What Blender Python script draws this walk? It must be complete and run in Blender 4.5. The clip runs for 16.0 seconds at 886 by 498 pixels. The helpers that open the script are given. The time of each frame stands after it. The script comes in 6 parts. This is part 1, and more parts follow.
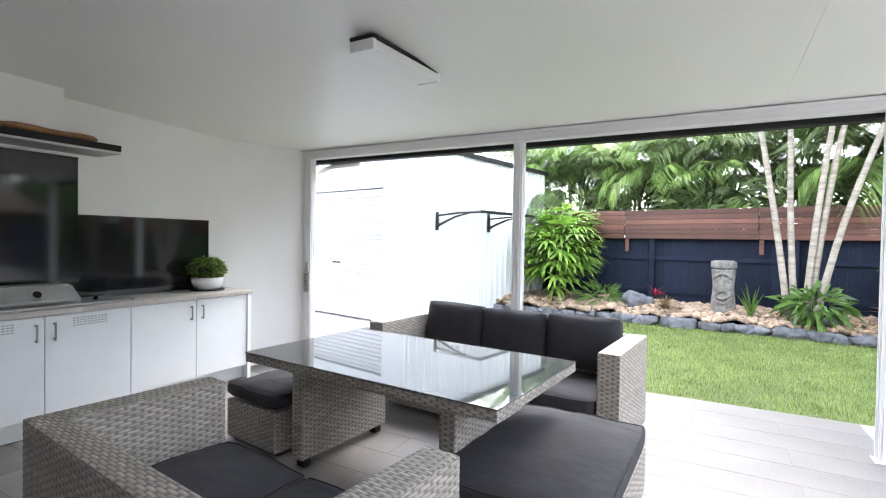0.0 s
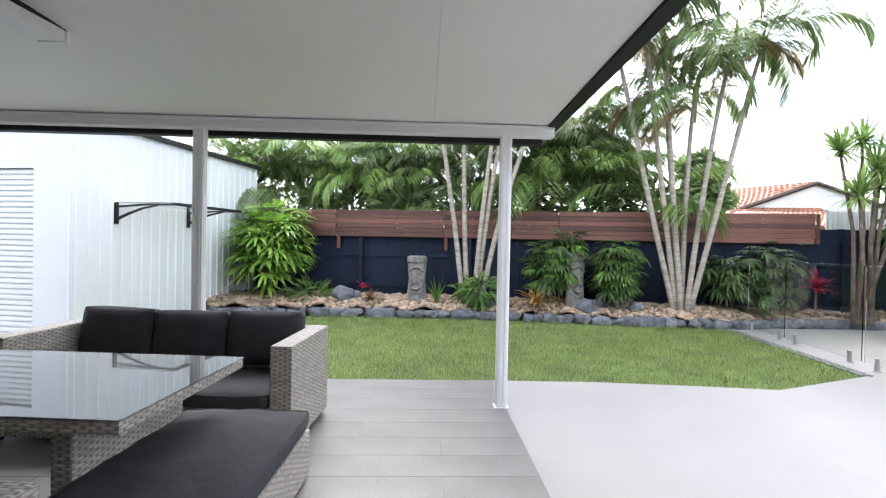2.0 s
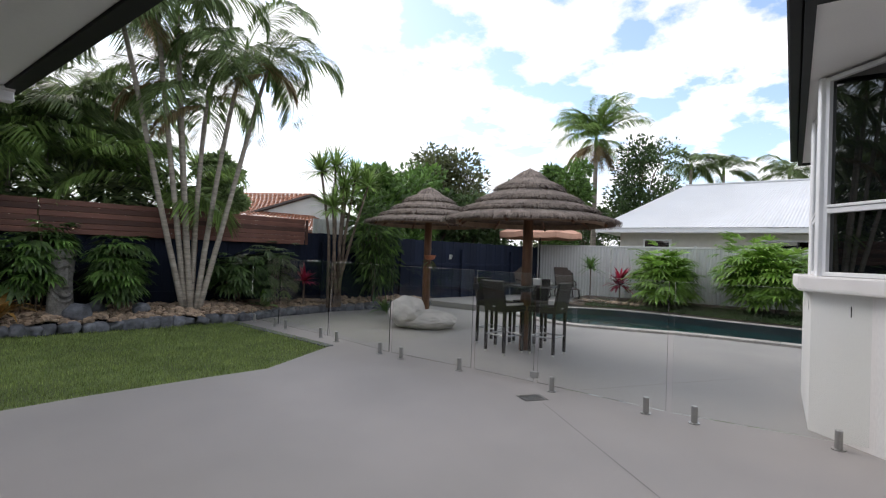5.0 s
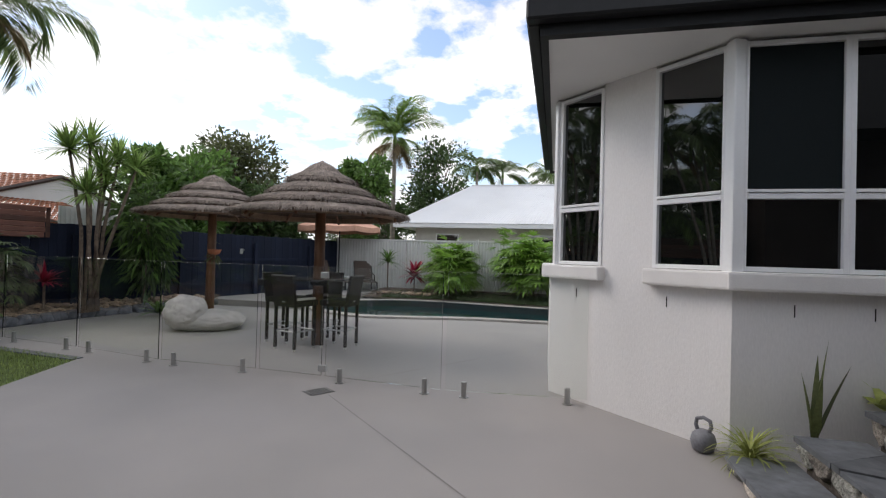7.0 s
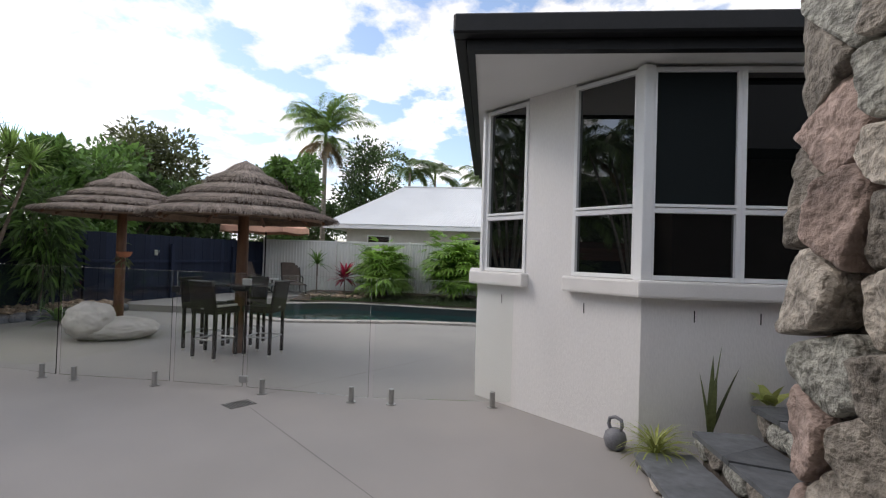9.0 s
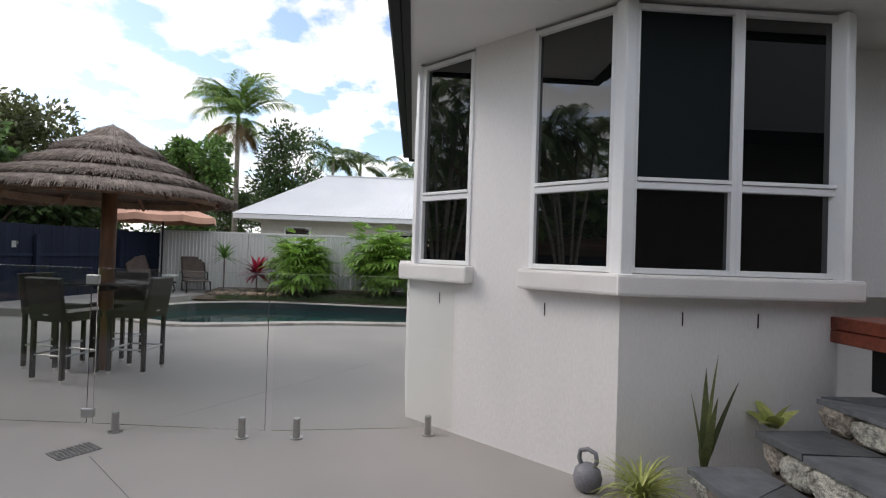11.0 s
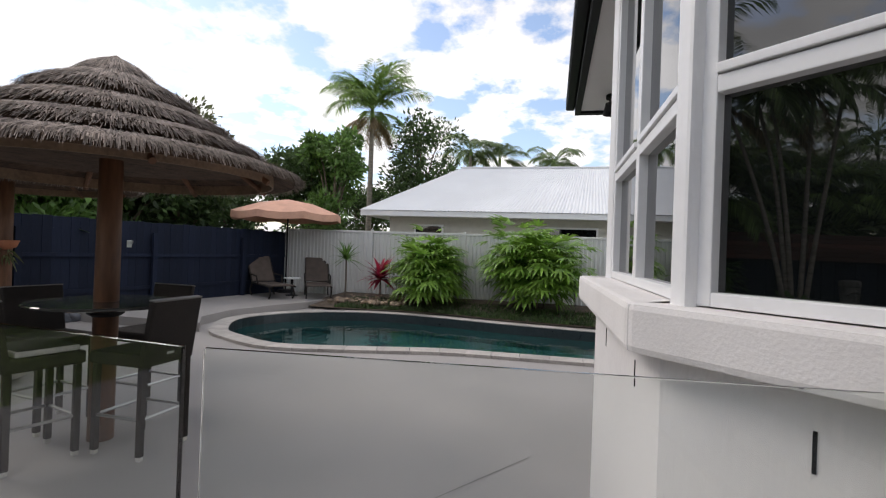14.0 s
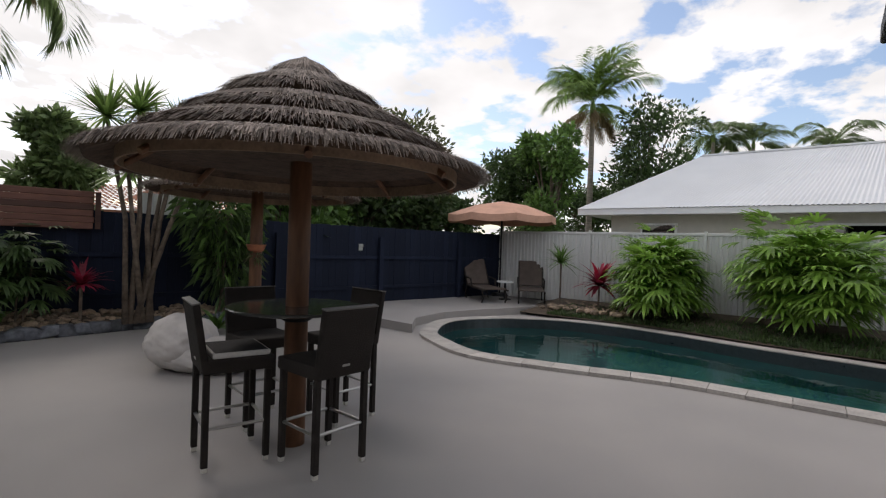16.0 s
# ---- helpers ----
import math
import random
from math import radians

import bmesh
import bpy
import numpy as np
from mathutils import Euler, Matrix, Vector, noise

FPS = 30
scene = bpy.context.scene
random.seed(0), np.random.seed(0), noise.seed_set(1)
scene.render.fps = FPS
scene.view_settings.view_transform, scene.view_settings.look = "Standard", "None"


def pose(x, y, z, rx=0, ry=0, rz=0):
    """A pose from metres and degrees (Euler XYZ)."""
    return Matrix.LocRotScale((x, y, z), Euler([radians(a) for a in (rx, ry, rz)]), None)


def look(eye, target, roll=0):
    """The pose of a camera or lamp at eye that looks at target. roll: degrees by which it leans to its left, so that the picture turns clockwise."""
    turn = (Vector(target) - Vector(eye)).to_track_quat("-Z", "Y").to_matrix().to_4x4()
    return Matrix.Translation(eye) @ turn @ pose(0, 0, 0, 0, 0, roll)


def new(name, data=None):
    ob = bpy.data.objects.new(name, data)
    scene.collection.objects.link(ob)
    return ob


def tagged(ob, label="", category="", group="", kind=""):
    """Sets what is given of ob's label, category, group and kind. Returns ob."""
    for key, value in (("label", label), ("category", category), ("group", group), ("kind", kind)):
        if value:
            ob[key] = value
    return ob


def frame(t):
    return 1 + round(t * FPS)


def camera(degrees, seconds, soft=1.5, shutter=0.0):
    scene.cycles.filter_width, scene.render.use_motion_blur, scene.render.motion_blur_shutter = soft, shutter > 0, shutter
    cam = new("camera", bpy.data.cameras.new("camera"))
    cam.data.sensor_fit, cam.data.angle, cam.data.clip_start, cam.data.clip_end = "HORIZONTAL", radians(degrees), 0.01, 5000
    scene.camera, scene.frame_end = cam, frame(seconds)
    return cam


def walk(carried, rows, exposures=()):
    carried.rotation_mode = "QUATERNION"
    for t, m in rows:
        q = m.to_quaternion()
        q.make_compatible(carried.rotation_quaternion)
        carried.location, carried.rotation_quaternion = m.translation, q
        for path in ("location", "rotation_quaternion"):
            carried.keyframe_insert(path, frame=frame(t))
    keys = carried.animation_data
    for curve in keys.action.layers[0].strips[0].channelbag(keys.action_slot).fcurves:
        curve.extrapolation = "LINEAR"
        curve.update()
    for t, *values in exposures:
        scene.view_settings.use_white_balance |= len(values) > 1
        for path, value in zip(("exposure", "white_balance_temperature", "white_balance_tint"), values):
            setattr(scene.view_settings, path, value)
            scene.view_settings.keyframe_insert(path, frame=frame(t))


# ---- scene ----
cam = camera(84.5, 16.0, 1.2)
PATH = [
    (0, (-1.081, -4.308, 1.458), (-2.036, -2.551, 1.42), 0.9),
    (0.5, (-0.929, -4.26, 1.46), (-1.803, -2.461, 1.426), 0.9),
    (1, (-0.836, -4.257, 1.455), (-1.533, -2.383, 1.422), 0.9),
    (1.5, (-0.755, -4.262, 1.445), (-1.113, -2.294, 1.413), 1.2),
    (2, (-0.704, -4.263, 1.432), (-0.625, -2.265, 1.408), 1.1),
    (2.5, (-0.645, -4.282, 1.431), (-0.138, -2.347, 1.413), 1.3),
    (3, (-0.63, -4.298, 1.429), (0.22, -2.487, 1.422), 1.4),
    (3.5, (-0.642, -4.305, 1.454), (0.459, -2.636, 1.45), 1.6),
    (4, (-0.618, -4.343, 1.444), (0.681, -2.822, 1.45), 1.8),
    (4.5, (-0.593, -4.412, 1.448), (0.873, -3.052, 1.459), 2.0),
    (5, (-0.57, -4.471, 1.411), (1.054, -3.305, 1.438), 2.1),
    (7.5, (-0.518, -4.668, 1.408), (1.453, -4.33, 1.437), 1.6),
    (8, (-0.571, -4.671, 1.446), (1.411, -4.405, 1.481), 1.7),
    (8.5, (-0.589, -4.687, 1.491), (1.398, -4.457, 1.525), 1.8),
    (9, (-0.53, -4.698, 1.48), (1.462, -4.518, 1.516), 1.8),
    (9.5, (-0.375, -4.724, 1.473), (1.622, -4.617, 1.506), 1.7),
    (10, (-0.148, -4.719, 1.457), (1.851, -4.695, 1.487), 1.7),
    (10.2, (-0.039, -4.71, 1.425), (1.96, -4.751, 1.459), 1.7),
    (12.3, (1.73, -4.483, 1.461), (3.725, -4.629, 1.485), 1.9),
    (12.5, (1.944, -4.467, 1.468), (3.942, -4.549, 1.489), 2.0),
    (13, (2.45, -4.405, 1.476), (4.449, -4.32, 1.488), 2.0),
    (13.5, (2.943, -4.371, 1.48), (4.927, -4.123, 1.489), 2.0),
    (14, (3.399, -4.312, 1.472), (5.35, -3.872, 1.479), 2.1),
    (14.5, (3.797, -4.243, 1.479), (5.694, -3.611, 1.48), 2.0),
    (15, (4.099, -4.203, 1.478), (5.911, -3.356, 1.471), 2.1),
    (15.5, (4.209, -4.16, 1.487), (5.891, -3.079, 1.472), 2.1),
    (16, (4.231, -4.151, 1.489), (5.798, -2.908, 1.473), 2.0),
]
walk(cam, [(t, look(eye, target, roll)) for t, eye, target, roll in PATH],
     exposures=[(0.0, 2.86, 6300, 14), (1.0, 2.6, 6300, 14), (1.5, 2.36, 6300, 14), (2.5, 1.74, 6350, 13), (3.0, 1.42, 6400, 13), (3.5, 1.02, 6400, 13), (4.5, 0.43, 6450, 13), (5.2, 0.25, 6500, 13),
                (8.0, 0.15, 6600, 13), (10.2, 0.16, 6600, 13), (12.5, 0.55, 6600, 13), (14.5, -0.06, 6750, 14), (16.0, -0.18, 6800, 14)])

# ---------------- light ----------------
SUN_EL, SUN_AZ = radians(42), radians(8)      # azimuth from +y towards +x
world = bpy.data.worlds.new("world")
scene.world = world
world.use_nodes = True
wn, wl = world.node_tree.nodes, world.node_tree.links
wn.clear()
w_out = wn.new("ShaderNodeOutputWorld")
w_bg = wn.new("ShaderNodeBackground")
w_bg.inputs["Strength"].default_value = 0.12
w_sky = wn.new("ShaderNodeTexSky")
w_sky.sky_type = 'NISHITA'
w_sky.sun_disc = False
w_sky.sun_elevation, w_sky.sun_rotation = SUN_EL, SUN_AZ
w_co = wn.new("ShaderNodeTexCoord")
w_sep = wn.new("ShaderNodeSeparateXYZ")
wl.new(w_co.outputs["Generated"], w_sep.inputs[0])
# clouds lie on a flat layer: the direction divided by its height
w_add = wn.new("ShaderNodeMath"); w_add.operation = 'ADD'; w_add.inputs[1].default_value = 0.22
wl.new(w_sep.outputs["Z"], w_add.inputs[0])
w_max = wn.new("ShaderNodeMath"); w_max.operation = 'MAXIMUM'; w_max.inputs[1].default_value = 0.1
wl.new(w_add.outputs[0], w_max.inputs[0])
w_div = wn.new("ShaderNodeVectorMath"); w_div.operation = 'DIVIDE'
w_cmb = wn.new("ShaderNodeCombineXYZ")
for k in range(3):
    wl.new(w_max.outputs[0], w_cmb.inputs[k])
wl.new(w_co.outputs["Generated"], w_div.inputs[0]); wl.new(w_cmb.outputs[0], w_div.inputs[1])
w_noise = wn.new("ShaderNodeTexNoise")
w_noise.inputs["Scale"].default_value = 4.2
w_noise.inputs["Detail"].default_value = 7
w_noise.inputs["Roughness"].default_value = 0.56
wl.new(w_div.outputs[0], w_noise.inputs["Vector"])
w_ramp = wn.new("ShaderNodeValToRGB")
w_ramp.color_ramp.elements[0].position, w_ramp.color_ramp.elements[1].position = 0.415, 0.515
w_ramp.color_ramp.elements[0].color = (0.03, 0.03, 0.03, 1)
wl.new(w_noise.outputs["Fac"], w_ramp.inputs[0])
w_noise2 = wn.new("ShaderNodeTexNoise")
w_noise2.inputs["Scale"].default_value = 2.0
w_noise2.inputs["Detail"].default_value = 5
wl.new(w_div.outputs[0], w_noise2.inputs["Vector"])
w_cl = wn.new("ShaderNodeValToRGB")
w_cl.color_ramp.elements[0].position, w_cl.color_ramp.elements[1].position = 0.3, 0.62
w_cl.color_ramp.elements[0].color = (7.0, 7.15, 7.3, 1)
w_cl.color_ramp.elements[1].color = (10.0, 10.2, 10.4, 1)
wl.new(w_noise2.outputs["Fac"], w_cl.inputs[0])
w_mix = wn.new("ShaderNodeMix"); w_mix.data_type = 'RGBA'
wl.new(w_ramp.outputs["Color"], w_mix.inputs["Factor"])
w_gain = wn.new("ShaderNodeVectorMath"); w_gain.operation = 'SCALE'; w_gain.inputs["Scale"].default_value = 1.75
wl.new(w_sky.outputs["Color"], w_gain.inputs[0])
wl.new(w_gain.outputs[0], w_mix.inputs["A"]); wl.new(w_cl.outputs["Color"], w_mix.inputs["B"])
wl.new(w_mix.outputs["Result"], w_bg.inputs["Color"]); wl.new(w_bg.outputs[0], w_out.inputs[0])
sun = new("sun", bpy.data.lights.new("sun", 'SUN'))
sun.data.energy, sun.data.angle, sun.data.color = 1.15, radians(26), (1.0, 0.96, 0.9)
sun_dir = Vector((math.sin(SUN_AZ) * math.cos(SUN_EL), math.cos(SUN_AZ) * math.cos(SUN_EL), math.sin(SUN_EL)))
sun.matrix_world = look(sun_dir * 60, (0, 0, 0))


# ---------------- materials ----------------
def mat(name, color, rough=0.6, metal=0.0, var=0.12, scale=6.0, bump=0.0, bump_scale=40.0, rand=0.0, island=0.0,
        ior=1.5, dark=None, stretch=(1, 1, 1), spec=0.5, coat=0.0):
    """A procedural surface: base colour with two scales of noise, bump, and random shift per object or island."""
    m = bpy.data.materials.new(name)
    m.use_nodes = True
    n, l = m.node_tree.nodes, m.node_tree.links
    b = n["Principled BSDF"]
    b.inputs["Metallic"].default_value = metal
    b.inputs["IOR"].default_value = ior
    b.inputs["Specular IOR Level"].default_value = spec
    b.inputs["Coat Weight"].default_value = coat
    co = n.new("ShaderNodeTexCoord")
    mp = n.new("ShaderNodeMapping")
    mp.inputs["Scale"].default_value = stretch
    l.new(co.outputs["Object"], mp.inputs[0])
    big = n.new("ShaderNodeTexNoise"); big.inputs["Scale"].default_value = scale; big.inputs["Detail"].default_value = 4
    fine = n.new("ShaderNodeTexNoise"); fine.inputs["Scale"].default_value = bump_scale; fine.inputs["Detail"].default_value = 5
    l.new(mp.outputs[0], big.inputs["Vector"]); l.new(mp.outputs[0], fine.inputs["Vector"])
    dk = dark or tuple(c * (1 - 2.2 * var) for c in color)
    lt = tuple(min(1, c * (1 + 1.2 * var)) for c in color)
    rp = n.new("ShaderNodeValToRGB")
    rp.color_ramp.elements[0].position, rp.color_ramp.elements[1].position = 0.3, 0.7
    rp.color_ramp.elements[0].color, rp.color_ramp.elements[1].color = (*dk, 1), (*lt, 1)
    av = n.new("ShaderNodeMath"); av.operation = 'MULTIPLY_ADD'; av.inputs[1].default_value = 0.4
    hf = n.new("ShaderNodeMath"); hf.operation = 'MULTIPLY'; hf.inputs[1].default_value = 0.6
    l.new(big.outputs["Fac"], hf.inputs[0]); l.new(fine.outputs["Fac"], av.inputs[0]); l.new(hf.outputs[0], av.inputs[2])
    l.new(av.outputs[0], rp.inputs[0])
    col = rp.outputs["Color"]
    if rand or island:
        if rand:
            src = n.new("ShaderNodeObjectInfo").outputs["Random"]
        else:
            src = n.new("ShaderNodeNewGeometry").outputs["Random Per Island"]
        amount = rand or island
        mr = n.new("ShaderNodeMapRange")
        mr.inputs["To Min"].default_value, mr.inputs["To Max"].default_value = 1 - amount, 1 + amount
        l.new(src, mr.inputs[0])
        hsv = n.new("ShaderNodeHueSaturation")
        l.new(col, hsv.inputs["Color"]); l.new(mr.outputs[0], hsv.inputs["Value"])
        col = hsv.outputs["Color"]
    l.new(col, b.inputs["Base Color"])
    rr = n.new("ShaderNodeMapRange")
    rr.inputs["To Min"].default_value, rr.inputs["To Max"].default_value = max(0, rough - 0.06), min(1, rough + 0.06)
    if rough > 0.08:
        l.new(big.outputs["Fac"], rr.inputs[0]); l.new(rr.outputs[0], b.inputs["Roughness"])
    else:
        b.inputs["Roughness"].default_value = rough
    if bump:
        bp = n.new("ShaderNodeBump")
        bp.inputs["Strength"].default_value = 1.0
        bp.inputs["Distance"].default_value = bump
        l.new(fine.outputs["Fac"], bp.inputs["Height"]); l.new(bp.outputs[0], b.inputs["Normal"])
    return m


def leaf_mat(name, color, dark, island=0.35, rough=0.45):
    m = mat(name, color, rough, var=0.2, scale=3, island=island, dark=dark)
    n, l = m.node_tree.nodes, m.node_tree.links
    b = n["Principled BSDF"]
    tr = n.new("ShaderNodeBsdfTranslucent")
    mx = n.new("ShaderNodeMixShader"); mx.inputs[0].default_value = 0.4
    l.new(b.inputs["Base Color"].links[0].from_socket, tr.inputs["Color"])
    l.new(b.outputs[0], mx.inputs[1]); l.new(tr.outputs[0], mx.inputs[2])
    l.new(mx.outputs[0], n["Material Output"].inputs["Surface"])
    return m


def glass_mat(name, color, ior=1.45):
    m = bpy.data.materials.new(name)
    m.use_nodes = True
    b = m.node_tree.nodes["Principled BSDF"]
    b.inputs["Base Color"].default_value = (*color, 1)
    b.inputs["Roughness"].default_value = 0.0
    b.inputs["Transmission Weight"].default_value = 1.0
    b.inputs["IOR"].default_value = ior
    return m


M = {}
M["white"] = mat("white paint", (0.8, 0.8, 0.79), 0.5, var=0.02, scale=2)
M["wallwhite"] = mat("white wall paint", (0.82, 0.81, 0.79), 0.7, var=0.03, scale=1.5, bump=0.001, bump_scale=90)
M["ceil"] = mat("ceiling panel", (0.8, 0.8, 0.77), 0.4, var=0.02, scale=0.8)
M["alu"] = mat("white powder-coated aluminium", (0.82, 0.82, 0.82), 0.35, var=0.02)
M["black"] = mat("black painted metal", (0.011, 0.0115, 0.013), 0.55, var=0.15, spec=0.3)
M["render"] = mat("textured white render", (0.79, 0.765, 0.75), 0.85, var=0.05, scale=1.3, bump=0.0025, bump_scale=80, stretch=(1, 1, 0.3))
M["sill"] = mat("smooth render", (0.79, 0.76, 0.735), 0.8, var=0.05, scale=3, bump=0.0012, bump_scale=120)
M["concrete"] = mat("sealed pale concrete", (0.325, 0.3, 0.285), 0.62, var=0.14, scale=0.55, bump=0.0008, bump_scale=160, dark=(0.25, 0.238, 0.228))
M["joint"] = mat("dark joint", (0.15, 0.145, 0.14), 0.9)
M["tile"] = mat("dark grey floor tile", (0.2, 0.188, 0.182), 0.36, var=0.16, scale=1.8, rand=0.03, bump=0.0004, bump_scale=60)
M["earth"] = mat("earth", (0.12, 0.09, 0.065), 0.95, var=0.3, scale=4, bump=0.02, bump_scale=12)
M["ground"] = mat("dry ground", (0.14, 0.15, 0.09), 0.95, var=0.3, scale=0.3)
M["lawn"] = mat("lawn soil", (0.14, 0.19, 0.055), 0.9, var=0.3, scale=1.2, bump=0.02, bump_scale=60)
M["blade"] = leaf_mat("grass blade", (0.265, 0.33, 0.108), (0.135, 0.19, 0.05), 0.45)
M["blue"] = mat("navy fence paint", (0.0115, 0.0165, 0.033), 0.8, var=0.2, scale=3, spec=0.2, rand=0.2, bump=0.001, bump_scale=50, stretch=(1, 1, 0.15))
M["slat"] = mat("stained timber slat", (0.125, 0.052, 0.036), 0.65, var=0.3, scale=4, rand=0.45, bump=0.002, bump_scale=40, stretch=(0.1, 1, 1))
M["corr"] = mat("off-white fence sheet", (0.62, 0.62, 0.6), 0.45, var=0.05, scale=1.5)
# greyer copy of the shed's white: the front's shade is put into the colour
M["shed_shaded"] = mat("shed front darkened for shade", (0.43, 0.445, 0.46), 0.5, var=0.03, scale=2)
M["grout"] = mat("grey grout", (0.158, 0.148, 0.143), 0.6)
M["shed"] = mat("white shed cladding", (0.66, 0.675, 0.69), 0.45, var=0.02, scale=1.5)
M["bark"] = mat("grey ringed palm bark", (0.33, 0.29, 0.24), 0.85, var=0.25, scale=9, bump=0.008, bump_scale=22, stretch=(0.4, 0.4, 2.2))
M["bark2"] = mat("brown tree bark", (0.16, 0.12, 0.09), 0.9, var=0.3, scale=7, bump=0.01, bump_scale=20)
M["frond"] = leaf_mat("palm frond", (0.215, 0.29, 0.12), (0.1, 0.15, 0.058), 0.5)
M["frond_l"] = leaf_mat("bright palm frond", (0.26, 0.38, 0.11), (0.135, 0.22, 0.058), 0.5)
M["frond_dry"] = leaf_mat("dry frond", (0.33, 0.25, 0.14), (0.17, 0.12, 0.065), 0.4, 0.8)
M["leaf_b"] = leaf_mat("bright broad leaf", (0.25, 0.41, 0.075), (0.1, 0.2, 0.03), 0.4, 0.35)
M["leaf_d"] = leaf_mat("dark leaf", (0.085, 0.14, 0.045), (0.03, 0.055, 0.018), 0.5)
M["leaf_m"] = leaf_mat("mid-green leaf", (0.14, 0.25, 0.058), (0.055, 0.11, 0.026), 0.5)
M["leaf_o"] = leaf_mat("olive leaf", (0.13, 0.15, 0.06), (0.05, 0.06, 0.025), 0.5)
M["leaf_r"] = leaf_mat("crimson leaf", (0.45, 0.03, 0.07), (0.12, 0.01, 0.025), 0.5)
M["leaf_y"] = leaf_mat("cream-striped leaf", (0.45, 0.45, 0.16), (0.2, 0.26, 0.06), 0.4)
M["leaf_or"] = leaf_mat("orange bromeliad leaf", (0.45, 0.24, 0.07), (0.22, 0.16, 0.05), 0.4)
M["pebble"] = mat("tan river stone", (0.32, 0.235, 0.165), 0.75, var=0.15, scale=9, island=0.45)
M["edge_stone"] = mat("dark basalt rock", (0.13, 0.137, 0.155), 0.8, var=0.3, scale=6, rand=0.35, bump=0.01, bump_scale=18)
M["thatch"] = mat("weathered thatch", (0.34, 0.28, 0.24), 0.9, var=0.25, scale=8, island=0.55)
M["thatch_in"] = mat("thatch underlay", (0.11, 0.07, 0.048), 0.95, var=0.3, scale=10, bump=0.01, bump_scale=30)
M["pole"] = mat("treated pine pole", (0.185, 0.085, 0.042), 0.6, var=0.25, scale=5, bump=0.003, bump_scale=20, stretch=(1, 1, 0.2))
M["ply"] = mat("pale timber hoop", (0.3, 0.2, 0.13), 0.7, var=0.2, scale=5)
M["wicker_b"] = mat("black-brown wicker", (0.026, 0.021, 0.018), 0.75, var=0.2, bump=0.006, bump_scale=150, spec=0.25)
M["steel"] = mat("brushed stainless steel", (0.45, 0.45, 0.44), 0.34, metal=1.0, var=0.05)
M["foot"] = mat("pale plastic foot", (0.6, 0.58, 0.53), 0.5)
M["cloth_dk"] = mat("charcoal cushion fabric", (0.036, 0.036, 0.042), 0.85, var=0.12, scale=5, bump=0.012, bump_scale=8)
M["cloth_lt"] = mat("pale grey canvas", (0.55, 0.51, 0.48), 0.9, var=0.1, scale=4, bump=0.02, bump_scale=4)
M["orange"] = mat("faded orange canvas", (0.62, 0.35, 0.25), 0.85, var=0.1, scale=3)
M["coping"] = mat("pale sandstone coping", (0.42, 0.39, 0.36), 0.75, var=0.15, scale=5, rand=0.12, bump=0.003, bump_scale=40)
M["pooltile"] = mat("dark waterline tile", (0.03, 0.04, 0.045), 0.3, var=0.2, scale=12)
M["basin"] = mat("teal pool plaster", (0.018, 0.115, 0.12), 0.8, var=0.2, scale=2)
M["water"] = glass_mat("pool water", (0.62, 0.92, 0.9), 1.33)
M["glass"] = glass_mat("clear fence glass", (0.955, 0.985, 0.97), 1.45)
# opaque pane: tint and the dark of the room behind both sit in the colour
M["window"] = mat("tinted window glass", (0.004, 0.005, 0.005), 0.01, var=0.0, ior=1.95)
M["slate"] = mat("blue-grey slate", (0.12, 0.128, 0.14), 0.6, var=0.25, scale=5, rand=0.3, bump=0.006, bump_scale=14)
M["stone"] = mat("rough field stone", (0.41, 0.365, 0.315), 0.88, var=0.4, scale=14, rand=0.4, bump=0.03, bump_scale=38)
M["stone_g"] = mat("grey-green field stone", (0.34, 0.335, 0.3), 0.88, var=0.42, scale=16, rand=0.35, bump=0.03, bump_scale=40)
M["stone_p"] = mat("pink field stone", (0.43, 0.325, 0.285), 0.88, var=0.3, scale=5, rand=0.2, bump=0.028, bump_scale=28)
M["brown_d"] = mat("plain dark brown", (0.06, 0.045, 0.04), 0.8, var=0.2, scale=5)
M["mortar"] = mat("dark mortar", (0.12, 0.1, 0.085), 0.95, var=0.3, scale=8, bump=0.015, bump_scale=25)
M["roofwhite"] = mat("white metal roofing", (0.7, 0.71, 0.72), 0.4, var=0.05, scale=0.6)
M["terracotta"] = mat("terracotta roof tile", (0.36, 0.15, 0.085), 0.75, var=0.2, scale=4, island=0.25)
M["cream"] = mat("cream house wall", (0.6, 0.58, 0.52), 0.8, var=0.05)
M["cab"] = mat("white cabinet laminate", (0.8, 0.83, 0.85), 0.3, var=0.015)
M["bench"] = mat("pale stone benchtop", (0.5, 0.47, 0.44), 0.35, var=0.1, scale=14)
M["splash"] = mat("black glass splashback", (0.012, 0.014, 0.016), 0.06, var=0.1, ior=1.6)
M["timber_red"] = mat("oiled red timber", (0.22, 0.05, 0.025), 0.4, var=0.25, scale=5, bump=0.002, bump_scale=40)
M["wood_roll"] = mat("golden brown wood", (0.33, 0.16, 0.06), 0.5, var=0.2, scale=7)
M["iron"] = mat("grey cast iron", (0.2, 0.2, 0.22), 0.5, var=0.2, bump=0.002, bump_scale=60)
M["tiki"] = mat("carved grey stone", (0.19, 0.18, 0.165), 0.9, var=0.32, scale=10, bump=0.012, bump_scale=30)
M["terracotta_pot"] = mat("terracotta pot", (0.36, 0.13, 0.06), 0.8, var=0.15)
M["stripe_w"] = mat("striped cushion cloth", (0.55, 0.53, 0.5), 0.9)
M["lamp_diff"] = mat("frosted lamp diffuser", (0.75, 0.75, 0.74), 0.4, var=0.03)


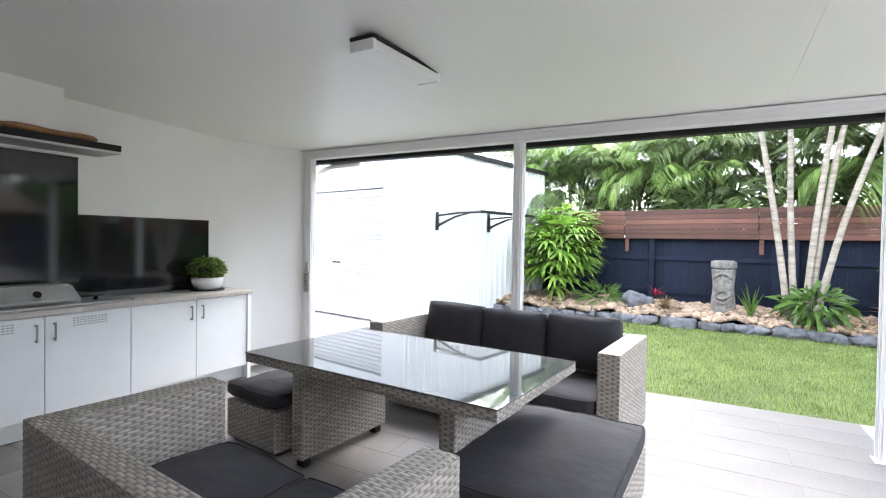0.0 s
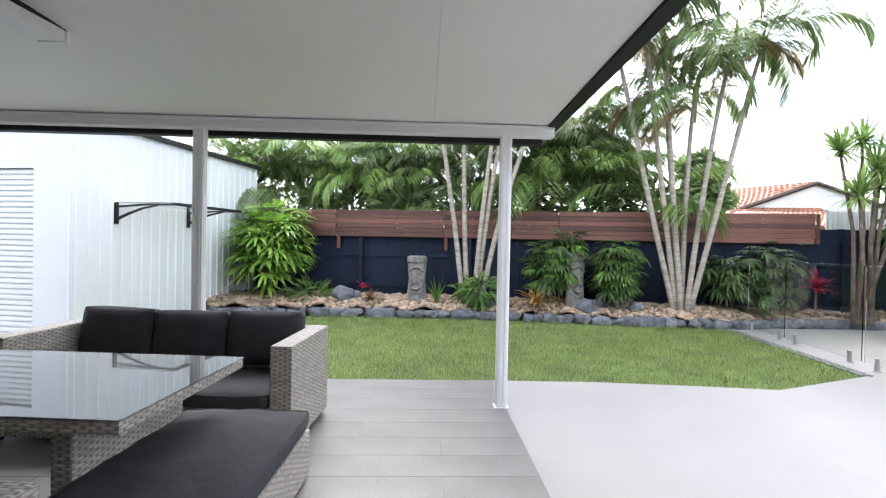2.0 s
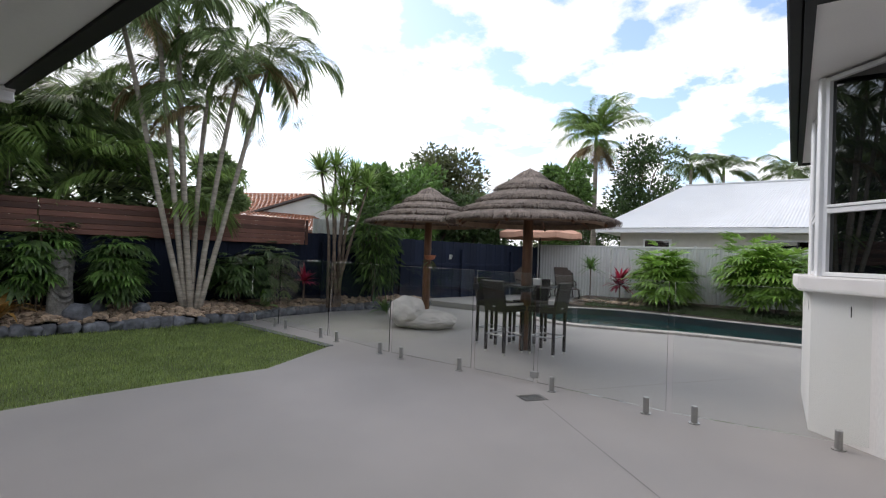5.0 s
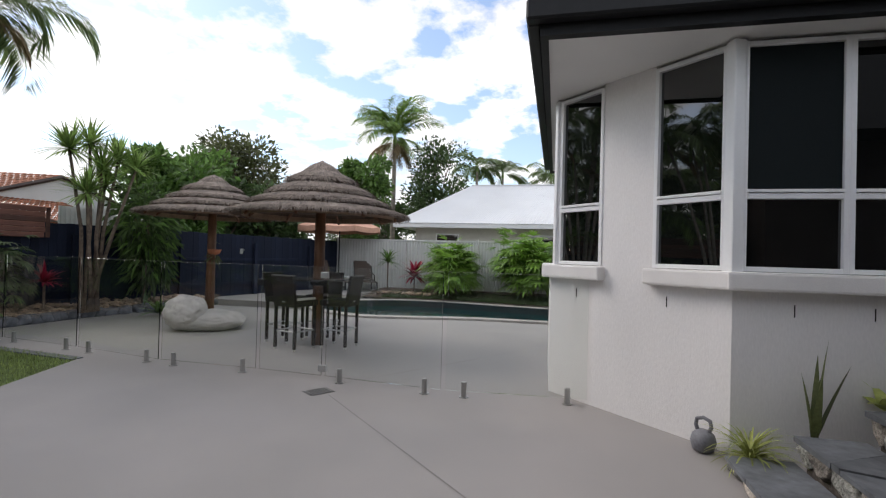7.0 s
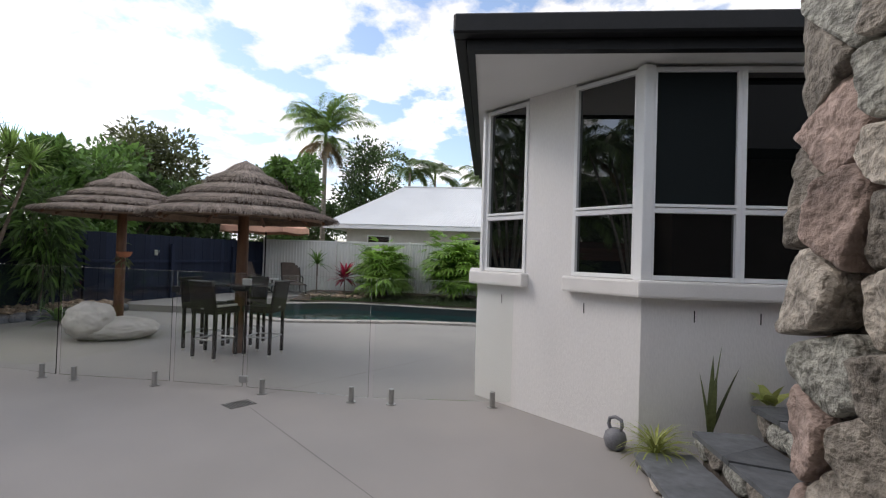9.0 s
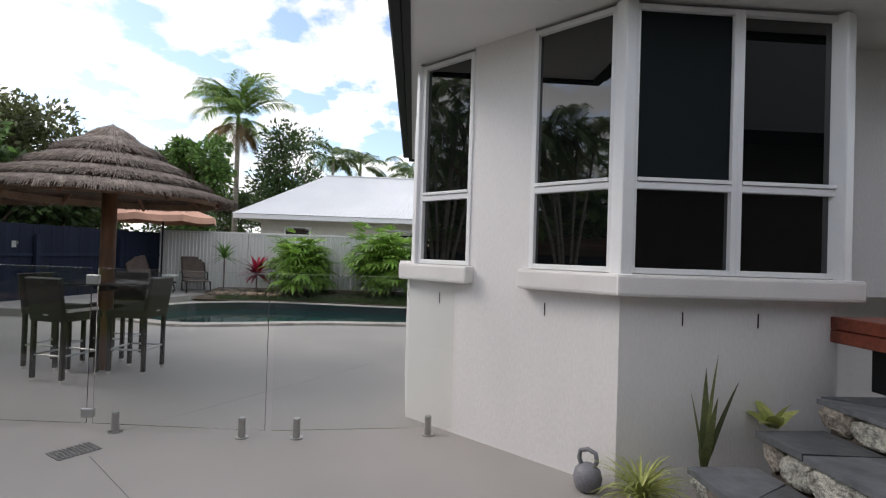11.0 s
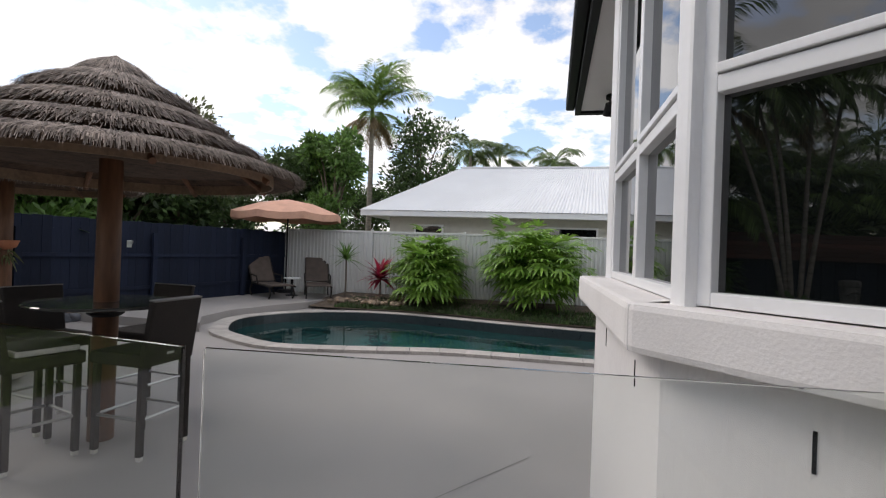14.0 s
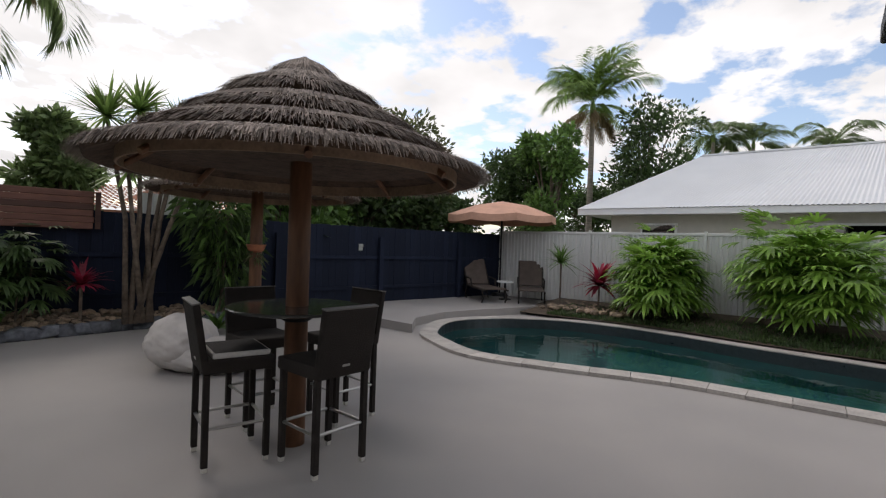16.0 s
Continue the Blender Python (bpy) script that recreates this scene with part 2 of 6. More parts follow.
# wicker: flat strands that pass over and under upright ones
def wicker(name, light, dk, a=0.034, b=0.0145):
    m = mat(name, light, 0.55, var=0.2, scale=25)
    n, l = m.node_tree.nodes, m.node_tree.links
    bs = n["Principled BSDF"]

    def op(kind, x, y=None):
        q = n.new("ShaderNodeMath"); q.operation = kind
        for i, val in enumerate((x, y)):
            if val is None:
                continue
            if isinstance(val, (int, float)):
                q.inputs[i].default_value = val
            else:
                l.new(val, q.inputs[i])
        return q.outputs[0]
    uvn = n.new("ShaderNodeUVMap")
    nz = n.new("ShaderNodeTexNoise"); nz.inputs["Scale"].default_value = 14
    l.new(uvn.outputs[0], nz.inputs["Vector"])
    wob = n.new("ShaderNodeVectorMath"); wob.operation = 'MULTIPLY_ADD'; wob.inputs[1].default_value = (0.016, 0.009, 0)
    l.new(nz.outputs["Color"], wob.inputs[0]); l.new(uvn.outputs[0], wob.inputs[2])
    sp = n.new("ShaderNodeSeparateXYZ"); l.new(wob.outputs[0], sp.inputs[0])
    v = op('DIVIDE', sp.outputs["Y"], b)
    row = op('FLOOR', v)
    u = op('ADD', op('DIVIDE', sp.outputs["X"], a), row)
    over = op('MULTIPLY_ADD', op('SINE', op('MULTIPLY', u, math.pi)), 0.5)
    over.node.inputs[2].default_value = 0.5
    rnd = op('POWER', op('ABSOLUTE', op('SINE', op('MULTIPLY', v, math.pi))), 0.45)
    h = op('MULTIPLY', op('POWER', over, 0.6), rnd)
    wn_ = n.new("ShaderNodeTexWhiteNoise"); wn_.noise_dimensions = '2D'
    cell = n.new("ShaderNodeCombineXYZ"); l.new(row, cell.inputs[0]); l.new(op('FLOOR', op('MULTIPLY', u, 0.5)), cell.inputs[1])
    l.new(cell.outputs[0], wn_.inputs["Vector"])
    strand = n.new("ShaderNodeMix"); strand.data_type = 'RGBA'
    strand.inputs["A"].default_value = (*[c * 0.72 for c in light], 1)
    strand.inputs["B"].default_value = (*[min(1, c * 1.12) for c in light], 1)
    l.new(wn_.outputs["Value"], strand.inputs["Factor"])
    # low parts of the weave go to dk: shade between strands put into the colour
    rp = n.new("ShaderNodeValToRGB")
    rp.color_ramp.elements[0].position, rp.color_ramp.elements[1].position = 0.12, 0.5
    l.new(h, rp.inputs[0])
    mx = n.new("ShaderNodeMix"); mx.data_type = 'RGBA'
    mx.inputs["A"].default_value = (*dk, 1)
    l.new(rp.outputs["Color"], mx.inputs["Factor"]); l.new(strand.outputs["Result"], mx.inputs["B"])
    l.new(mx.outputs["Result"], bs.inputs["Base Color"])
    bp = n.new("ShaderNodeBump"); bp.inputs["Distance"].default_value = 0.0035
    l.new(h, bp.inputs["Height"]); l.new(bp.outputs[0], bs.inputs["Normal"])
    return m


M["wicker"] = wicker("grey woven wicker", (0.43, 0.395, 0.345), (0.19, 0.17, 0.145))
M["screen"] = mat("dark insect screen", (0.012, 0.016, 0.017), 0.85, var=0.05, spec=0.15)
M["sling"] = mat("brown woven sling", (0.1, 0.078, 0.066), 0.8, var=0.15, bump=0.002, bump_scale=150, spec=0.25)


# ---------------- mesh helpers ----------------
def link(name, me, material, parent=None, label=""):
    ob = new(name, me)
    if material is not None and not me.materials:
        me.materials.append(material)
    if parent is not None:
        ob.parent = parent
    if label:
        ob["label"] = label
    return ob


def part(name, bm, material, parent=None, label="", smooth=False):
    """Links a bmesh as one mesh object under a thing or a part."""
    me = bpy.data.meshes.new(name)
    bm.normal_update()
    bm.to_mesh(me)
    bm.free()
    if smooth:
        for p in me.polygons:
            p.use_smooth = True
    return link(name, me, material, parent, label)


def raw(name, verts, faces, material, parent=None, label="", smooth=False):
    me = bpy.data.meshes.new(name)
    me.from_pydata([tuple(v) for v in verts], [], [tuple(f) for f in faces])
    me.update()
    if smooth:
        for p in me.polygons:
            p.use_smooth = True
    return link(name, me, material, parent, label)


def thing(name, m=None, label="", category="", group="", kind=""):
    ob = new(name)
    ob.matrix_basis = m if m is not None else Matrix()
    return tagged(ob, label, category, group, kind)


def add_box(bm, x0, x1, y0, y1, z0, z1, bevel=0.0, seg=1, m=None):
    r = bmesh.ops.create_cube(bm, size=1)
    vs = r["verts"]
    for v in vs:
        v.co = Vector(((x0 + x1) / 2 + v.co.x * (x1 - x0), (y0 + y1) / 2 + v.co.y * (y1 - y0), (z0 + z1) / 2 + v.co.z * (z1 - z0)))
    if bevel:
        es = {e for v in vs for e in v.link_edges}
        r2 = bmesh.ops.bevel(bm, geom=list(es), offset=bevel, segments=seg, affect='EDGES', profile=0.6)
        vs = list({v for f in r2["faces"] for v in f.verts} | {v for v in vs if v.is_valid})
    if m is not None:
        bmesh.ops.transform(bm, matrix=m, verts=vs)
    return vs


def box(x0, x1, y0, y1, z0, z1, bevel=0.0, seg=1, m=None):
    bm = bmesh.new()
    add_box(bm, x0, x1, y0, y1, z0, z1, bevel, seg, m)
    return bm


def uv_box(ob):
    """Box-projected texture coordinates in metres."""
    me = ob.data
    uv = me.uv_layers.new(name="uv")
    for p in me.polygons:
        a = max(range(3), key=lambda k: abs(p.normal[k]))
        for li in p.loop_indices:
            c = me.vertices[me.loops[li].vertex_index].co
            uv.data[li].uv = (c.y, c.z) if a == 0 else (c.x, c.z) if a == 1 else (c.x, c.y)
    return ob


def add_cyl(bm, p0, p1, r0, r1=None, n=12, caps=True):
    p0, p1 = Vector(p0), Vector(p1)
    r1 = r0 if r1 is None else r1
    d = p1 - p0
    q = d.to_track_quat('Z', 'Y').to_matrix().to_4x4()
    return bmesh.ops.create_cone(bm, cap_ends=caps, segments=n, radius1=r0, radius2=r1, depth=d.length,
                                 matrix=Matrix.Translation((p0 + p1) / 2) @ q)["verts"]


def cyl(p0, p1, r0, r1=None, n=12):
    bm = bmesh.new()
    add_cyl(bm, p0, p1, r0, r1, n)
    return bm


def lathe(profile, n=24, cx=0, cy=0):
    """A turned solid from (radius, height) pairs."""
    vs, fs = [], []
    for r, z in profile:
        for k in range(n):
            a = 2 * math.pi * k / n
            vs.append((cx + r * math.cos(a), cy + r * math.sin(a), z))
    for i in range(len(profile) - 1):
        for k in range(n):
            k2 = (k + 1) % n
            fs.append((i * n + k, i * n + k2, (i + 1) * n + k2, (i + 1) * n + k))
    fs.append(tuple(range(n))[::-1])
    fs.append(tuple((len(profile) - 1) * n + k for k in range(n)))
    return vs, fs


def tube_pts(points, radii, n=8):
    """A bent round bar through the points."""
    vs, fs = [], []
    P = [Vector(p) for p in points]
    for i, p in enumerate(P):
        d = (P[min(i + 1, len(P) - 1)] - P[max(i - 1, 0)]).normalized()
        a = d.cross(Vector((0.31, 0.95, 0.05))).normalized()
        b = d.cross(a)
        for k in range(n):
            t = 2 * math.pi * k / n
            vs.append(p + radii[i] * (math.cos(t) * a + math.sin(t) * b))
    for i in range(len(P) - 1):
        for k in range(n):
            k2 = (k + 1) % n
            fs.append((i * n + k, i * n + k2, (i + 1) * n + k2, (i + 1) * n + k))
    fs.append(tuple(range(n))[::-1]); fs.append(tuple((len(P) - 1) * n + k for k in range(n)))
    return vs, fs


def prism(poly, z0, z1):
    """An upright block over a polygon."""
    bm = bmesh.new()
    lo = [bm.verts.new((x, y, z0)) for x, y in poly]
    f = bm.faces.new(lo)
    r = bmesh.ops.extrude_face_region(bm, geom=[f])
    for v in r["geom"]:
        if isinstance(v, bmesh.types.BMVert):
            v.co.z = z1
    bmesh.ops.recalc_face_normals(bm, faces=bm.faces)
    return bm


def spline(points, steps=8, closed=True):
    """A smooth curve through plan points."""
    out, n = [], len(points)
    for i in range(n if closed else n - 1):
        if closed:
            p = [points[(i + k - 1) % n] for k in range(4)]
        else:
            p = [points[min(max(i + k - 1, 0), n - 1)] for k in range(4)]
        for s in range(steps):
            t = s / steps
            out.append(tuple(0.5 * (2 * p[1][a] + (p[2][a] - p[0][a]) * t + (2 * p[0][a] - 5 * p[1][a] + 4 * p[2][a] - p[3][a]) * t * t
                                    + (3 * p[1][a] - p[0][a] - 3 * p[2][a] + p[3][a]) * t ** 3) for a in (0, 1)))
    if not closed:
        out.append(tuple(points[-1]))
    return out


def offset(loop, d):
    """The closed loop moved outwards (d > 0) in plan."""
    n, out = len(loop), []
    for i in range(n):
        a, b = Vector(loop[i - 1]), Vector(loop[(i + 1) % n])
        t = (b - a).normalized()
        out.append((loop[i][0] + t.y * d, loop[i][1] - t.x * d))
    return out


def sheet_with_hole(outer, hole, z):
    bm = bmesh.new()
    es = []
    for loop in (outer, hole):
        vs = [bm.verts.new((x, y, z)) for x, y in loop]
        es += [bm.edges.new((vs[i], vs[(i + 1) % len(vs)])) for i in range(len(vs))]
    bmesh.ops.triangle_fill(bm, use_beauty=True, edges=es)
    for f in bm.faces:
        if f.normal.z < 0:
            f.normal_flip()
    return bm


# frame of the plot's boundary: u along the back fence, v away from the patio
U, V = Vector((0.982, -0.190, 0)), Vector((0.190, 0.982, 0))


def plot(u, v, z=0.0):
    return U * u + V * v + Vector((0, 0, z))


PLOT_TURN = math.degrees(math.atan2(U.y, U.x))

# ---------------- ground, paving, pool ----------------
pool_ctrl = [(10.60, 0.95), (10.15, 0.35), (9.83, -0.45), (10.02, -1.45), (10.38, -2.75), (10.45, -3.9), (10.5, -5.2), (10.7, -6.6),
             (11.7, -7.3), (12.8, -6.6), (13.05, -4.9), (13.25, -3.4), (13.52, -2.1), (13.65, -1.0), (13.45, 0.1), (12.75, 1.05), (11.7, 1.45)]
pool_in = spline(pool_ctrl, 6)[::1]
if sum(a[0] * b[1] - b[0] * a[1] for a, b in zip(pool_in, pool_in[1:] + pool_in[:1])) < 0:
    pool_in = pool_in[::-1]
pool_out = offset(pool_in, 0.3)
tagged(part("ground", sheet_with_hole([(-900, -900), (900, -900), (900, 900), (-900, 900)], pool_in, -0.06), M["ground"]),
       "flat dry ground reaching the horizon", "ground", kind="structure")
pave = part("paving", sheet_with_hole([(17, -9), (17, 4.0), (8.5, 4.3), (4.72, 4.3), (4.42, 1.12), (2.95, 0.55), (2.2, 0.66), (1.2, 0.78), (0, 0.82), (-5.38, 0.82), (-5.42, 2.9), (-9.5, 3.6), (-9.5, -9)], pool_in, 0.0), M["concrete"])
tagged(pave, "pale grey sealed concrete paving around the pool", "paving", kind="structure")


def strip(name, a, b, w, z, material, parent):
    a, b = Vector((*a, 0)), Vector((*b, 0))
    t = (b - a).normalized()
    s = Vector((-t.y, t.x, 0)) * w / 2
    bm = bmesh.new()
    bm.faces.new([bm.verts.new(p + Vector((0, 0, z))) for p in (a - s, b - s, b + s, a + s)])
    return part(name, bm, material, parent)


for a, b in (((3.95, -2.5), (1.2, -5.3)), ((4.35, -2.4), (7.0, -4.2))):
    strip("control_joint", a, b, 0.005, 0.003, M["joint"], pave)
# concrete edge of the lawn
for a, b in (((4.76, 4.3), (4.46, 1.1)),):
    t = (Vector(b) - Vector(a)).normalized()
    n2 = Vector((-t.y, t.x))
    bm = prism([tuple(Vector(a) + n2 * 0.0), tuple(Vector(b) + n2 * 0.0), tuple(Vector(b) - n2 * 0.14), tuple(Vector(a) - n2 * 0.14)], -0.05, 0.012)
    tagged(part("lawn_edging", bm, M["slate"]), "dark concrete edging strip beside the lawn", "edging", kind="structure")

# pool shell, waterline tiles, coping stones, water
vs, fs, nn = [], [], len(pool_in)
low = offset(pool_in, -0.12)
for loop, z in ((pool_in, 0.03), (pool_in, -0.25), (low, -1.3)):
    vs += [(x, y, z) for x, y in loop]
for r in (0, 1):
    fs += [(r * nn + i, r * nn + (i + 1) % nn, (r + 1) * nn + (i + 1) % nn, (r + 1) * nn + i) for i in range(nn)]
fs.append(tuple(2 * nn + i for i in range(nn)))
pool = raw("swimming_pool", vs, fs, M["basin"])
pool.data.materials.append(M["pooltile"])
for p in pool.data.polygons[:nn]:
    p.material_index = 1
tagged(pool, "kidney-shaped pool with dark waterline tiles", "pool", kind="structure")
wbm = bmesh.new()
wbm.faces.new([wbm.verts.new((x, y, -0.13)) for x, y in offset(pool_in, -0.002)])
bmesh.ops.triangulate(wbm, faces=wbm.faces)
water = part("water", wbm, M["water"])
tagged(water, "still teal pool water", "water", kind="structure")
water.visible_shadow = False
wb = M["water"].node_tree
w_n = wb.nodes.new("ShaderNodeTexNoise"); w_n.inputs["Scale"].default_value = 2.2
w_c = wb.nodes.new("ShaderNodeTexCoord"); w_b = wb.nodes.new("ShaderNodeBump"); w_b.inputs["Distance"].default_value = 0.012
wb.links.new(w_c.outputs["Object"], w_n.inputs["Vector"]); wb.links.new(w_n.outputs["Fac"], w_b.inputs["Height"])
wb.links.new(w_b.outputs[0], wb.nodes["Principled BSDF"].inputs["Normal"])
coping = tagged(new("pool_coping"), "pale stone coping round the pool", "coping", kind="structure")
step_n = 2
for i in range(0, nn, step_n):
    j = (i + step_n) % nn
    ring_i = [pool_in[i], pool_in[(i + 1) % nn], pool_in[j]]
    ring_o = [pool_out[j], pool_out[(i + 1) % nn], pool_out[i]]
    c = Vector((sum(p[0] for p in ring_i + ring_o) / 6, sum(p[1] for p in ring_i + ring_o) / 6))
    poly = [tuple(c + (Vector(p) - c) * 0.985) for p in ring_i + ring_o]
    part("coping_stone", prism(poly, -0.02, 0.045), M["coping"], coping)

# raised deck beyond the pool
deck_edge = [(10.36, 4.3), (10.34, 2.4), (10.32, 1.28), (10.9, 1.72), (11.9, 1.86), (12.9, 1.62), (13.8, 1.3), (15.3, 0.95), (15.95, 0.7), (15.95, 3.3)]
deck = part("raised_deck", prism(deck_edge, -0.05, 0.15), M["concrete"])
tagged(deck, "raised concrete sun deck behind the pool", "deck", kind="structure")

# lawn
lawn_poly = [(-5.35, 0.82), (0, 0.82), (1.2, 0.78), (2.2, 0.66), (2.95, 0.55), (4.42, 1.12), (4.74, 4.2), (2.9, 4.46), (1.0, 4.84), (-1.0, 5.08), (-4.9, 5.08)]
lawn = part("lawn", prism(lawn_poly, -0.06, -0.005), M["lawn"])
tagged(lawn, "short green lawn", "lawn", kind="structure")


def inside(x, y, poly):
    hit = False
    for i in range(len(poly)):
        (x0, y0), (x1, y1) = poly[i - 1], poly[i]
        if (y0 > y) != (y1 > y) and x < (x1 - x0) * (y - y0) / (y1 - y0) + x0:
            hit = not hit
    return hit


rng = np.random.default_rng(5)
vs, fs = [], []
while len(fs) < 90000:
    x, y = rng.uniform(-5.4, 4.8), rng.uniform(0.5, 5.15)
    if not inside(x, y, lawn_poly):
        continue
    h = 0.018 + 0.03 * rng.random() + 0.012 * noise.noise((x * 1.5, y * 1.5, 0))
    a, lean = rng.uniform(0, 6.283), rng.uniform(0, 0.03)
    dx, dy = 0.004 * math.cos(a), 0.004 * math.sin(a)
    k = len(vs)
    vs += [(x - dx, y - dy, -0.006), (x + dx, y + dy, -0.006), (x - dy * lean * 250, y + dx * lean * 250, h)]
    fs.append((k, k + 1, k + 2))
grass = raw("grass", vs, fs, M["blade"])
tagged(grass, "dense short mown grass blades", "grass", kind="stuff")

# ---------------- patio: roof, beam, posts, walls ----------------
def ceil_z(y):
    return 2.475 - 0.035 * y


cw = M["ceil"]
bm = bmesh.new()
for x0, x1 in ((-6.2, -0.64), (-0.64, 0.36)):
    g = 0.0007
    quad = [(x0 + g, -7.0), (x1 - g, -7.0), (x1 - g, 0.06), (x0 + g, 0.06)]
    lo = [bm.verts.new((x, y, ceil_z(y))) for x, y in quad]
    hi = [bm.verts.new((x, y, ceil_z(y) + 0.1)) for x, y in quad]
    bm.faces.new(lo[::-1]); bm.faces.new(hi)
    for i in range(4):
        bm.faces.new((lo[i], lo[(i + 1) % 4], hi[(i + 1) % 4], hi[i]))
tagged(part("ceiling", bm, cw), "off-white insulated patio roof panels", "ceiling", kind="structure")
bm = bmesh.new()
quad = [(-6.3, -7.1), (0.5, -7.1), (0.5, 0.16), (-6.3, 0.16)]
lo = [bm.verts.new((x, y, ceil_z(y) + 0.104)) for x, y in quad]
hi = [bm.verts.new((x, y, ceil_z(y) + 0.16)) for x, y in quad]
bm.faces.new(lo[::-1]); bm.faces.new(hi)
for i in range(4):
    bm.faces.new((lo[i], lo[(i + 1) % 4], hi[(i + 1) % 4], hi[i]))
tagged(part("patio_roof", bm, M["black"]), "dark patio roof sheet", "roof", kind="structure")
bm = bmesh.new()
quad = [(0.364, -7.0), (0.46, -7.0), (0.46, 0.1), (0.364, 0.1)]
lo = [bm.verts.new((x, y, ceil_z(y) - 0.02)) for x, y in quad]
hi = [bm.verts.new((x, y, ceil_z(y) + 0.11)) for x, y in quad]
bm.faces.new(lo[::-1]); bm.faces.new(hi)
for i in range(4):
    bm.faces.new((lo[i], lo[(i + 1) % 4], hi[(i + 1) % 4], hi[i]))
tagged(part("roof_trim", bm, M["black"]), "black edge flashing of the patio roof", "trim", kind="structure")
bm = box(-5.3, 0.42, -0.03, 0.05, 2.37, 2.47, 0.006)
add_box(bm, -5.3, 0.42, -0.045, -0.03, 2.44, 2.468, 0.003)
add_box(bm, -5.3, 0.42, -0.045, -0.03, 2.372, 2.392, 0.003)
tagged(part("roof_beam", bm, M["alu"]), "white aluminium beam along the patio edge", "beam", kind="structure")
bm = box(-5.3, 0.34, 0.07, 0.18, 2.33, 2.46, 0.01)
tagged(part("gutter", bm, M["black"]), "black gutter outside the patio beam", "gutter", kind="structure")
for x in (-5.21, -2.63, 0.0):
    bm = bmesh.new()
    add_box(bm, x - 0.045, x + 0.045, -0.045, 0.045, 0.006, 2.372, 0.004)
    for dx in (-0.018, 0.018):
        add_box(bm, x + dx - 0.007, x + dx + 0.007, -0.051, -0.045, 0.02, 2.36)
        add_box(bm, x - 0.051, x - 0.045, dx - 0.007, dx + 0.007, 0.02, 2.36)
        add_box(bm, x + 0.045, x + 0.051, dx - 0.007, dx + 0.007, 0.02, 2.36)
    post = part("patio_post", bm, M["alu"])
    part("base_plate", box(x - 0.065, x + 0.065, -0.065, 0.065, 0.0, 0.008), M["alu"], post)
    tagged(post, "slim white fluted aluminium patio post", "post", "patio posts", "structure")
# kitchen wall with its slanted end, and an unseen wall behind the camera, white for bounce
poly = [(-5.68, -7.0)] + [(-5.68 + 0.41 * (k / 24) ** 1.8, -1.0 + 1.02 * k / 24) for k in range(25)] + [(-5.31, 0.05), (-5.85, -0.85), (-5.85, -7.0)]
wk = part("wall_kitchen", prism(poly, 0, 2.9), M["wallwhite"])
tagged(wk, "plain white rendered patio wall", "wall", kind="structure")
tagged(part("wall_back", box(-5.85, -0.9, -7.12, -6.95, 0, 2.9), M["wallwhite"]), "unseen wall behind the patio, white to bounce light", "wall", kind="structure")
tagged(part("wall_trim", box(-5.31, -5.262, -0.02, 0.055, 0.0, 2.37, 0.003), M["alu"]), "white jamb at the end of the patio wall", "trim", kind="structure")
# unseen dark wall and roof behind the patio, added to darken what the windows reflect
tagged(part("wall_unseen", box(-6.2, 0.9, -14.0, -7.13, -0.05, 2.9), M["brown_d"]), "unseen dark wall added to darken the window reflections", "wall", kind="structure")
bm = bmesh.new()
c = [bm.verts.new(p) for p in ((-7, -15, 2.9), (1.5, -15, 2.9), (1.5, -6.6, 2.9), (-7, -6.6, 2.9))]
tp = [bm.verts.new(p) for p in ((-3.5, -11.2, 6.4), (-2, -11.2, 6.4), (-2, -10.2, 6.4), (-3.5, -10.2, 6.4))]
bm.faces.new(c[::-1]); bm.faces.new(tp)
for i in range(4):
    bm.faces.new((c[i], c[(i + 1) % 4], tp[(i + 1) % 4], tp[i]))
tagged(part("roof_unseen", bm, M["black"]), "unseen dark hip roof added to darken the window reflections", "roof", kind="structure")
v, f = tube_pts([(-5.21, 0.13, 2.24), (-5.0, 0.14, 2.3), (-4.62, 0.14, 2.31), (-4.6, 0.14, 2.36)], [0.028] * 4, 8)
tagged(raw("downpipe", v, f, M["alu"], smooth=True), "white plastic downpipe elbow under the gutter", "pipe", kind="structure")
# floor tiles
floor = tagged(part("floor", box(-5.7, 0.04, -6.95, 0.8, -0.06, 0.003), M["grout"]), "dark grey tiled patio floor", "floor", kind="structure")
tw, th = 1.2, 0.3
tile_mesh = {}
row = 0
y = 0.8
while y - 0.05 > -6.9:
    x = 0.04 - (0.0 if row % 2 == 0 else tw / 2)
    if row % 2:
        spans = [(0.04 - tw / 2, 0.04)]
    else:
        spans = []
    while x - tw > -5.7:
        spans.append((x - tw, x)); x -= tw
    for x0, x1 in spans:
        w = round(x1 - x0, 3)
        if w not in tile_mesh:
            bmt = box(-w / 2 + 0.0012, w / 2 - 0.0012, -th / 2 + 0.0012, th / 2 - 0.0012, -0.008, 0.0, 0.0006)
            mt = bpy.data.meshes.new("tile"); bmt.to_mesh(mt); bmt.free(); mt.materials.append(M["tile"])
            tile_mesh[w] = mt
        o = link("tile", tile_mesh[w], None, floor)
        o.location = ((x0 + x1) / 2, y - th / 2, 0.005)
    y -= th
    row += 1
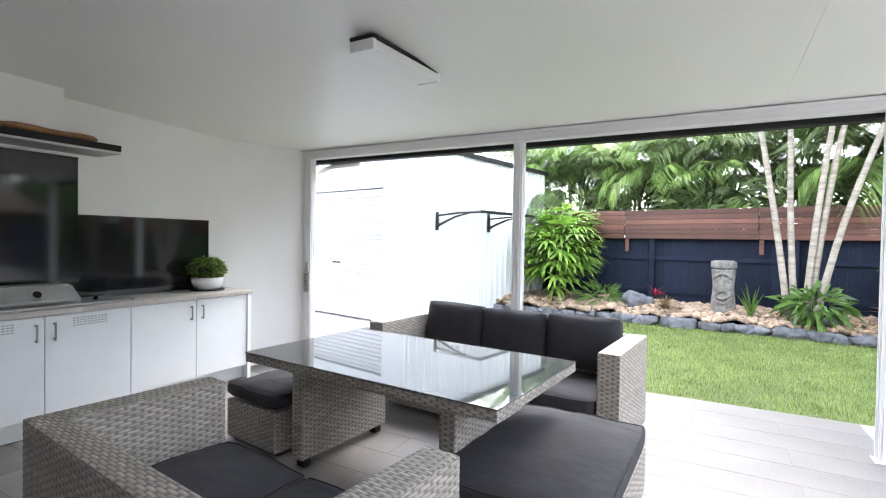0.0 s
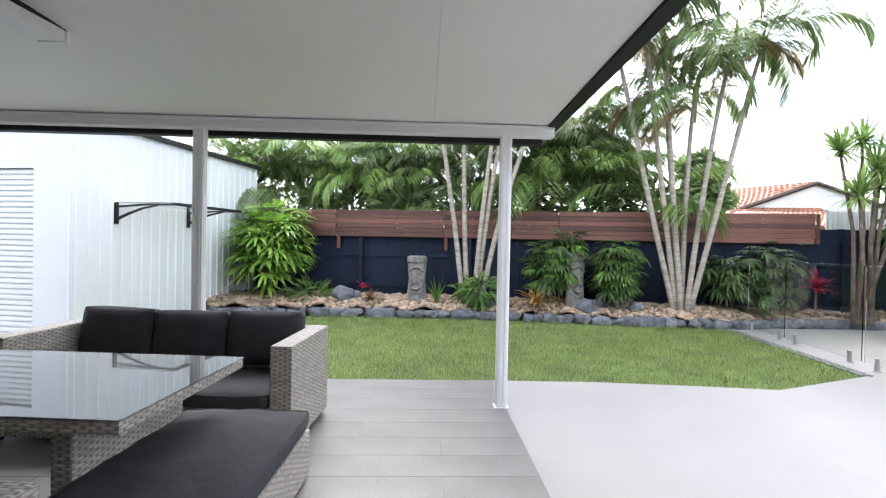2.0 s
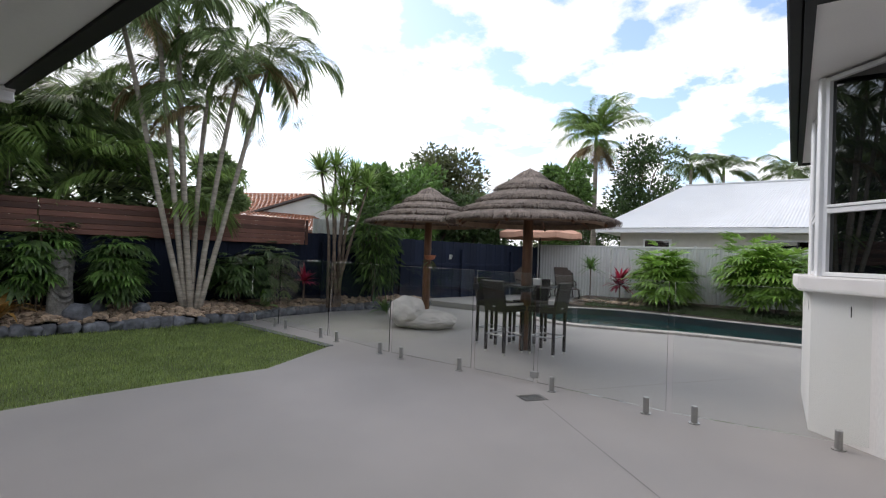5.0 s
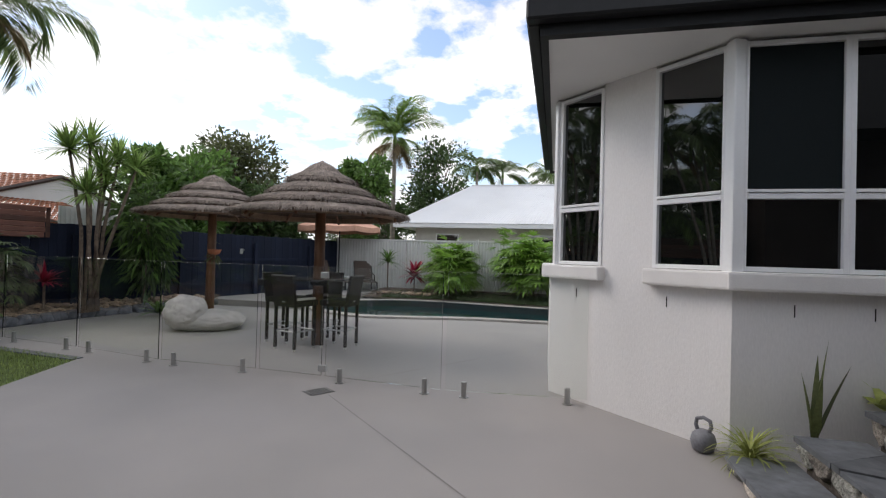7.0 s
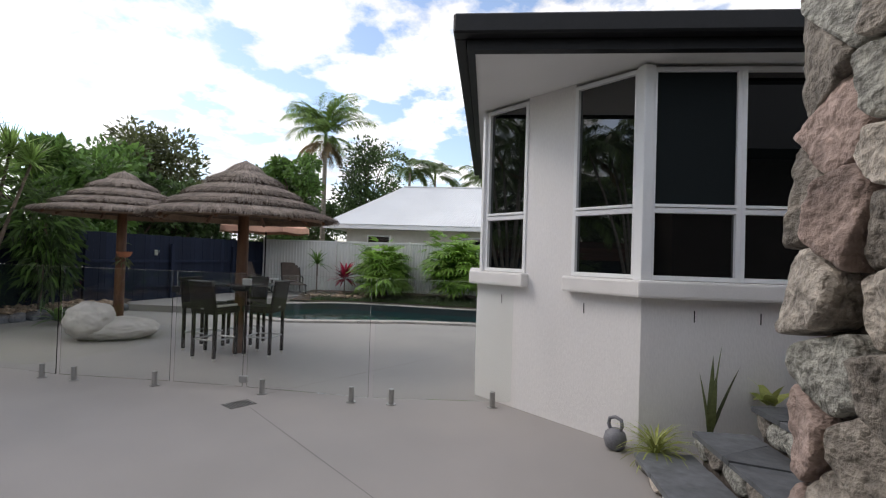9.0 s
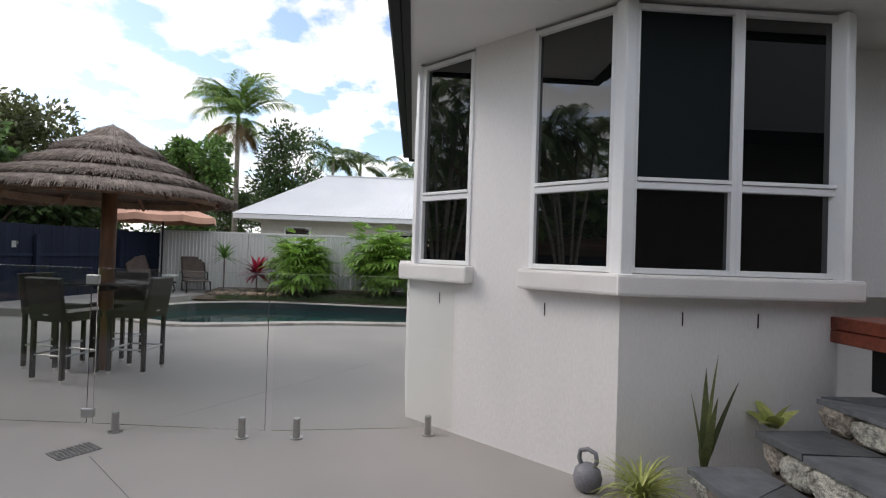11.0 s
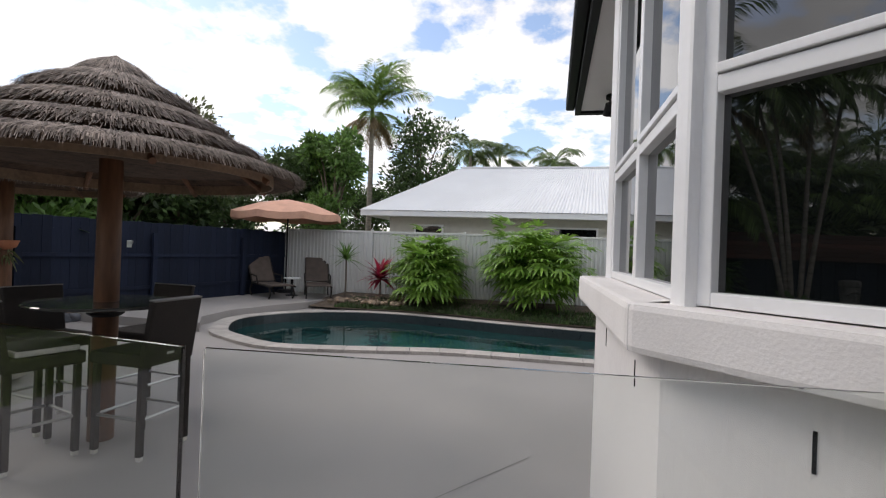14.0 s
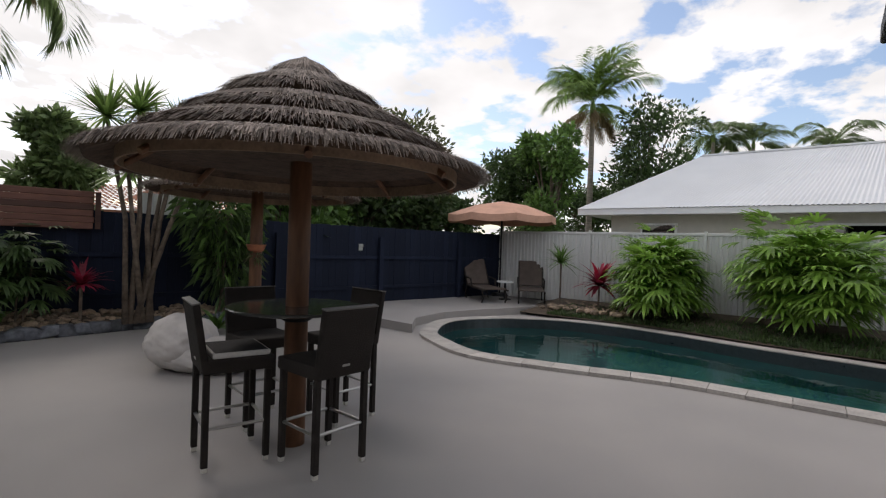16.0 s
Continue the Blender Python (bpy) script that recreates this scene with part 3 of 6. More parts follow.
# batten lamp on the ceiling
lamp = thing("ceiling_light", pose(-2.71, -1.89, 2.54, 2, 0, 0), "white rectangular batten light with frosted diffuser", "lamp")
part("base", box(-0.08, 0.08, -0.36, 0.36, -0.022, 0.0, 0.004), M["black"], lamp)
part("diffuser", box(-0.076, 0.076, -0.325, 0.325, -0.08, -0.021, 0.015, 2), M["lamp_diff"], lamp)
for s in (-1, 1):
    part("end_cap", box(-0.079, 0.079, min(s * 0.325, s * 0.36), max(s * 0.325, s * 0.36), -0.083, -0.021, 0.006), M["alu"], lamp)

# outdoor kitchen
COUNTER_X = -5.21
for k, (y0, y1) in enumerate(((-1.45, -0.89), (-2.03, -1.45), (-2.62, -2.03), (-3.2, -2.62), (-3.8, -3.2))):
    cab = thing("cabinet_unit", pose(0, 0, 0), "white laminate kitchen cabinet unit with bar handle", "cabinet", "kitchen cabinets")
    part("body", box(-5.66, COUNTER_X - 0.02, y0 + 0.001, y1 - 0.001, 0.14, 0.875), M["cab"], cab)
    door = part("door", box(COUNTER_X - 0.018, COUNTER_X, y0 + 0.003, y1 - 0.003, 0.15, 0.868, 0.002), M["cab"], cab)
    hy = y0 + 0.055 if k % 2 == 0 else y1 - 0.055
    bm = box(COUNTER_X + 0.022, COUNTER_X + 0.032, hy - 0.006, hy + 0.006, 0.69, 0.82, 0.002)
    for z in (0.7, 0.81):
        add_box(bm, COUNTER_X, COUNTER_X + 0.024, hy - 0.005, hy + 0.005, z - 0.006, z + 0.006)
    part("handle", bm, M["steel"], door, "brushed steel bar handle")
    part("kickboard", box(-5.3, -5.28, y0, y1, 0.008, 0.14), M["cab"], cab)
    if k >= 2:
        vc = (y0 + y1) / 2
        bm = bmesh.new()
        for r in range(4):
            for c in range(10):
                add_box(bm, COUNTER_X, COUNTER_X + 0.0015, vc - 0.12 + c * 0.024, vc - 0.12 + c * 0.024 + 0.017, 0.775 + r * 0.018, 0.775 + r * 0.018 + 0.008)
        part("vent", bm, M["steel"], door, "slotted metal vent")
tagged(part("end_panel", box(-5.66, COUNTER_X + 0.012, -0.888, -0.85, 0.008, 0.875), M["cab"]), "white end panel of the outdoor kitchen", "panel")
tagged(part("worktop", box(-5.678, COUNTER_X + 0.025, -3.8, -0.84, 0.877, 0.915, 0.003), M["bench"]), "pale stone kitchen worktop", "worktop")
sp = part("splashback", box(-5.678, -5.668, -2.2, -1.0, 0.918, 1.62), M["splash"])
part("tall_panel", box(-5.678, -5.668, -3.8, -2.203, 0.918, 2.09), M["splash"], sp)
tagged(sp, "glossy black glass splashback", "splashback")
hood = thing("range_hood", pose(0, 0, 0), "slim black and steel range hood", "range hood")
part("canopy", box(-5.67, -5.33, -3.4, -2.05, 2.115, 2.135, 0.002), M["steel"], hood)
part("glass_front", box(-5.67, -5.325, -3.4, -2.045, 2.137, 2.185, 0.003), M["black"], hood)
part("flue", box(-5.67, -5.4, -3.4, -2.42, 2.187, 2.575), M["wallwhite"], hood)
for i, (dy, r) in enumerate(((-2.38, 0.024), (-2.44, 0.022))):
    pts = [(-5.36 + 0.004 * i, dy - 0.45 + 0.1 * k, 2.186 + r + 0.006 * math.sin(k * 1.3)) for k in range(7)]
    v, f = tube_pts(pts, [r * (0.6 if k in (0, 6) else 1) for k in range(7)], 10)
    if i:
        v = [p + Vector((-0.05, 0.1, 0)) for p in v]
    tagged(raw("wooden_baton", v, f, M["wood_roll"], smooth=True), "golden turned wooden baton lying on the hood", "wood")
bbq = thing("barbecue", pose(0, 0, 0), "stainless steel built-in barbecue with closed lid", "barbecue")
part("tray", box(-5.63, -5.25, -3.25, -1.98, 0.917, 0.935, 0.003), M["steel"], bbq)
bm = box(-5.6, -5.29, -3.2, -2.33, 0.937, 1.075, 0.0)
for v in bm.verts:      # the lid leans back towards its top
    if v.co.z > 1.0:
        v.co.y += 0.02 if v.co.y < -2.8 else -0.045
        v.co.x -= 0.09 if v.co.x > -5.4 else 0.0
bmesh.ops.bevel(bm, geom=list(bm.edges), offset=0.014, segments=2, affect='EDGES')
lid = part("lid", bm, mat("satin steel lid", (0.42, 0.42, 0.41), 0.62, metal=1.0, var=0.06), bbq)
gm = pose(-5.33, -2.62, 1.01, 0, 57, 0)
bm = cyl((0, 0, 0), (0, 0, 0.012), 0.036, n=24); bm.transform(gm)
gauge = part("gauge", bm, M["steel"], lid)
bm = cyl((0, 0, 0.012), (0, 0, 0.014), 0.028, n=24); bm.transform(gm)
part("dial", bm, M["black"], gauge)
part("handle", cyl((-5.255, -3.1, 0.97), (-5.255, -2.42, 0.97), 0.009), M["steel"], lid)
for yy in (-3.08, -2.44):
    part("handle_bracket", cyl((-5.3, yy, 0.97), (-5.25, yy, 0.97), 0.006, n=8), M["steel"], lid)
part("knob", cyl((-5.4, -2.2, 0.935), (-5.4, -2.2, 0.96), 0.016, 0.013, 14), M["black"], bbq)

# potted topiary
pot = thing("potted_plant", pose(-5.5, -1.13, 0.916), "round green plant in a white bowl", "plant")
v, f = lathe([(0.1, 0.012), (0.12, 0.02), (0.145, 0.08), (0.152, 0.13), (0.14, 0.13), (0.13, 0.11)], 24)
part("saucer", cyl((0, 0, 0), (0, 0, 0.012), 0.16, n=24), M["black"], pot)
raw("bowl", v, f, M["white"], pot, smooth=True)


def leaf_cloud(name, centre, radius, count, size, material, parent, squash=(1, 1, 1), seed=1, shell=0.55, droop=0.0, aspect=3.0, up=0.0):
    """Many single folded leaves round a centre."""
    g = np.random.default_rng(seed)
    vs, fs = [], []
    for _ in range(count):
        d = g.normal(size=3); d /= np.linalg.norm(d)
        r = radius * (shell + (1 - shell) * g.random())
        p = np.array(centre) + d * r * np.array(squash)
        a = d + g.normal(size=3) * 0.5 + np.array((0, 0, up - droop)); a /= np.linalg.norm(a)
        s = np.cross(a, g.normal(size=3)); s /= np.linalg.norm(s)
        L = size * g.uniform(0.6, 1.3)
        k = len(vs)
        tip = p + a * L + np.array((0, 0, -droop * L * 0.6))
        mid = p + a * L * 0.5
        w = L / aspect * 0.5
        vs += [p, mid + s * w, tip, mid - s * w]
        fs += [(k, k + 1, k + 2), (k, k + 2, k + 3)]
    return raw(name, vs, fs, material, parent)


leaf_cloud("foliage", (0, 0, 0.2), 0.165, 1400, 0.035, M["leaf_o"], pot, (1, 1, 0.75), 3, 0.2, aspect=2)
leaf_cloud("sprigs", (0, 0, 0.21), 0.175, 900, 0.03, M["leaf_b"], pot, (1, 1, 0.72), 4, 0.6, aspect=2)

# bottle-shaped sign hanging on the patio post
sign = thing("hanging_sign", pose(-5.2, -0.062, 1.0), "pale bottle-shaped wooden sign lettered OPEN", "sign")
bm = box(-0.045, 0.045, -0.01, 0.0, -0.18, 0.06, 0.008)
add_box(bm, -0.028, 0.028, -0.01, 0.0, 0.06, 0.11)
add_box(bm, -0.02, 0.02, -0.01, 0.0, 0.11, 0.17, 0.004)
part("board", bm, M["bench"], sign)
cu = bpy.data.curves.new("letters", 'FONT')
cu.body, cu.size, cu.extrude, cu.align_x, cu.align_y = "OPEN", 0.075, 0.001, 'CENTER', 'CENTER'
tx = new("letters", cu)
dg = bpy.context.evaluated_depsgraph_get()
me = bpy.data.meshes.new_from_object(tx.evaluated_get(dg))
bpy.data.objects.remove(tx)
lt = link("letters", me, M["black"], sign)
if not me.materials or me.materials[0] is None:
    me.materials.clear(); me.materials.append(M["black"])
lt.matrix_basis = pose(0, -0.0125, -0.06, 90, -90, 0)


# ---------------- wicker furniture ----------------
def wbox(name, parent, *a, label="", bevel=0.012):
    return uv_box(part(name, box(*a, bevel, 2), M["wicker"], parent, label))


def cushion(name, parent, x0, x1, y0, y1, z0, z1, seed=0, tilt=None, puff=0.45, piping=True):
    """A stuffed pad: rounded corners, a domed top, shallow creases and a welt along its edge."""
    bm = bmesh.new()
    add_box(bm, x0, x1, y0, y1, z0, z1)
    bmesh.ops.subdivide_edges(bm, edges=bm.edges, cuts=11, use_grid_fill=True)
    c = Vector(((x0 + x1) / 2, (y0 + y1) / 2, (z0 + z1) / 2))
    h = Vector(((x1 - x0) / 2, (y1 - y0) / 2, (z1 - z0) / 2))
    thin = min(range(3), key=lambda k: h[k])
    o = [k for k in range(3) if k != thin]

    def settle(co):
        q = [(co[k] - c[k]) / h[k] for k in range(3)]
        e = (1 - abs(q[o[0]]) ** 5) * (1 - abs(q[o[1]]) ** 5)
        out = co.copy()
        out[thin] = c[thin] + h[thin] * q[thin] * (1.06 - puff + puff * e)
        crease = noise.noise(Vector((co[o[0]] * 5 + seed, co[o[1]] * 5, seed))) * 0.014
        crease -= max(0.0, 0.16 - abs(noise.noise(Vector((co[o[0]] * 3.1 + seed * 2.7, co[o[1]] * 3.1, 4.0))))) * 0.07 * e
        out[thin] += crease * (1 if q[thin] >= 0 else 0.3)
        for k in o:
            other = q[o[1] if k == o[0] else o[0]]
            out[k] = c[k] + h[k] * q[k] * (1 - 0.03 * abs(other) ** 6 - 0.02 * abs(q[thin]) ** 4)
            out[k] += noise.noise(co * 3 + Vector((0, seed, k))) * 0.008 * abs(q[k])
        return out
    for v in bm.verts:
        v.co = settle(v.co)
    loop = []
    top = c[thin] + h[thin] * 0.999
    n = 16
    for k in range(4 * n):
        side, t = divmod(k, n)
        t = 2 * t / n - 1
        a, b = ((t, -1), (1, t), (-t, 1), (-1, -t))[side]
        p = Vector((0, 0, 0)); p[thin] = top
        p[o[0]] = c[o[0]] + h[o[0]] * a; p[o[1]] = c[o[1]] + h[o[1]] * b
        loop.append(settle(p))
    if tilt is not None:
        bmesh.ops.transform(bm, matrix=tilt, verts=bm.verts)
        loop = [tilt @ p for p in loop]
    bmesh.ops.smooth_vert(bm, verts=bm.verts, factor=0.5)
    pad = part(name, bm, M["cloth_dk"], parent, smooth=True)
    if piping and thin == 2:
        v, f = tube_pts(loop + loop[:1], [0.005] * (len(loop) + 1), 6)
        raw("piping", v, f, M["cloth_dk"], pad, smooth=True)
    return pad


def sofa(m, width, depth, label, cushions, arm=0.7):
    """A low wicker sofa that faces -y."""
    s = thing("wicker_sofa", m, label, "sofa", "wicker lounge set")
    w, d = width / 2, depth / 2
    wbox("arm", s, -w, -w + 0.15, -d, d, 0.05, arm)
    wbox("arm", s, w - 0.15, w, -d, d, 0.05, arm)
    wbox("back", s, -w + 0.152, w - 0.152, d - 0.12, d, 0.05, arm)
    wbox("seat_base", s, -w + 0.152, w - 0.152, -d + 0.01, d - 0.122, 0.05, 0.27)
    for x in (-w + 0.06, w - 0.06):
        for yy in (-d + 0.06, d - 0.06):
            part("foot", box(x - 0.025, x + 0.025, yy - 0.025, yy + 0.025, 0.008, 0.05), M["black"], s)
    n = cushions
    cw_ = (width - 0.31) / n
    for i in range(n):
        x0 = -w + 0.155 + i * cw_
        cushion("seat_cushion", s, x0 + 0.004, x0 + cw_ - 0.004, -d - 0.01, d - 0.13, 0.275, 0.415, i + 3)
        t = Matrix.Translation((0, d - 0.13, 0.42)) @ Matrix.Rotation(radians(-11), 4, 'X') @ Matrix.Translation((0, -d + 0.13, -0.42))
        cushion("back_cushion", s, x0 + 0.006, x0 + cw_ - 0.006, d - 0.29, d - 0.1, 0.42, 0.85 - 0.012 * (i % 2), i + 9, t, 0.62)
    return s


SET_TURN = -6.5
sofa(pose(-2.593, -0.5, 0, 0, 0, -5), 2.15, 0.85, "grey wicker sofa with charcoal cushions facing the table", 3, 0.73)
near = sofa(pose(-2.68, -3.08, 0, 0, 0, 180 + SET_TURN), 1.62, 0.8, "grey wicker two-seat sofa with charcoal seat pad", 2)
for c in list(near.children):
    if c.name.startswith("back_cushion"):
        bpy.data.objects.remove(c)


def ottoman(m, lx, ly, label):
    s = thing("ottoman", m, label, "ottoman", "wicker lounge set")
    wbox("base", s, -lx / 2, lx / 2, -ly / 2, ly / 2, 0.03, 0.3)
    cushion("cushion", s, -lx / 2 - 0.01, lx / 2 + 0.01, -ly / 2 - 0.01, ly / 2 + 0.01, 0.303, 0.43, lx * 7)
    for x in (-1, 1):
        for yy in (-1, 1):
            part("foot", box(x * (lx / 2 - 0.06) - 0.025, x * (lx / 2 - 0.06) + 0.025, yy * (ly / 2 - 0.06) - 0.025, yy * (ly / 2 - 0.06) + 0.025, 0.008, 0.03), M["black"], s)
    return s


ottoman(pose(-1.76, -1.87, 0, 0, 0, -2), 0.74, 1.16, "long wicker ottoman with thick charcoal cushion")
ottoman(pose(-3.76, -1.49, 0, 0, 0, SET_TURN), 0.55, 1.05, "wicker ottoman bench tucked under the table end")

table = thing("lounge_table", pose(-2.73, -1.72, 0, 0, 0, -5), "grey wicker table with dark glass top", "table", "wicker lounge set")
wbox("rim", table, -0.905, 0.905, -0.53, 0.53, 0.655, 0.71)
part("glass_top", box(-0.908, 0.908, -0.533, 0.533, 0.712, 0.719, 0.002), mat("smoked table glass", (0.14, 0.145, 0.15), 0.03, var=0.0, ior=2.5), table)
for s in (-1, 1):
    x = s * 0.56
    wbox("leg_panel", table, x - 0.05, x + 0.05, -0.4, 0.4, 0.06, 0.653)
    for yy in (-0.34, 0.34):
        part("foot", box(x - 0.03, x + 0.03, yy - 0.03, yy + 0.03, 0.008, 0.06), M["black"], table)

# ---------------- shed beside the lawn ----------------
SH = pose(-5.42, 2.42, 0, 0, 0, PLOT_TURN)    # x along the front to the right, y away from the patio
shed = thing("garden_shed", SH, "white clad shed with roller door and dark roof edge", "shed")


def ribbed(name, length, z0, z1, pitch, depth, m, material, parent, rib=0.3):
    """A sheet with upright trapezoid ribs; runs along x, faces -y."""
    xs, n = [], max(1, int(length / pitch))
    p = length / n
    prof = []
    for i in range(n):
        x = i * p
        prof += [(x, 0), (x + p * (0.5 - rib / 2), 0), (x + p * (0.5 - rib / 4), -depth), (x + p * (0.5 + rib / 4), -depth), (x + p * (0.5 + rib / 2), 0)]
    prof.append((length, 0))
    vs, fs = [], []
    for x, y in prof:
        vs += [m @ Vector((x, y, z0)), m @ Vector((x, y, z1))]
    k = len(vs)
    vs += [m @ Vector((0, 0.03, z0)), m @ Vector((0, 0.03, z1)), m @ Vector((length, 0.03, z0)), m @ Vector((length, 0.03, z1))]
    for i in range(len(prof) - 1):
        fs.append((2 * i, 2 * i + 2, 2 * i + 3, 2 * i + 1))
    e = 2 * (len(prof) - 1)
    fs += [(k, k + 1, k + 3, k + 2), (0, 1, k + 1, k), (e, k + 2, k + 3, e + 1)]
    return raw(name, vs, fs, material, parent)


ribbed("side_wall", 4.7, 0, 3.02, 0.19, 0.02, Matrix.Rotation(radians(90), 4, 'Z'), M["shed"], shed, 0.25)
# right front, lintel and door slats take the darkened copy
part("front_wall", box(-0.56, -0.005, 0.0, 0.06, 0, 3.0), M["shed_shaded"], shed)
part("front_wall", box(-3.6, -2.66, 0.0, 0.06, 0, 3.0), M["shed"], shed)
part("lintel", box(-2.66, -0.56, 0.0, 0.06, 2.34, 3.0), M["shed_shaded"], shed)
rd = new("roller_door"); rd.parent = shed; rd["label"] = "white slatted roller door"
slat_me = None
for i in range(31):
    if slat_me is None:
        vs = [(-2.655, 0.05, 0), (-0.565, 0.05, 0), (-2.655, 0.028, 0.016), (-0.565, 0.028, 0.016), (-2.655, 0.028, 0.05), (-0.565, 0.028, 0.05), (-2.655, 0.05, 0.074), (-0.565, 0.05, 0.074)]
        slat_me = bpy.data.meshes.new("slat")
        slat_me.from_pydata(vs, [], [(0, 1, 3, 2), (2, 3, 5, 4), (4, 5, 7, 6), (0, 2, 4, 6), (1, 7, 5, 3), (0, 6, 7, 1)])
        slat_me.materials.append(M["shed_shaded"])
    o = link("slat", slat_me, None, rd)
    o.location = (0, 0, 0.02 + i * 0.0745)
part("door_lock", box(-1.95, -1.72, 0.015, 0.03, 1.0, 1.03, 0.004), M["black"], rd)
part("roof", box(-3.65, 0.06, -0.05, 4.8, 3.02, 3.1), M["black"], shed)
part("back_wall", box(-3.6, -0.03, 4.62, 4.7, 0, 3.0), M["shed"], shed)
part("west_wall", box(-3.6, -3.52, 0.06, 4.62, 0, 3.0), M["shed"], shed)
mat_ob = part("door_mat", box(-5.95, -4.45, 1.35, 2.05, 0.0, 0.012, 0.003), M["slate"])
mat_ob.location.z = 0.004
tagged(mat_ob, "dark grey mat before the roller door", "mat")
# door awning on the shed's side wall
aw = thing("door_awning", SH, "clear polycarbonate awning on dark curved brackets", "awning")
for yy in (0.75, 2.35):
    v, f = tube_pts([(0.03, yy, 1.7), (0.22, yy, 1.78), (0.45, yy, 1.86), (0.7, yy, 1.905)], [0.026, 0.024, 0.018, 0.012], 6)
    raw("bracket", v, f, M["black"], aw)
    v, f = tube_pts([(0.03, yy, 1.88), (0.5, yy, 1.915), (1.0, yy, 1.92)], [0.016] * 3, 6)
    raw("bracket_arm", v, f, M["black"], aw)
    part("wall_plate", box(0.0, 0.03, yy - 0.03, yy + 0.03, 1.62, 1.94), M["black"], aw)
part("front_rail", box(0.98, 1.02, 0.7, 2.4, 1.9, 1.94), M["black"], aw)
can = part("canopy_sheet", box(0.02, 1.0, 0.72, 2.38, 1.94, 1.946), M["glass"], aw, "clear sheet")
can.visible_shadow = False

# ---------------- back fence ----------------
fence = thing("back_fence", pose(0, 0, 0, 0, 0, PLOT_TURN), "navy painted paling fence with stained slat screen above", "fence", kind="structure")
FV = 6.1
pal_me = bpy.data.meshes.new("paling")
bmt = box(-0.0757, 0.0757, FV + 0.02, FV + 0.04, -0.06, 1.56, 0.003); bmt.to_mesh(pal_me); bmt.free(); pal_me.materials.append(M["blue"])
pal_tall = bpy.data.meshes.new("paling")
bmt = box(-0.0757, 0.0757, FV + 0.02, FV + 0.04, -0.06, 1.84, 0.003); bmt.to_mesh(pal_tall); bmt.free(); pal_tall.materials.append(M["blue"])
k = 0
u = -6.2
while u < 15.15:
    o = link("paling", pal_me, None, fence)
    if u > 5.75:
        o.data = pal_tall
    o.location = (u, 0.003 * math.sin(k * 2.4), 0.008 * math.sin(k * 1.7))
    u += 0.152; k += 1
for z in (0.45, 1.12):
    part("rail", box(-6.3, 15.2, FV - 0.02, FV + 0.018, z, z + 0.07), M["blue"], fence)
for u in np.arange(-5.7, 15.2, 2.4):
    part("post", box(u - 0.05, u + 0.05, FV - 0.09, FV - 0.022, -0.06, 1.62), M["blue"], fence)
slat_l = bpy.data.meshes.new("slat")
bmt = box(0.005, 2.395, FV - 0.125, FV - 0.105, 0, 0.0962, 0.009); bmt.to_mesh(slat_l); bmt.free(); slat_l.materials.append(M["slat"])
for i in range(5):
    for r in range(6):
        o = link("slat", slat_l, None, fence)
        o.location = (-6.25 + i * 2.4 + 0.012 * math.sin(r * 3 + i), 0.005 * math.sin(r * 5 + i * 2), 1.545 + r * 0.097)
for u in np.arange(-6.2, 5.9, 2.4):
    part("screen_batten", box(u - 0.035, u + 0.035, FV - 0.103, FV - 0.092, 1.28 if u < 5 else 1.55, 2.12), M["slat"], fence)

# white sheet fence beyond the pool
wf = thing("sheet_fence", pose(16.0, 3.1, 0, 0, 0, -90), "off-white corrugated steel boundary fence", "fence", kind="structure")
for i in range(5):
    ribbed("panel", 2.52, 0.0, 1.9, 0.105, 0.03, Matrix.Translation((i * 2.57 + 0.05, 0, 0)), M["corr"], wf, 0.5)
    part("top_rail", box(i * 2.57 + 0.03, i * 2.57 + 2.56, -0.035, 0.035, 1.88, 1.94, 0.006), M["corr"], wf)
    part("fence_post", box(i * 2.57 - 0.03, i * 2.57 + 0.03, -0.045, 0.045, 0.0, 1.98, 0.006), M["corr"], wf)

# ---------------- house with the bay windows ----------------
house = thing("house", pose(0, 0, 0), "white rendered house with dark eaves and corner bay windows", "house", kind="structure")
BAY = [(3.51, -7.39), (3.51, -5.94), (4.84, -4.61), (6.43, -4.575), (6.86, -5.0)]
inner = [(4.3, -7.6)] + BAY + [(6.86, -5.7), (8.9, -5.7), (8.9, -10), (4.3, -10)]
low_wall = part("lower_wall", prism(inner, 0, 1.22), M["render"], house)
# solid block, black in place of the room's lack of light
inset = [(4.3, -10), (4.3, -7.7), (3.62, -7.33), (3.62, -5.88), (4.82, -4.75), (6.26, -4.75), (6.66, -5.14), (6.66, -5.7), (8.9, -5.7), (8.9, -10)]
part("room_core", prism([(x + 0.25 if x < 4 else x, y - 0.25 if y > -5.2 else y) for x, y in inset], 1.22, 3.08), M["black"], house, "solid black block in place of the unlit room")


def along(a, b, s0, s1, t0, t1, z0, z1, bevel=0.0):
    """A block on the wall line a-b: s along it in metres, t outwards."""
    a, b = Vector((*a, 0)), Vector((*b, 0))
    d = (b - a).normalized()
    n = Vector((-d.y, d.x, 0))
    m = Matrix(((d.x, n.x, 0, a.x), (d.y, n.y, 0, a.y), (0, 0, 1, 0), (0, 0, 0, 1)))
    return box(s0, s1, t0, t1, z0, z1, bevel, 2, m)


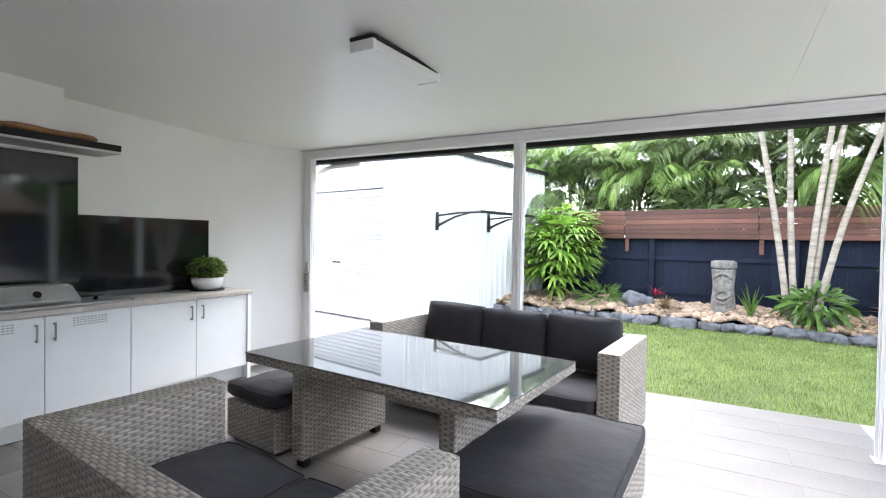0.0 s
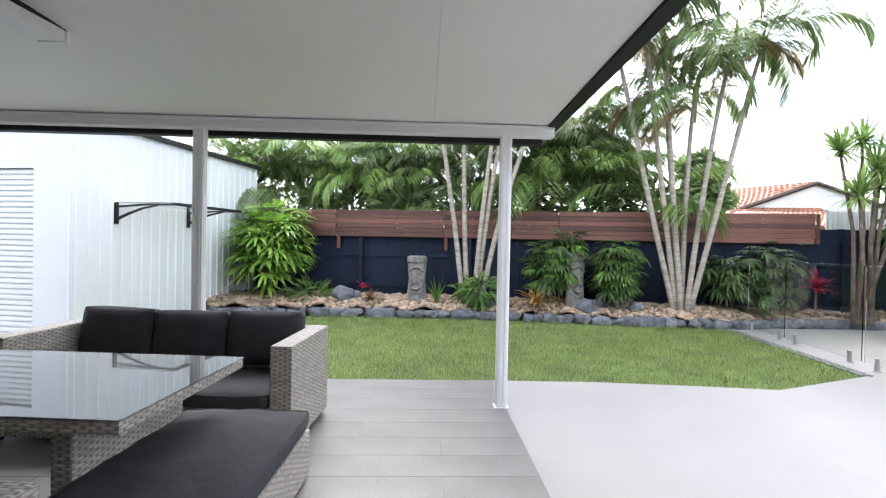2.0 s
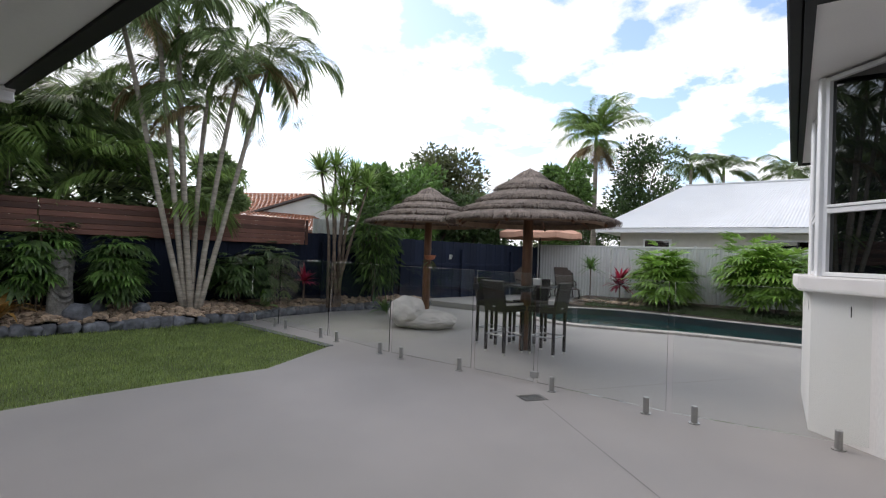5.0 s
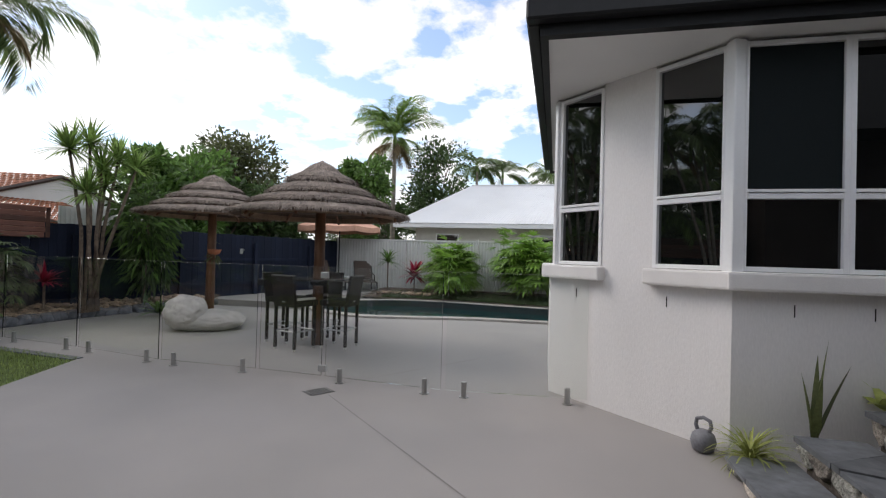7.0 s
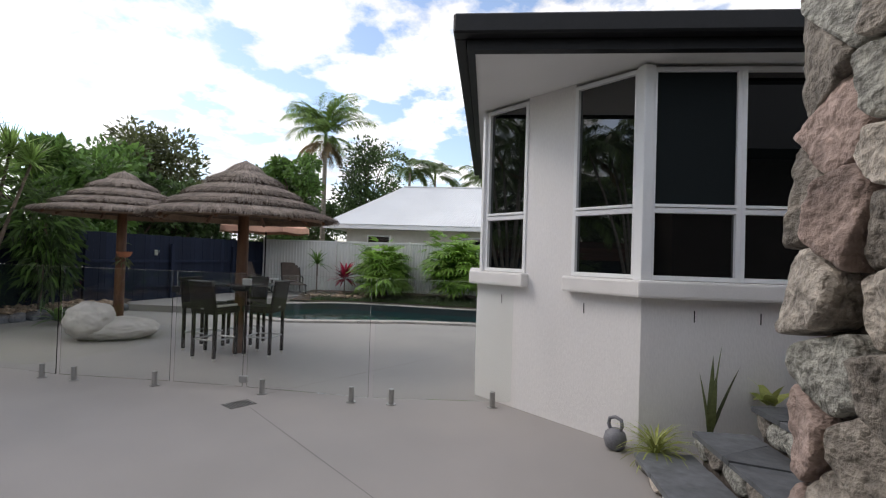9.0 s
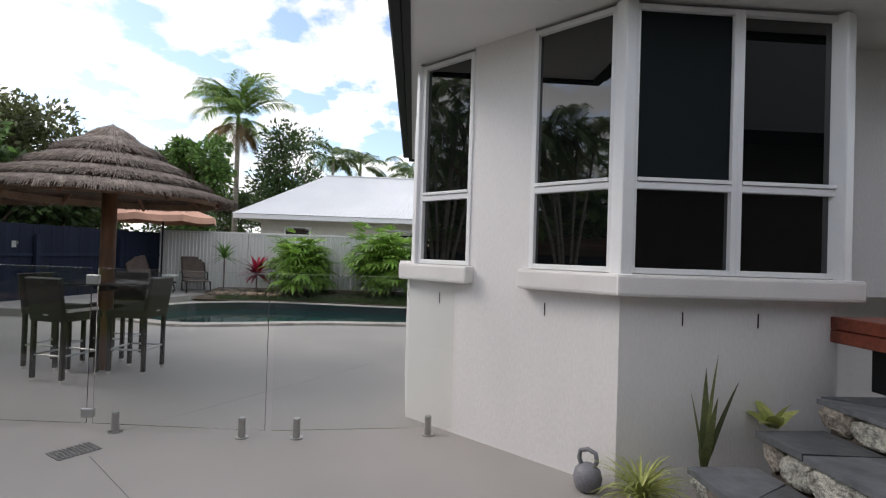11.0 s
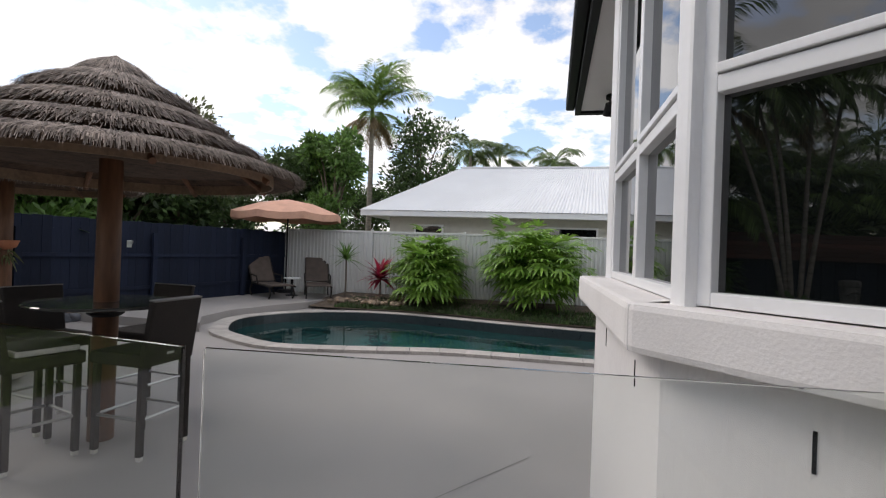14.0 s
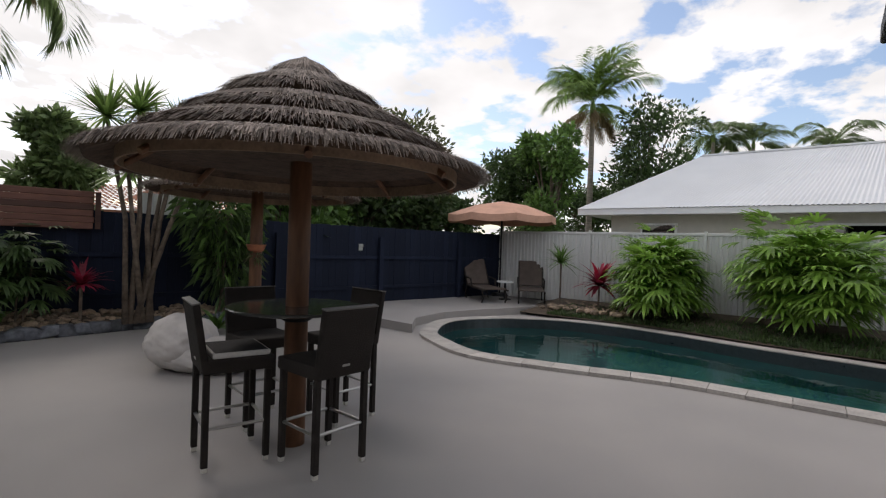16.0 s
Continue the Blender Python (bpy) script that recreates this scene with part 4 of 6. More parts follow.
def bay_face(a, b, lights, transom=1.915, z0=1.356, z1=3.07, screened=()):
    """Window frames with upper and lower panes. lights: (start, end) in metres along the wall line."""
    for k, (s0, s1) in enumerate(lights):
        win = new("window"); win.parent = house
        f = 0.036
        for nm, (p0, p1, q0, q1) in {"stile": (s0, s0 + f, z0, z1), "stile ": (s1 - f, s1, z0, z1), "rail": (s0 + f, s1 - f, z0, z0 + f), "rail ": (s0 + f, s1 - f, z1 - f, z1),
                                     "transom": (s0 + f, s1 - f, transom - 0.022, transom + 0.022)}.items():
            part(nm.strip(), along(a, b, p0, p1, -0.06, 0.012, q0, q1, 0.004), M["alu"], win)
        part("sash_rail", along(a, b, s0 + f, s1 - f, -0.03, 0.022, transom + 0.026, transom + 0.05, 0.003), M["alu"], win)
        part("pane", along(a, b, s0 + f, s1 - f, -0.03, -0.024, z0 + f, transom - 0.022), M["window"], win)
        part("pane", along(a, b, s0 + f, s1 - f, -0.03, -0.024, transom + 0.05, z1 - f), M["window"], win)
        if k in screened:
            part("insect_screen", along(a, b, s0 + f, s1 - f, -0.021, -0.017, transom + 0.05, z1 - f), M["screen"], win, "dark insect screen")


A0, A1, A2, A3, A4 = BAY
LEN45 = math.hypot(A2[0] - A1[0], A2[1] - A1[1])
bay_face(A0, A1, ((0.0, 0.71), (0.71, 1.4)), screened=(1,))
# the glazing stands a little behind the wall below it
W2, W3 = (4.79, -4.66), (6.33, -4.65)
bay_face(A1, A2, ((0.055, 0.668), (1.215, 1.78)))
bay_face(W2, W3, ((0.03, 0.77), (0.77, 1.51)))
part("pier", along(A1, A2, 0.668, 1.215, -0.25, 0.0, 1.22, 3.1), M["render"], house)
for p in (A1, W2, W3, A0):
    hw = 0.032 if p in (W2, W3) else 0.05
    part("corner_mullion", box(-hw, hw, -hw, hw, 1.34, 3.08, 0.012, 2, pose(p[0], p[1], 0, 0, 0, 22.5)), M["alu"], house)
for a, b, s0, s1, slots in ((A0, A1, -0.1, 1.51, (0.54, 1.04)), (A1, A2, -0.04, 0.708, (0.53,)), (A1, A2, 1.175, LEN45 + 0.04, (1.52,)), (A2, A3, -0.04, 1.65, (0.35, 1.1)), (A3, A4, -0.04, 0.6, ())):
    part("sill", along(a, b, s0, s1, -0.2, 0.1, 1.215, 1.352, 0.02), M["sill"], house)
    for q in slots:
        part("weep_slot", along(a, b, q - 0.004, q + 0.004, -0.01, 0.003, 1.03, 1.12), M["black"], house)
part("return_wall", box(4.0, 4.3, -10, -7.45, 1.22, 3.1), M["render"], house)
part("return_wall", box(6.7, 8.9, -5.9, -5.7, 1.22, 3.1), M["render"], house)
# eaves: soffit, dark fascia and gutter, roof
part("soffit", prism([(3.24, -10), (3.24, -4.56), (9.07, -4.56), (9.07, -10)], 3.1, 3.13), M["wallwhite"], house)
for x in (8.3, 8.6):
    for q in range(14):
        part("vent_slot", box(x - 0.07, x + 0.07, -5.2 - q * 0.12, -5.193 - q * 0.12, 3.096, 3.1002), M["iron"], house)
for nm, a in (("fascia", (3.16, 3.24, -10.1, -4.5)), ("fascia", (3.24, 9.15, -4.56, -4.5)), ("fascia", (9.07, 9.15, -10.1, -4.56))):
    part(nm, box(*a, 3.07, 3.27), M["black"], house)
part("gutter", box(3.04, 3.16, -10.1, -4.4, 3.15, 3.3, 0.015), M["black"], house)
part("gutter", box(3.16, 9.25, -4.5, -4.4, 3.15, 3.3, 0.015), M["black"], house)
bm = bmesh.new()
c = [bm.verts.new(p) for p in ((3.1, -10.2, 3.28), (3.1, -4.46, 3.28), (9.22, -4.46, 3.28), (9.22, -10.2, 3.28))]
tp = [bm.verts.new(p) for p in ((6.0, -10.2, 4.4), (6.0, -7.3, 4.4), (6.9, -7.3, 4.4), (6.9, -10.2, 4.4))]
bm.faces.new(c[::-1]); bm.faces.new(tp)
for i in range(4):
    bm.faces.new((c[i], c[(i + 1) % 4], tp[(i + 1) % 4], tp[i]))
part("roof", bm, M["black"], house)
v = thing("soffit_spotlight", pose(8.55, -4.85, 3.1), "black twin-head spotlight under the eaves", "lamp")
part("base", cyl((0, 0, -0.035), (0, 0, 0), 0.07, n=16), M["black"], v)
for s in (-1, 1):
    part("head", cyl((s * 0.07, 0.02 * s, -0.06), (s * 0.13, 0.03, -0.17), 0.045, 0.055, 14), M["black"], v)

# ---------------- glass pool fence ----------------
gf = thing("glass_pool_fence", pose(0, 0, 0), "frameless clear glass pool fence on steel spigots", "fence", kind="structure")
FL = [(4.95, 3.1), (4.77, 1.56), (4.5, 0.0), (4.48, -1.35), (4.42, -2.2), (4.29, -3.58), (4.42, -5.0)]


def upright_panel(a, b, z0, z1, t=0.012):
    a, b = Vector((*a, 0)), Vector((*b, 0))
    d = (b - a).normalized(); n = Vector((-d.y, d.x, 0)); L = (b - a).length
    m = Matrix(((d.x, n.x, 0, a.x), (d.y, n.y, 0, a.y), (0, 0, 1, 0), (0, 0, 0, 1)))
    return box(0, L, -t / 2, t / 2, z0, z1, 0.0015, 1, m)


def lerp2(a, b, t):
    return (a[0] + (b[0] - a[0]) * t, a[1] + (b[1] - a[1]) * t)


spig_v, spig_f = lathe([(0.048, 0.0), (0.048, 0.008), (0.027, 0.01), (0.027, 0.15), (0.024, 0.155)], 16)
spig_me = bpy.data.meshes.new("spigot"); spig_me.from_pydata(spig_v, [], spig_f); spig_me.materials.append(M["steel"])
for p in spig_me.polygons:
    p.use_smooth = False
fence_line = [(5.02, 4.1)] + FL
for i in range(len(fence_line) - 1):
    a, b = fence_line[i], fence_line[i + 1]
    L = math.hypot(b[0] - a[0], b[1] - a[1])
    gap = 0.025 / L
    gate = i == 4
    g = part("glass_panel" if not gate else "glass_gate", upright_panel(lerp2(a, b, gap), lerp2(a, b, 1 - gap), 0.06, 1.25), M["glass"], gf)
    g.visible_shadow = False
    if not gate:
        for t in (0.147, 0.855):
            q = lerp2(a, b, t)
            o = link("spigot", spig_me, None, gf, "round stainless steel spigot"); o.location = (q[0], q[1], 0.0)
    else:
        for t, zz in ((0.985, 0.14), (0.985, 1.16), (0.02, 1.05)):
            q = lerp2(a, b, t)
            part("hinge" if zz != 1.05 else "latch", box(q[0] - 0.02, q[0] + 0.02, q[1] - 0.045, q[1] + 0.045, zz - 0.035, zz + 0.035, 0.004), M["steel"] if zz != 1.05 else M["black"], gf)
drain = thing("floor_drain", pose(4.03, -2.35, 0.0, 0, 0, -35), "square metal drain grate in the paving", "drain")
part("frame", box(-0.13, 0.13, -0.1, 0.1, 0.001, 0.004), M["joint"], drain)
for k in range(9):
    part("bar", box(-0.105 + k * 0.025, -0.095 + k * 0.025, -0.085, 0.085, 0.004, 0.008), M["steel"], drain)


# ---------------- thatched umbrellas ----------------
def thatched(m, R, top, rim, label, seed):
    th = thing("thatched_umbrella", m, label, "umbrella", "thatched umbrellas")
    part("pole", cyl((0, 0, -0.02), (0, 0, top - 0.12), 0.085, 0.075, 18), M["pole"], th, "round pine pole", True)
    g = np.random.default_rng(seed)
    H = top - rim

    def zc(r):   # bell-shaped slope
        q = min(1.0, r / R)
        return rim + H * (0.79 * (1 - q) + 0.21 * (1 - q) ** 2.6) - 0.05 * math.exp(-(r / 0.11) ** 2)
    tiers = [(0.0, 0.32), (0.27, 0.62), (0.57, 0.92), (0.87, 1.2), (1.15, 1.52)]
    for k, (r0, r1) in enumerate(tiers):
        r0, r1 = r0 * R / 1.5, r1 * R / 1.5
        lift = 0.105 if k else 0.04
        vs, fs = [], []
        n = 48
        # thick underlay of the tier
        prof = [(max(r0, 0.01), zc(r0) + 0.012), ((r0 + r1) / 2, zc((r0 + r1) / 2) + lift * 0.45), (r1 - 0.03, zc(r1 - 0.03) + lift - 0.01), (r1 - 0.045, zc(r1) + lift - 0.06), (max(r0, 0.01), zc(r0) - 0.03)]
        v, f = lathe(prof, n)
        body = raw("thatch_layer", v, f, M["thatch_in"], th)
        # loose straw over it
        vs, fs = [], []
        cnt = int(1200 + 7000 * (r1 / R))
        for _ in range(cnt):
            a = g.uniform(0, 2 * math.pi)
            ra = r0 + (r1 - r0) * (g.random() ** 0.7) * 0.75
            L = g.uniform(0.14, 0.3)
            rb = min(ra + L, r1 + g.uniform(-0.02, 0.06))
            a2 = a + g.normal() * 0.03
            za = zc(ra) + lift * (ra - r0) / (r1 - r0) + 0.004 + 0.02 * g.random()
            zb = zc(min(rb, R)) + lift * min(1.0, (rb - r0) / (r1 - r0)) + 0.006 + 0.012 * g.normal() - max(0, rb - r1 + 0.02) * 0.6
            w = g.uniform(0.0018, 0.0042)
            ta = np.array((-math.sin(a), math.cos(a), 0)) * w
            p0 = np.array((ra * math.cos(a), ra * math.sin(a), za)); p1 = np.array((rb * math.cos(a2), rb * math.sin(a2), zb))
            i = len(vs)
            vs += [p0 - ta, p0 + ta, p1 + ta * 0.6, p1 - ta * 0.6]
            fs.append((i, i + 1, i + 2, i + 3))
        # hanging fringe at the tier's edge
        for _ in range(int((900 if k < 4 else 3600) * r1 / R)):
            a = g.uniform(0, 2 * math.pi)
            rb = r1 - 0.03 + g.uniform(0, 0.04)
            w = g.uniform(0.002, 0.0045)
            ta = np.array((-math.sin(a), math.cos(a), 0)) * w
            z1 = zc(min(rb, R)) + lift
            p0 = np.array((rb * math.cos(a), rb * math.sin(a), z1)); p1 = p0 + np.array((0.045 * math.cos(a), 0.045 * math.sin(a), -g.uniform(0.02, 0.045 if k < 4 else 0.085)))
            i = len(vs)
            vs += [p0 - ta, p0 + ta, p1 + ta * 0.5, p1 - ta * 0.5]
            fs.append((i, i + 1, i + 2, i + 3))
        raw("straw", vs, fs, M["thatch"], body)
    for k in range(8):
        a = 2 * math.pi * k / 8 + 0.2
        part("rafter", cyl((0.05 * math.cos(a), 0.05 * math.sin(a), top - 0.2), ((R - 0.15) * math.cos(a), (R - 0.15) * math.sin(a), rim + 0.02), 0.028, 0.022, 8), M["pole"], th)
    for rr in (R * 0.5, R * 0.85):
        z = zc(rr) - 0.04
        v, f = lathe([(rr, z - 0.05), (rr + 0.014, z - 0.05), (rr + 0.014, z + 0.035), (rr, z + 0.035)], 40)
        raw("hoop", v, f[:-2] + [(3 * 40 + k, 3 * 40 + (k + 1) % 40, (k + 1) % 40, k) for k in range(40)], M["ply"], th)
    return th


thatched(pose(6.37, -1.11, 0), 1.32, 2.86, 1.9, "weathered grey thatched umbrella over a bar table", 7)
thatched(pose(7.87, 2.0, 0), 1.34, 2.93, 2.02, "weathered grey thatched umbrella over a beanbag", 8)
# round bar table fixed on the first pole
bt = thing("bar_table", pose(6.37, -1.11, 0), "round dark glass bar table fitted round the pole", "table")
v, f = lathe([(0.1, 0.985), (0.47, 0.985), (0.49, 0.992), (0.49, 1.003), (0.48, 1.01), (0.1, 1.01)], 40)
raw("tabletop", v, f, mat("dark bar table top", (0.05, 0.05, 0.048), 0.12, var=0.1), bt)
v, f = lathe([(0.088, 0.9), (0.12, 0.92), (0.12, 0.98), (0.088, 0.984)], 20)
raw("collar", v, f, M["black"], bt)


def stool(m, label, striped=False):
    """A tall wicker bar stool that faces +y."""
    s = thing("bar_stool", m, label, "stool", "bar stools")
    for x in (-0.19, 0.19):
        for yy in (-0.19, 0.19):
            leg = part("leg", box(x - 0.02, x + 0.02, yy - 0.02, yy + 0.02, 0.03, 0.62, 0.004), M["wicker_b"], s)
            part("foot", box(x - 0.017, x + 0.017, yy - 0.017, yy + 0.017, 0.0, 0.03, 0.003), M["foot"], leg)
    for z in (0.27,):
        part("footrest", cyl((-0.17, 0.19, z), (0.17, 0.19, z), 0.011), M["steel"], s)
        part("footrest", cyl((-0.17, -0.19, z), (0.17, -0.19, z), 0.011), M["steel"], s)
        part("footrest", cyl((-0.19, -0.17, z), (-0.19, 0.17, z), 0.011), M["steel"], s)
        part("footrest", cyl((0.19, -0.17, z), (0.19, 0.17, z), 0.011), M["steel"], s)
    part("seat", box(-0.22, 0.22, -0.22, 0.23, 0.62, 0.71, 0.02, 2), M["wicker_b"], s)
    t = Matrix.Translation((0, -0.2, 0.68)) @ Matrix.Rotation(radians(9), 4, 'X') @ Matrix.Translation((0, 0.2, -0.68))
    back = part("backrest", box(-0.215, 0.215, -0.225, -0.18, 0.62, 1.075, 0.014, 2, t), M["wicker_b"], s)
    part("badge", box(-0.03, 0.03, -0.229, -0.2255, 0.69, 0.705, 0, 1, t), M["steel"], back)
    part("top_edge", box(-0.212, 0.212, -0.227, -0.178, 1.07, 1.079, 0, 1, t), mat("light wicker edge", (0.16, 0.15, 0.14), 0.5), back)
    if striped:
        cus = part("cushion", box(-0.2, 0.2, -0.16, 0.2, 0.711, 0.75, 0.015, 2), M["stripe_w"], s, "black and white striped cushion")
        bm = bmesh.new()
        for k in range(14):
            add_box(bm, -0.19 + k * 0.028, -0.175 + k * 0.028, -0.145, 0.185, 0.748, 0.753)
        part("stripes", bm, M["black"], cus)
    return s


stool(pose(5.96, -0.97, 0, 0, 0, -106), "dark wicker bar stool with striped cushion", True)
stool(pose(6.33, -1.5, 0, 0, 0, -2), "dark wicker bar stool with small metal badge")
stool(pose(6.99, -0.9, 0, 0, 0, 86), "dark wicker bar stool beside the pole")
stool(pose(6.47, -0.5, 0, 0, 0, 172), "dark wicker bar stool across the table")

# beanbag
bb = thing("beanbag", pose(6.95, 1.35, 0, 0, 0, -50), "crumpled pale grey canvas beanbag lounger", "beanbag")


def blob(name, centre, radii, parent, seed, mt, lump=0.08, sub=4, flat=True):
    bm = bmesh.new()
    bmesh.ops.create_icosphere(bm, subdivisions=sub, radius=1)
    for v in bm.verts:
        d = v.co.normalized()
        n1 = noise.noise(d * 2.2 + Vector((seed, 1, 0))) * lump + noise.noise(d * 6 + Vector((0, seed, 3))) * lump * 0.35
        n1 -= abs(noise.noise(d * 4 + Vector((seed, seed, 0)))) * lump * 0.5
        n1 += (0.25 - abs(noise.noise(d * 7.5 + Vector((seed * 2, 3, 0))))) * lump * 0.45
        v.co = Vector((centre[k] + d[k] * radii[k] * (1 + n1) for k in range(3)))
        if flat and v.co.z < 0.005:
            v.co.z = 0.005
    return part(name, bm, mt, parent, smooth=True)


blob("seat", (0.08, 0, 0.15), (0.6, 0.44, 0.2), bb, 2, M["cloth_lt"], 0.09, 5)
blob("backrest", (-0.3, 0, 0.3), (0.36, 0.42, 0.31), bb, 5, M["cloth_lt"], 0.1, 5)

# sun loungers and side table on the deck
def lounger(m, label):
    s = thing("sun_lounger", m, label, "lounger", "sun loungers")
    for x in (-0.3, 0.3):
        v, f = tube_pts([(x, -0.9, 0.3), (x, 0.35, 0.33)], [0.022] * 2, 8); raw("side_rail", v, f, M["wicker_b"], s)
        v, f = tube_pts([(x, 0.3, 0.33), (x, 0.75, 0.98)], [0.022] * 2, 8); raw("back_rail", v, f, M["wicker_b"], s)
        v, f = tube_pts([(x, -0.75, 0.3), (x, -0.85, 0.12), (x, -0.75, 0.0)], [0.02] * 3, 8); raw("leg", v, f, M["wicker_b"], s)
        v, f = tube_pts([(x, 0.3, 0.33), (x, 0.45, 0.14), (x, 0.32, 0.0)], [0.02] * 3, 8); raw("leg", v, f, M["wicker_b"], s)
        v, f = tube_pts([(x * 1.05, -0.1, 0.33), (x * 1.1, -0.02, 0.52), (x * 1.1, 0.42, 0.55)], [0.02] * 3, 8); raw("armrest", v, f, M["wicker_b"], s)
    part("seat_sling", box(-0.29, 0.29, -0.88, 0.34, 0.315, 0.345, 0.01, 2), M["sling"], s)
    t = Matrix.Translation((0, 0.32, 0.345)) @ Matrix.Rotation(radians(56), 4, 'X')
    part("back_sling", box(-0.29, 0.29, 0.02, 0.78, -0.012, 0.02, 0.008, 2, t), M["sling"], s)
    return s


lounger(pose(15.3, 1.75, 0.15, 0, 0, -60), "dark brown woven sun lounger on the deck")
lounger(pose(14.6, 2.75, 0.15, 0, 0, -35), "dark brown woven sun lounger by the fence corner")
st = thing("side_table", pose(15.05, 2.35, 0.15), "small round white-topped side table", "table")
part("top", cyl((0, 0, 0.44), (0, 0, 0.47), 0.22, n=24), M["white"], st)
part("stem", cyl((0, 0, 0.02), (0, 0, 0.44), 0.03), M["black"], st)
part("base", cyl((0, 0, 0), (0, 0, 0.02), 0.16, n=20), M["black"], st)
# orange market umbrella
ou = thing("market_umbrella", pose(15.75, 2.95, 0.15), "open faded orange market umbrella in the fence corner", "umbrella")
part("pole", cyl((0, 0, 0), (0, 0, 2.6), 0.024), M["black"], ou)
part("base", cyl((0, 0, 0), (0, 0, 0.08), 0.25, 0.2, 24), M["black"], ou)
for k in range(8):
    a0, a1 = 2 * math.pi * k / 8, 2 * math.pi * (k + 1) / 8
    vs, fs = [(0, 0, 2.6)], []
    for r, z in ((0.75, 2.47), (1.5, 2.2), (1.5, 2.02)):
        for s in range(5):
            a = a0 + (a1 - a0) * s / 4
            sag = 0.05 * math.sin(math.pi * s / 4) * r / 1.5
            rr = r * (1 - 0.035 * math.sin(math.pi * s / 4))
            vs.append((rr * math.cos(a), rr * math.sin(a), z - sag))
    fs = [(0, 1 + s, 2 + s) for s in range(4)]
    for q in range(2):
        fs += [(1 + q * 5 + s, 6 + q * 5 + s, 7 + q * 5 + s, 2 + q * 5 + s) for s in range(4)]
    ob = raw("canopy_panel", vs, fs, M["orange"], ou)
    sm = ob.modifiers.new("thickness", 'SOLIDIFY'); sm.thickness = 0.004
    part("rib", cyl((0, 0, 2.56), (1.48 * math.cos(a0), 1.48 * math.sin(a0), 2.17), 0.008, n=6), M["black"], ou)

# ---------------- garden beds ----------------
bed_edge = spline([(-5.2, 5.08), (-3.0, 5.1), (-1.0, 5.08), (1.0, 4.84), (2.9, 4.46), (4.7, 4.22), (5.8, 4.45), (7.1, 4.42), (8.6, 4.15), (10.34, 3.85)], 6, False)
bed_poly = bed_edge + [tuple(plot(10.0, 6.1).xy), tuple(plot(-6.2, 6.1).xy)]


def bed_z(x, y):
    e = min(math.hypot(x - a, y - b) for a, b in bed_edge[::2])
    return 0.1 + 0.17 * min(1, e / 0.5) + 0.04 * noise.noise((x * 1.3, y * 1.3, 0))


xs = np.arange(-6.2, 10.8, 0.1); ys = np.arange(3.2, 7.6, 0.1)
vs, fs, idx = [], [], {}
for i, x in enumerate(xs):
    for j, y in enumerate(ys):
        idx[i, j] = len(vs); vs.append((x, y, bed_z(x, y)))
for i in range(len(xs) - 1):
    for j in range(len(ys) - 1):
        if inside(xs[i] + 0.05, ys[j] + 0.1, bed_poly):
            fs.append((idx[i, j], idx[i + 1, j], idx[i + 1, j + 1], idx[i, j + 1]))
tagged(raw("garden_bed", vs, fs, M["earth"], smooth=True), "raised garden bed of dark earth", "bed", kind="structure")


def stones_mesh(name, places, material, seed, label, category):
    g = np.random.default_rng(seed)
    bm = bmesh.new(); bmesh.ops.create_icosphere(bm, subdivisions=1, radius=1)
    base = np.array([v.co[:] for v in bm.verts]); tri = [tuple(v.index for v in f.verts) for f in bm.faces]; bm.free()
    vs, fs = [], []
    for x, y, z, r in places:
        rad = np.array((r * g.uniform(0.8, 1.5), r * g.uniform(0.7, 1.1), r * g.uniform(0.5, 0.8)))
        a = g.uniform(0, 6.28); ca, sa = math.cos(a), math.sin(a)
        p = base * (1 + g.normal(size=(len(base), 1)) * 0.1) * rad
        p = np.stack((p[:, 0] * ca - p[:, 1] * sa, p[:, 0] * sa + p[:, 1] * ca, p[:, 2]), 1) + (x, y, z)
        k = len(vs)
        vs += list(p); fs += [(a_ + k, b_ + k, c_ + k) for a_, b_, c_ in tri]
    return tagged(raw(name, vs, fs, material), label, category, kind="stuff")


g = np.random.default_rng(11)
places = []
while len(places) < 4600:
    x, y = g.uniform(-5.2, 10.3), g.uniform(3.7, 6.9)
    if inside(x, y, bed_poly):
        e = min(math.hypot(x - a, y - b) for a, b in bed_edge[::3])
        if g.random() < (1.0 if e < 1.2 else 0.45):
            places.append((x, y, bed_z(x, y) + 0.015, g.uniform(0.03, 0.075)))
stones_mesh("river_stones", places, M["pebble"], 3, "tan and brown river stones covering the garden bed", "stones")
edge_row = tagged(new("rock_edging"), "row of dark basalt rocks edging the garden bed", "rocks", kind="structure")


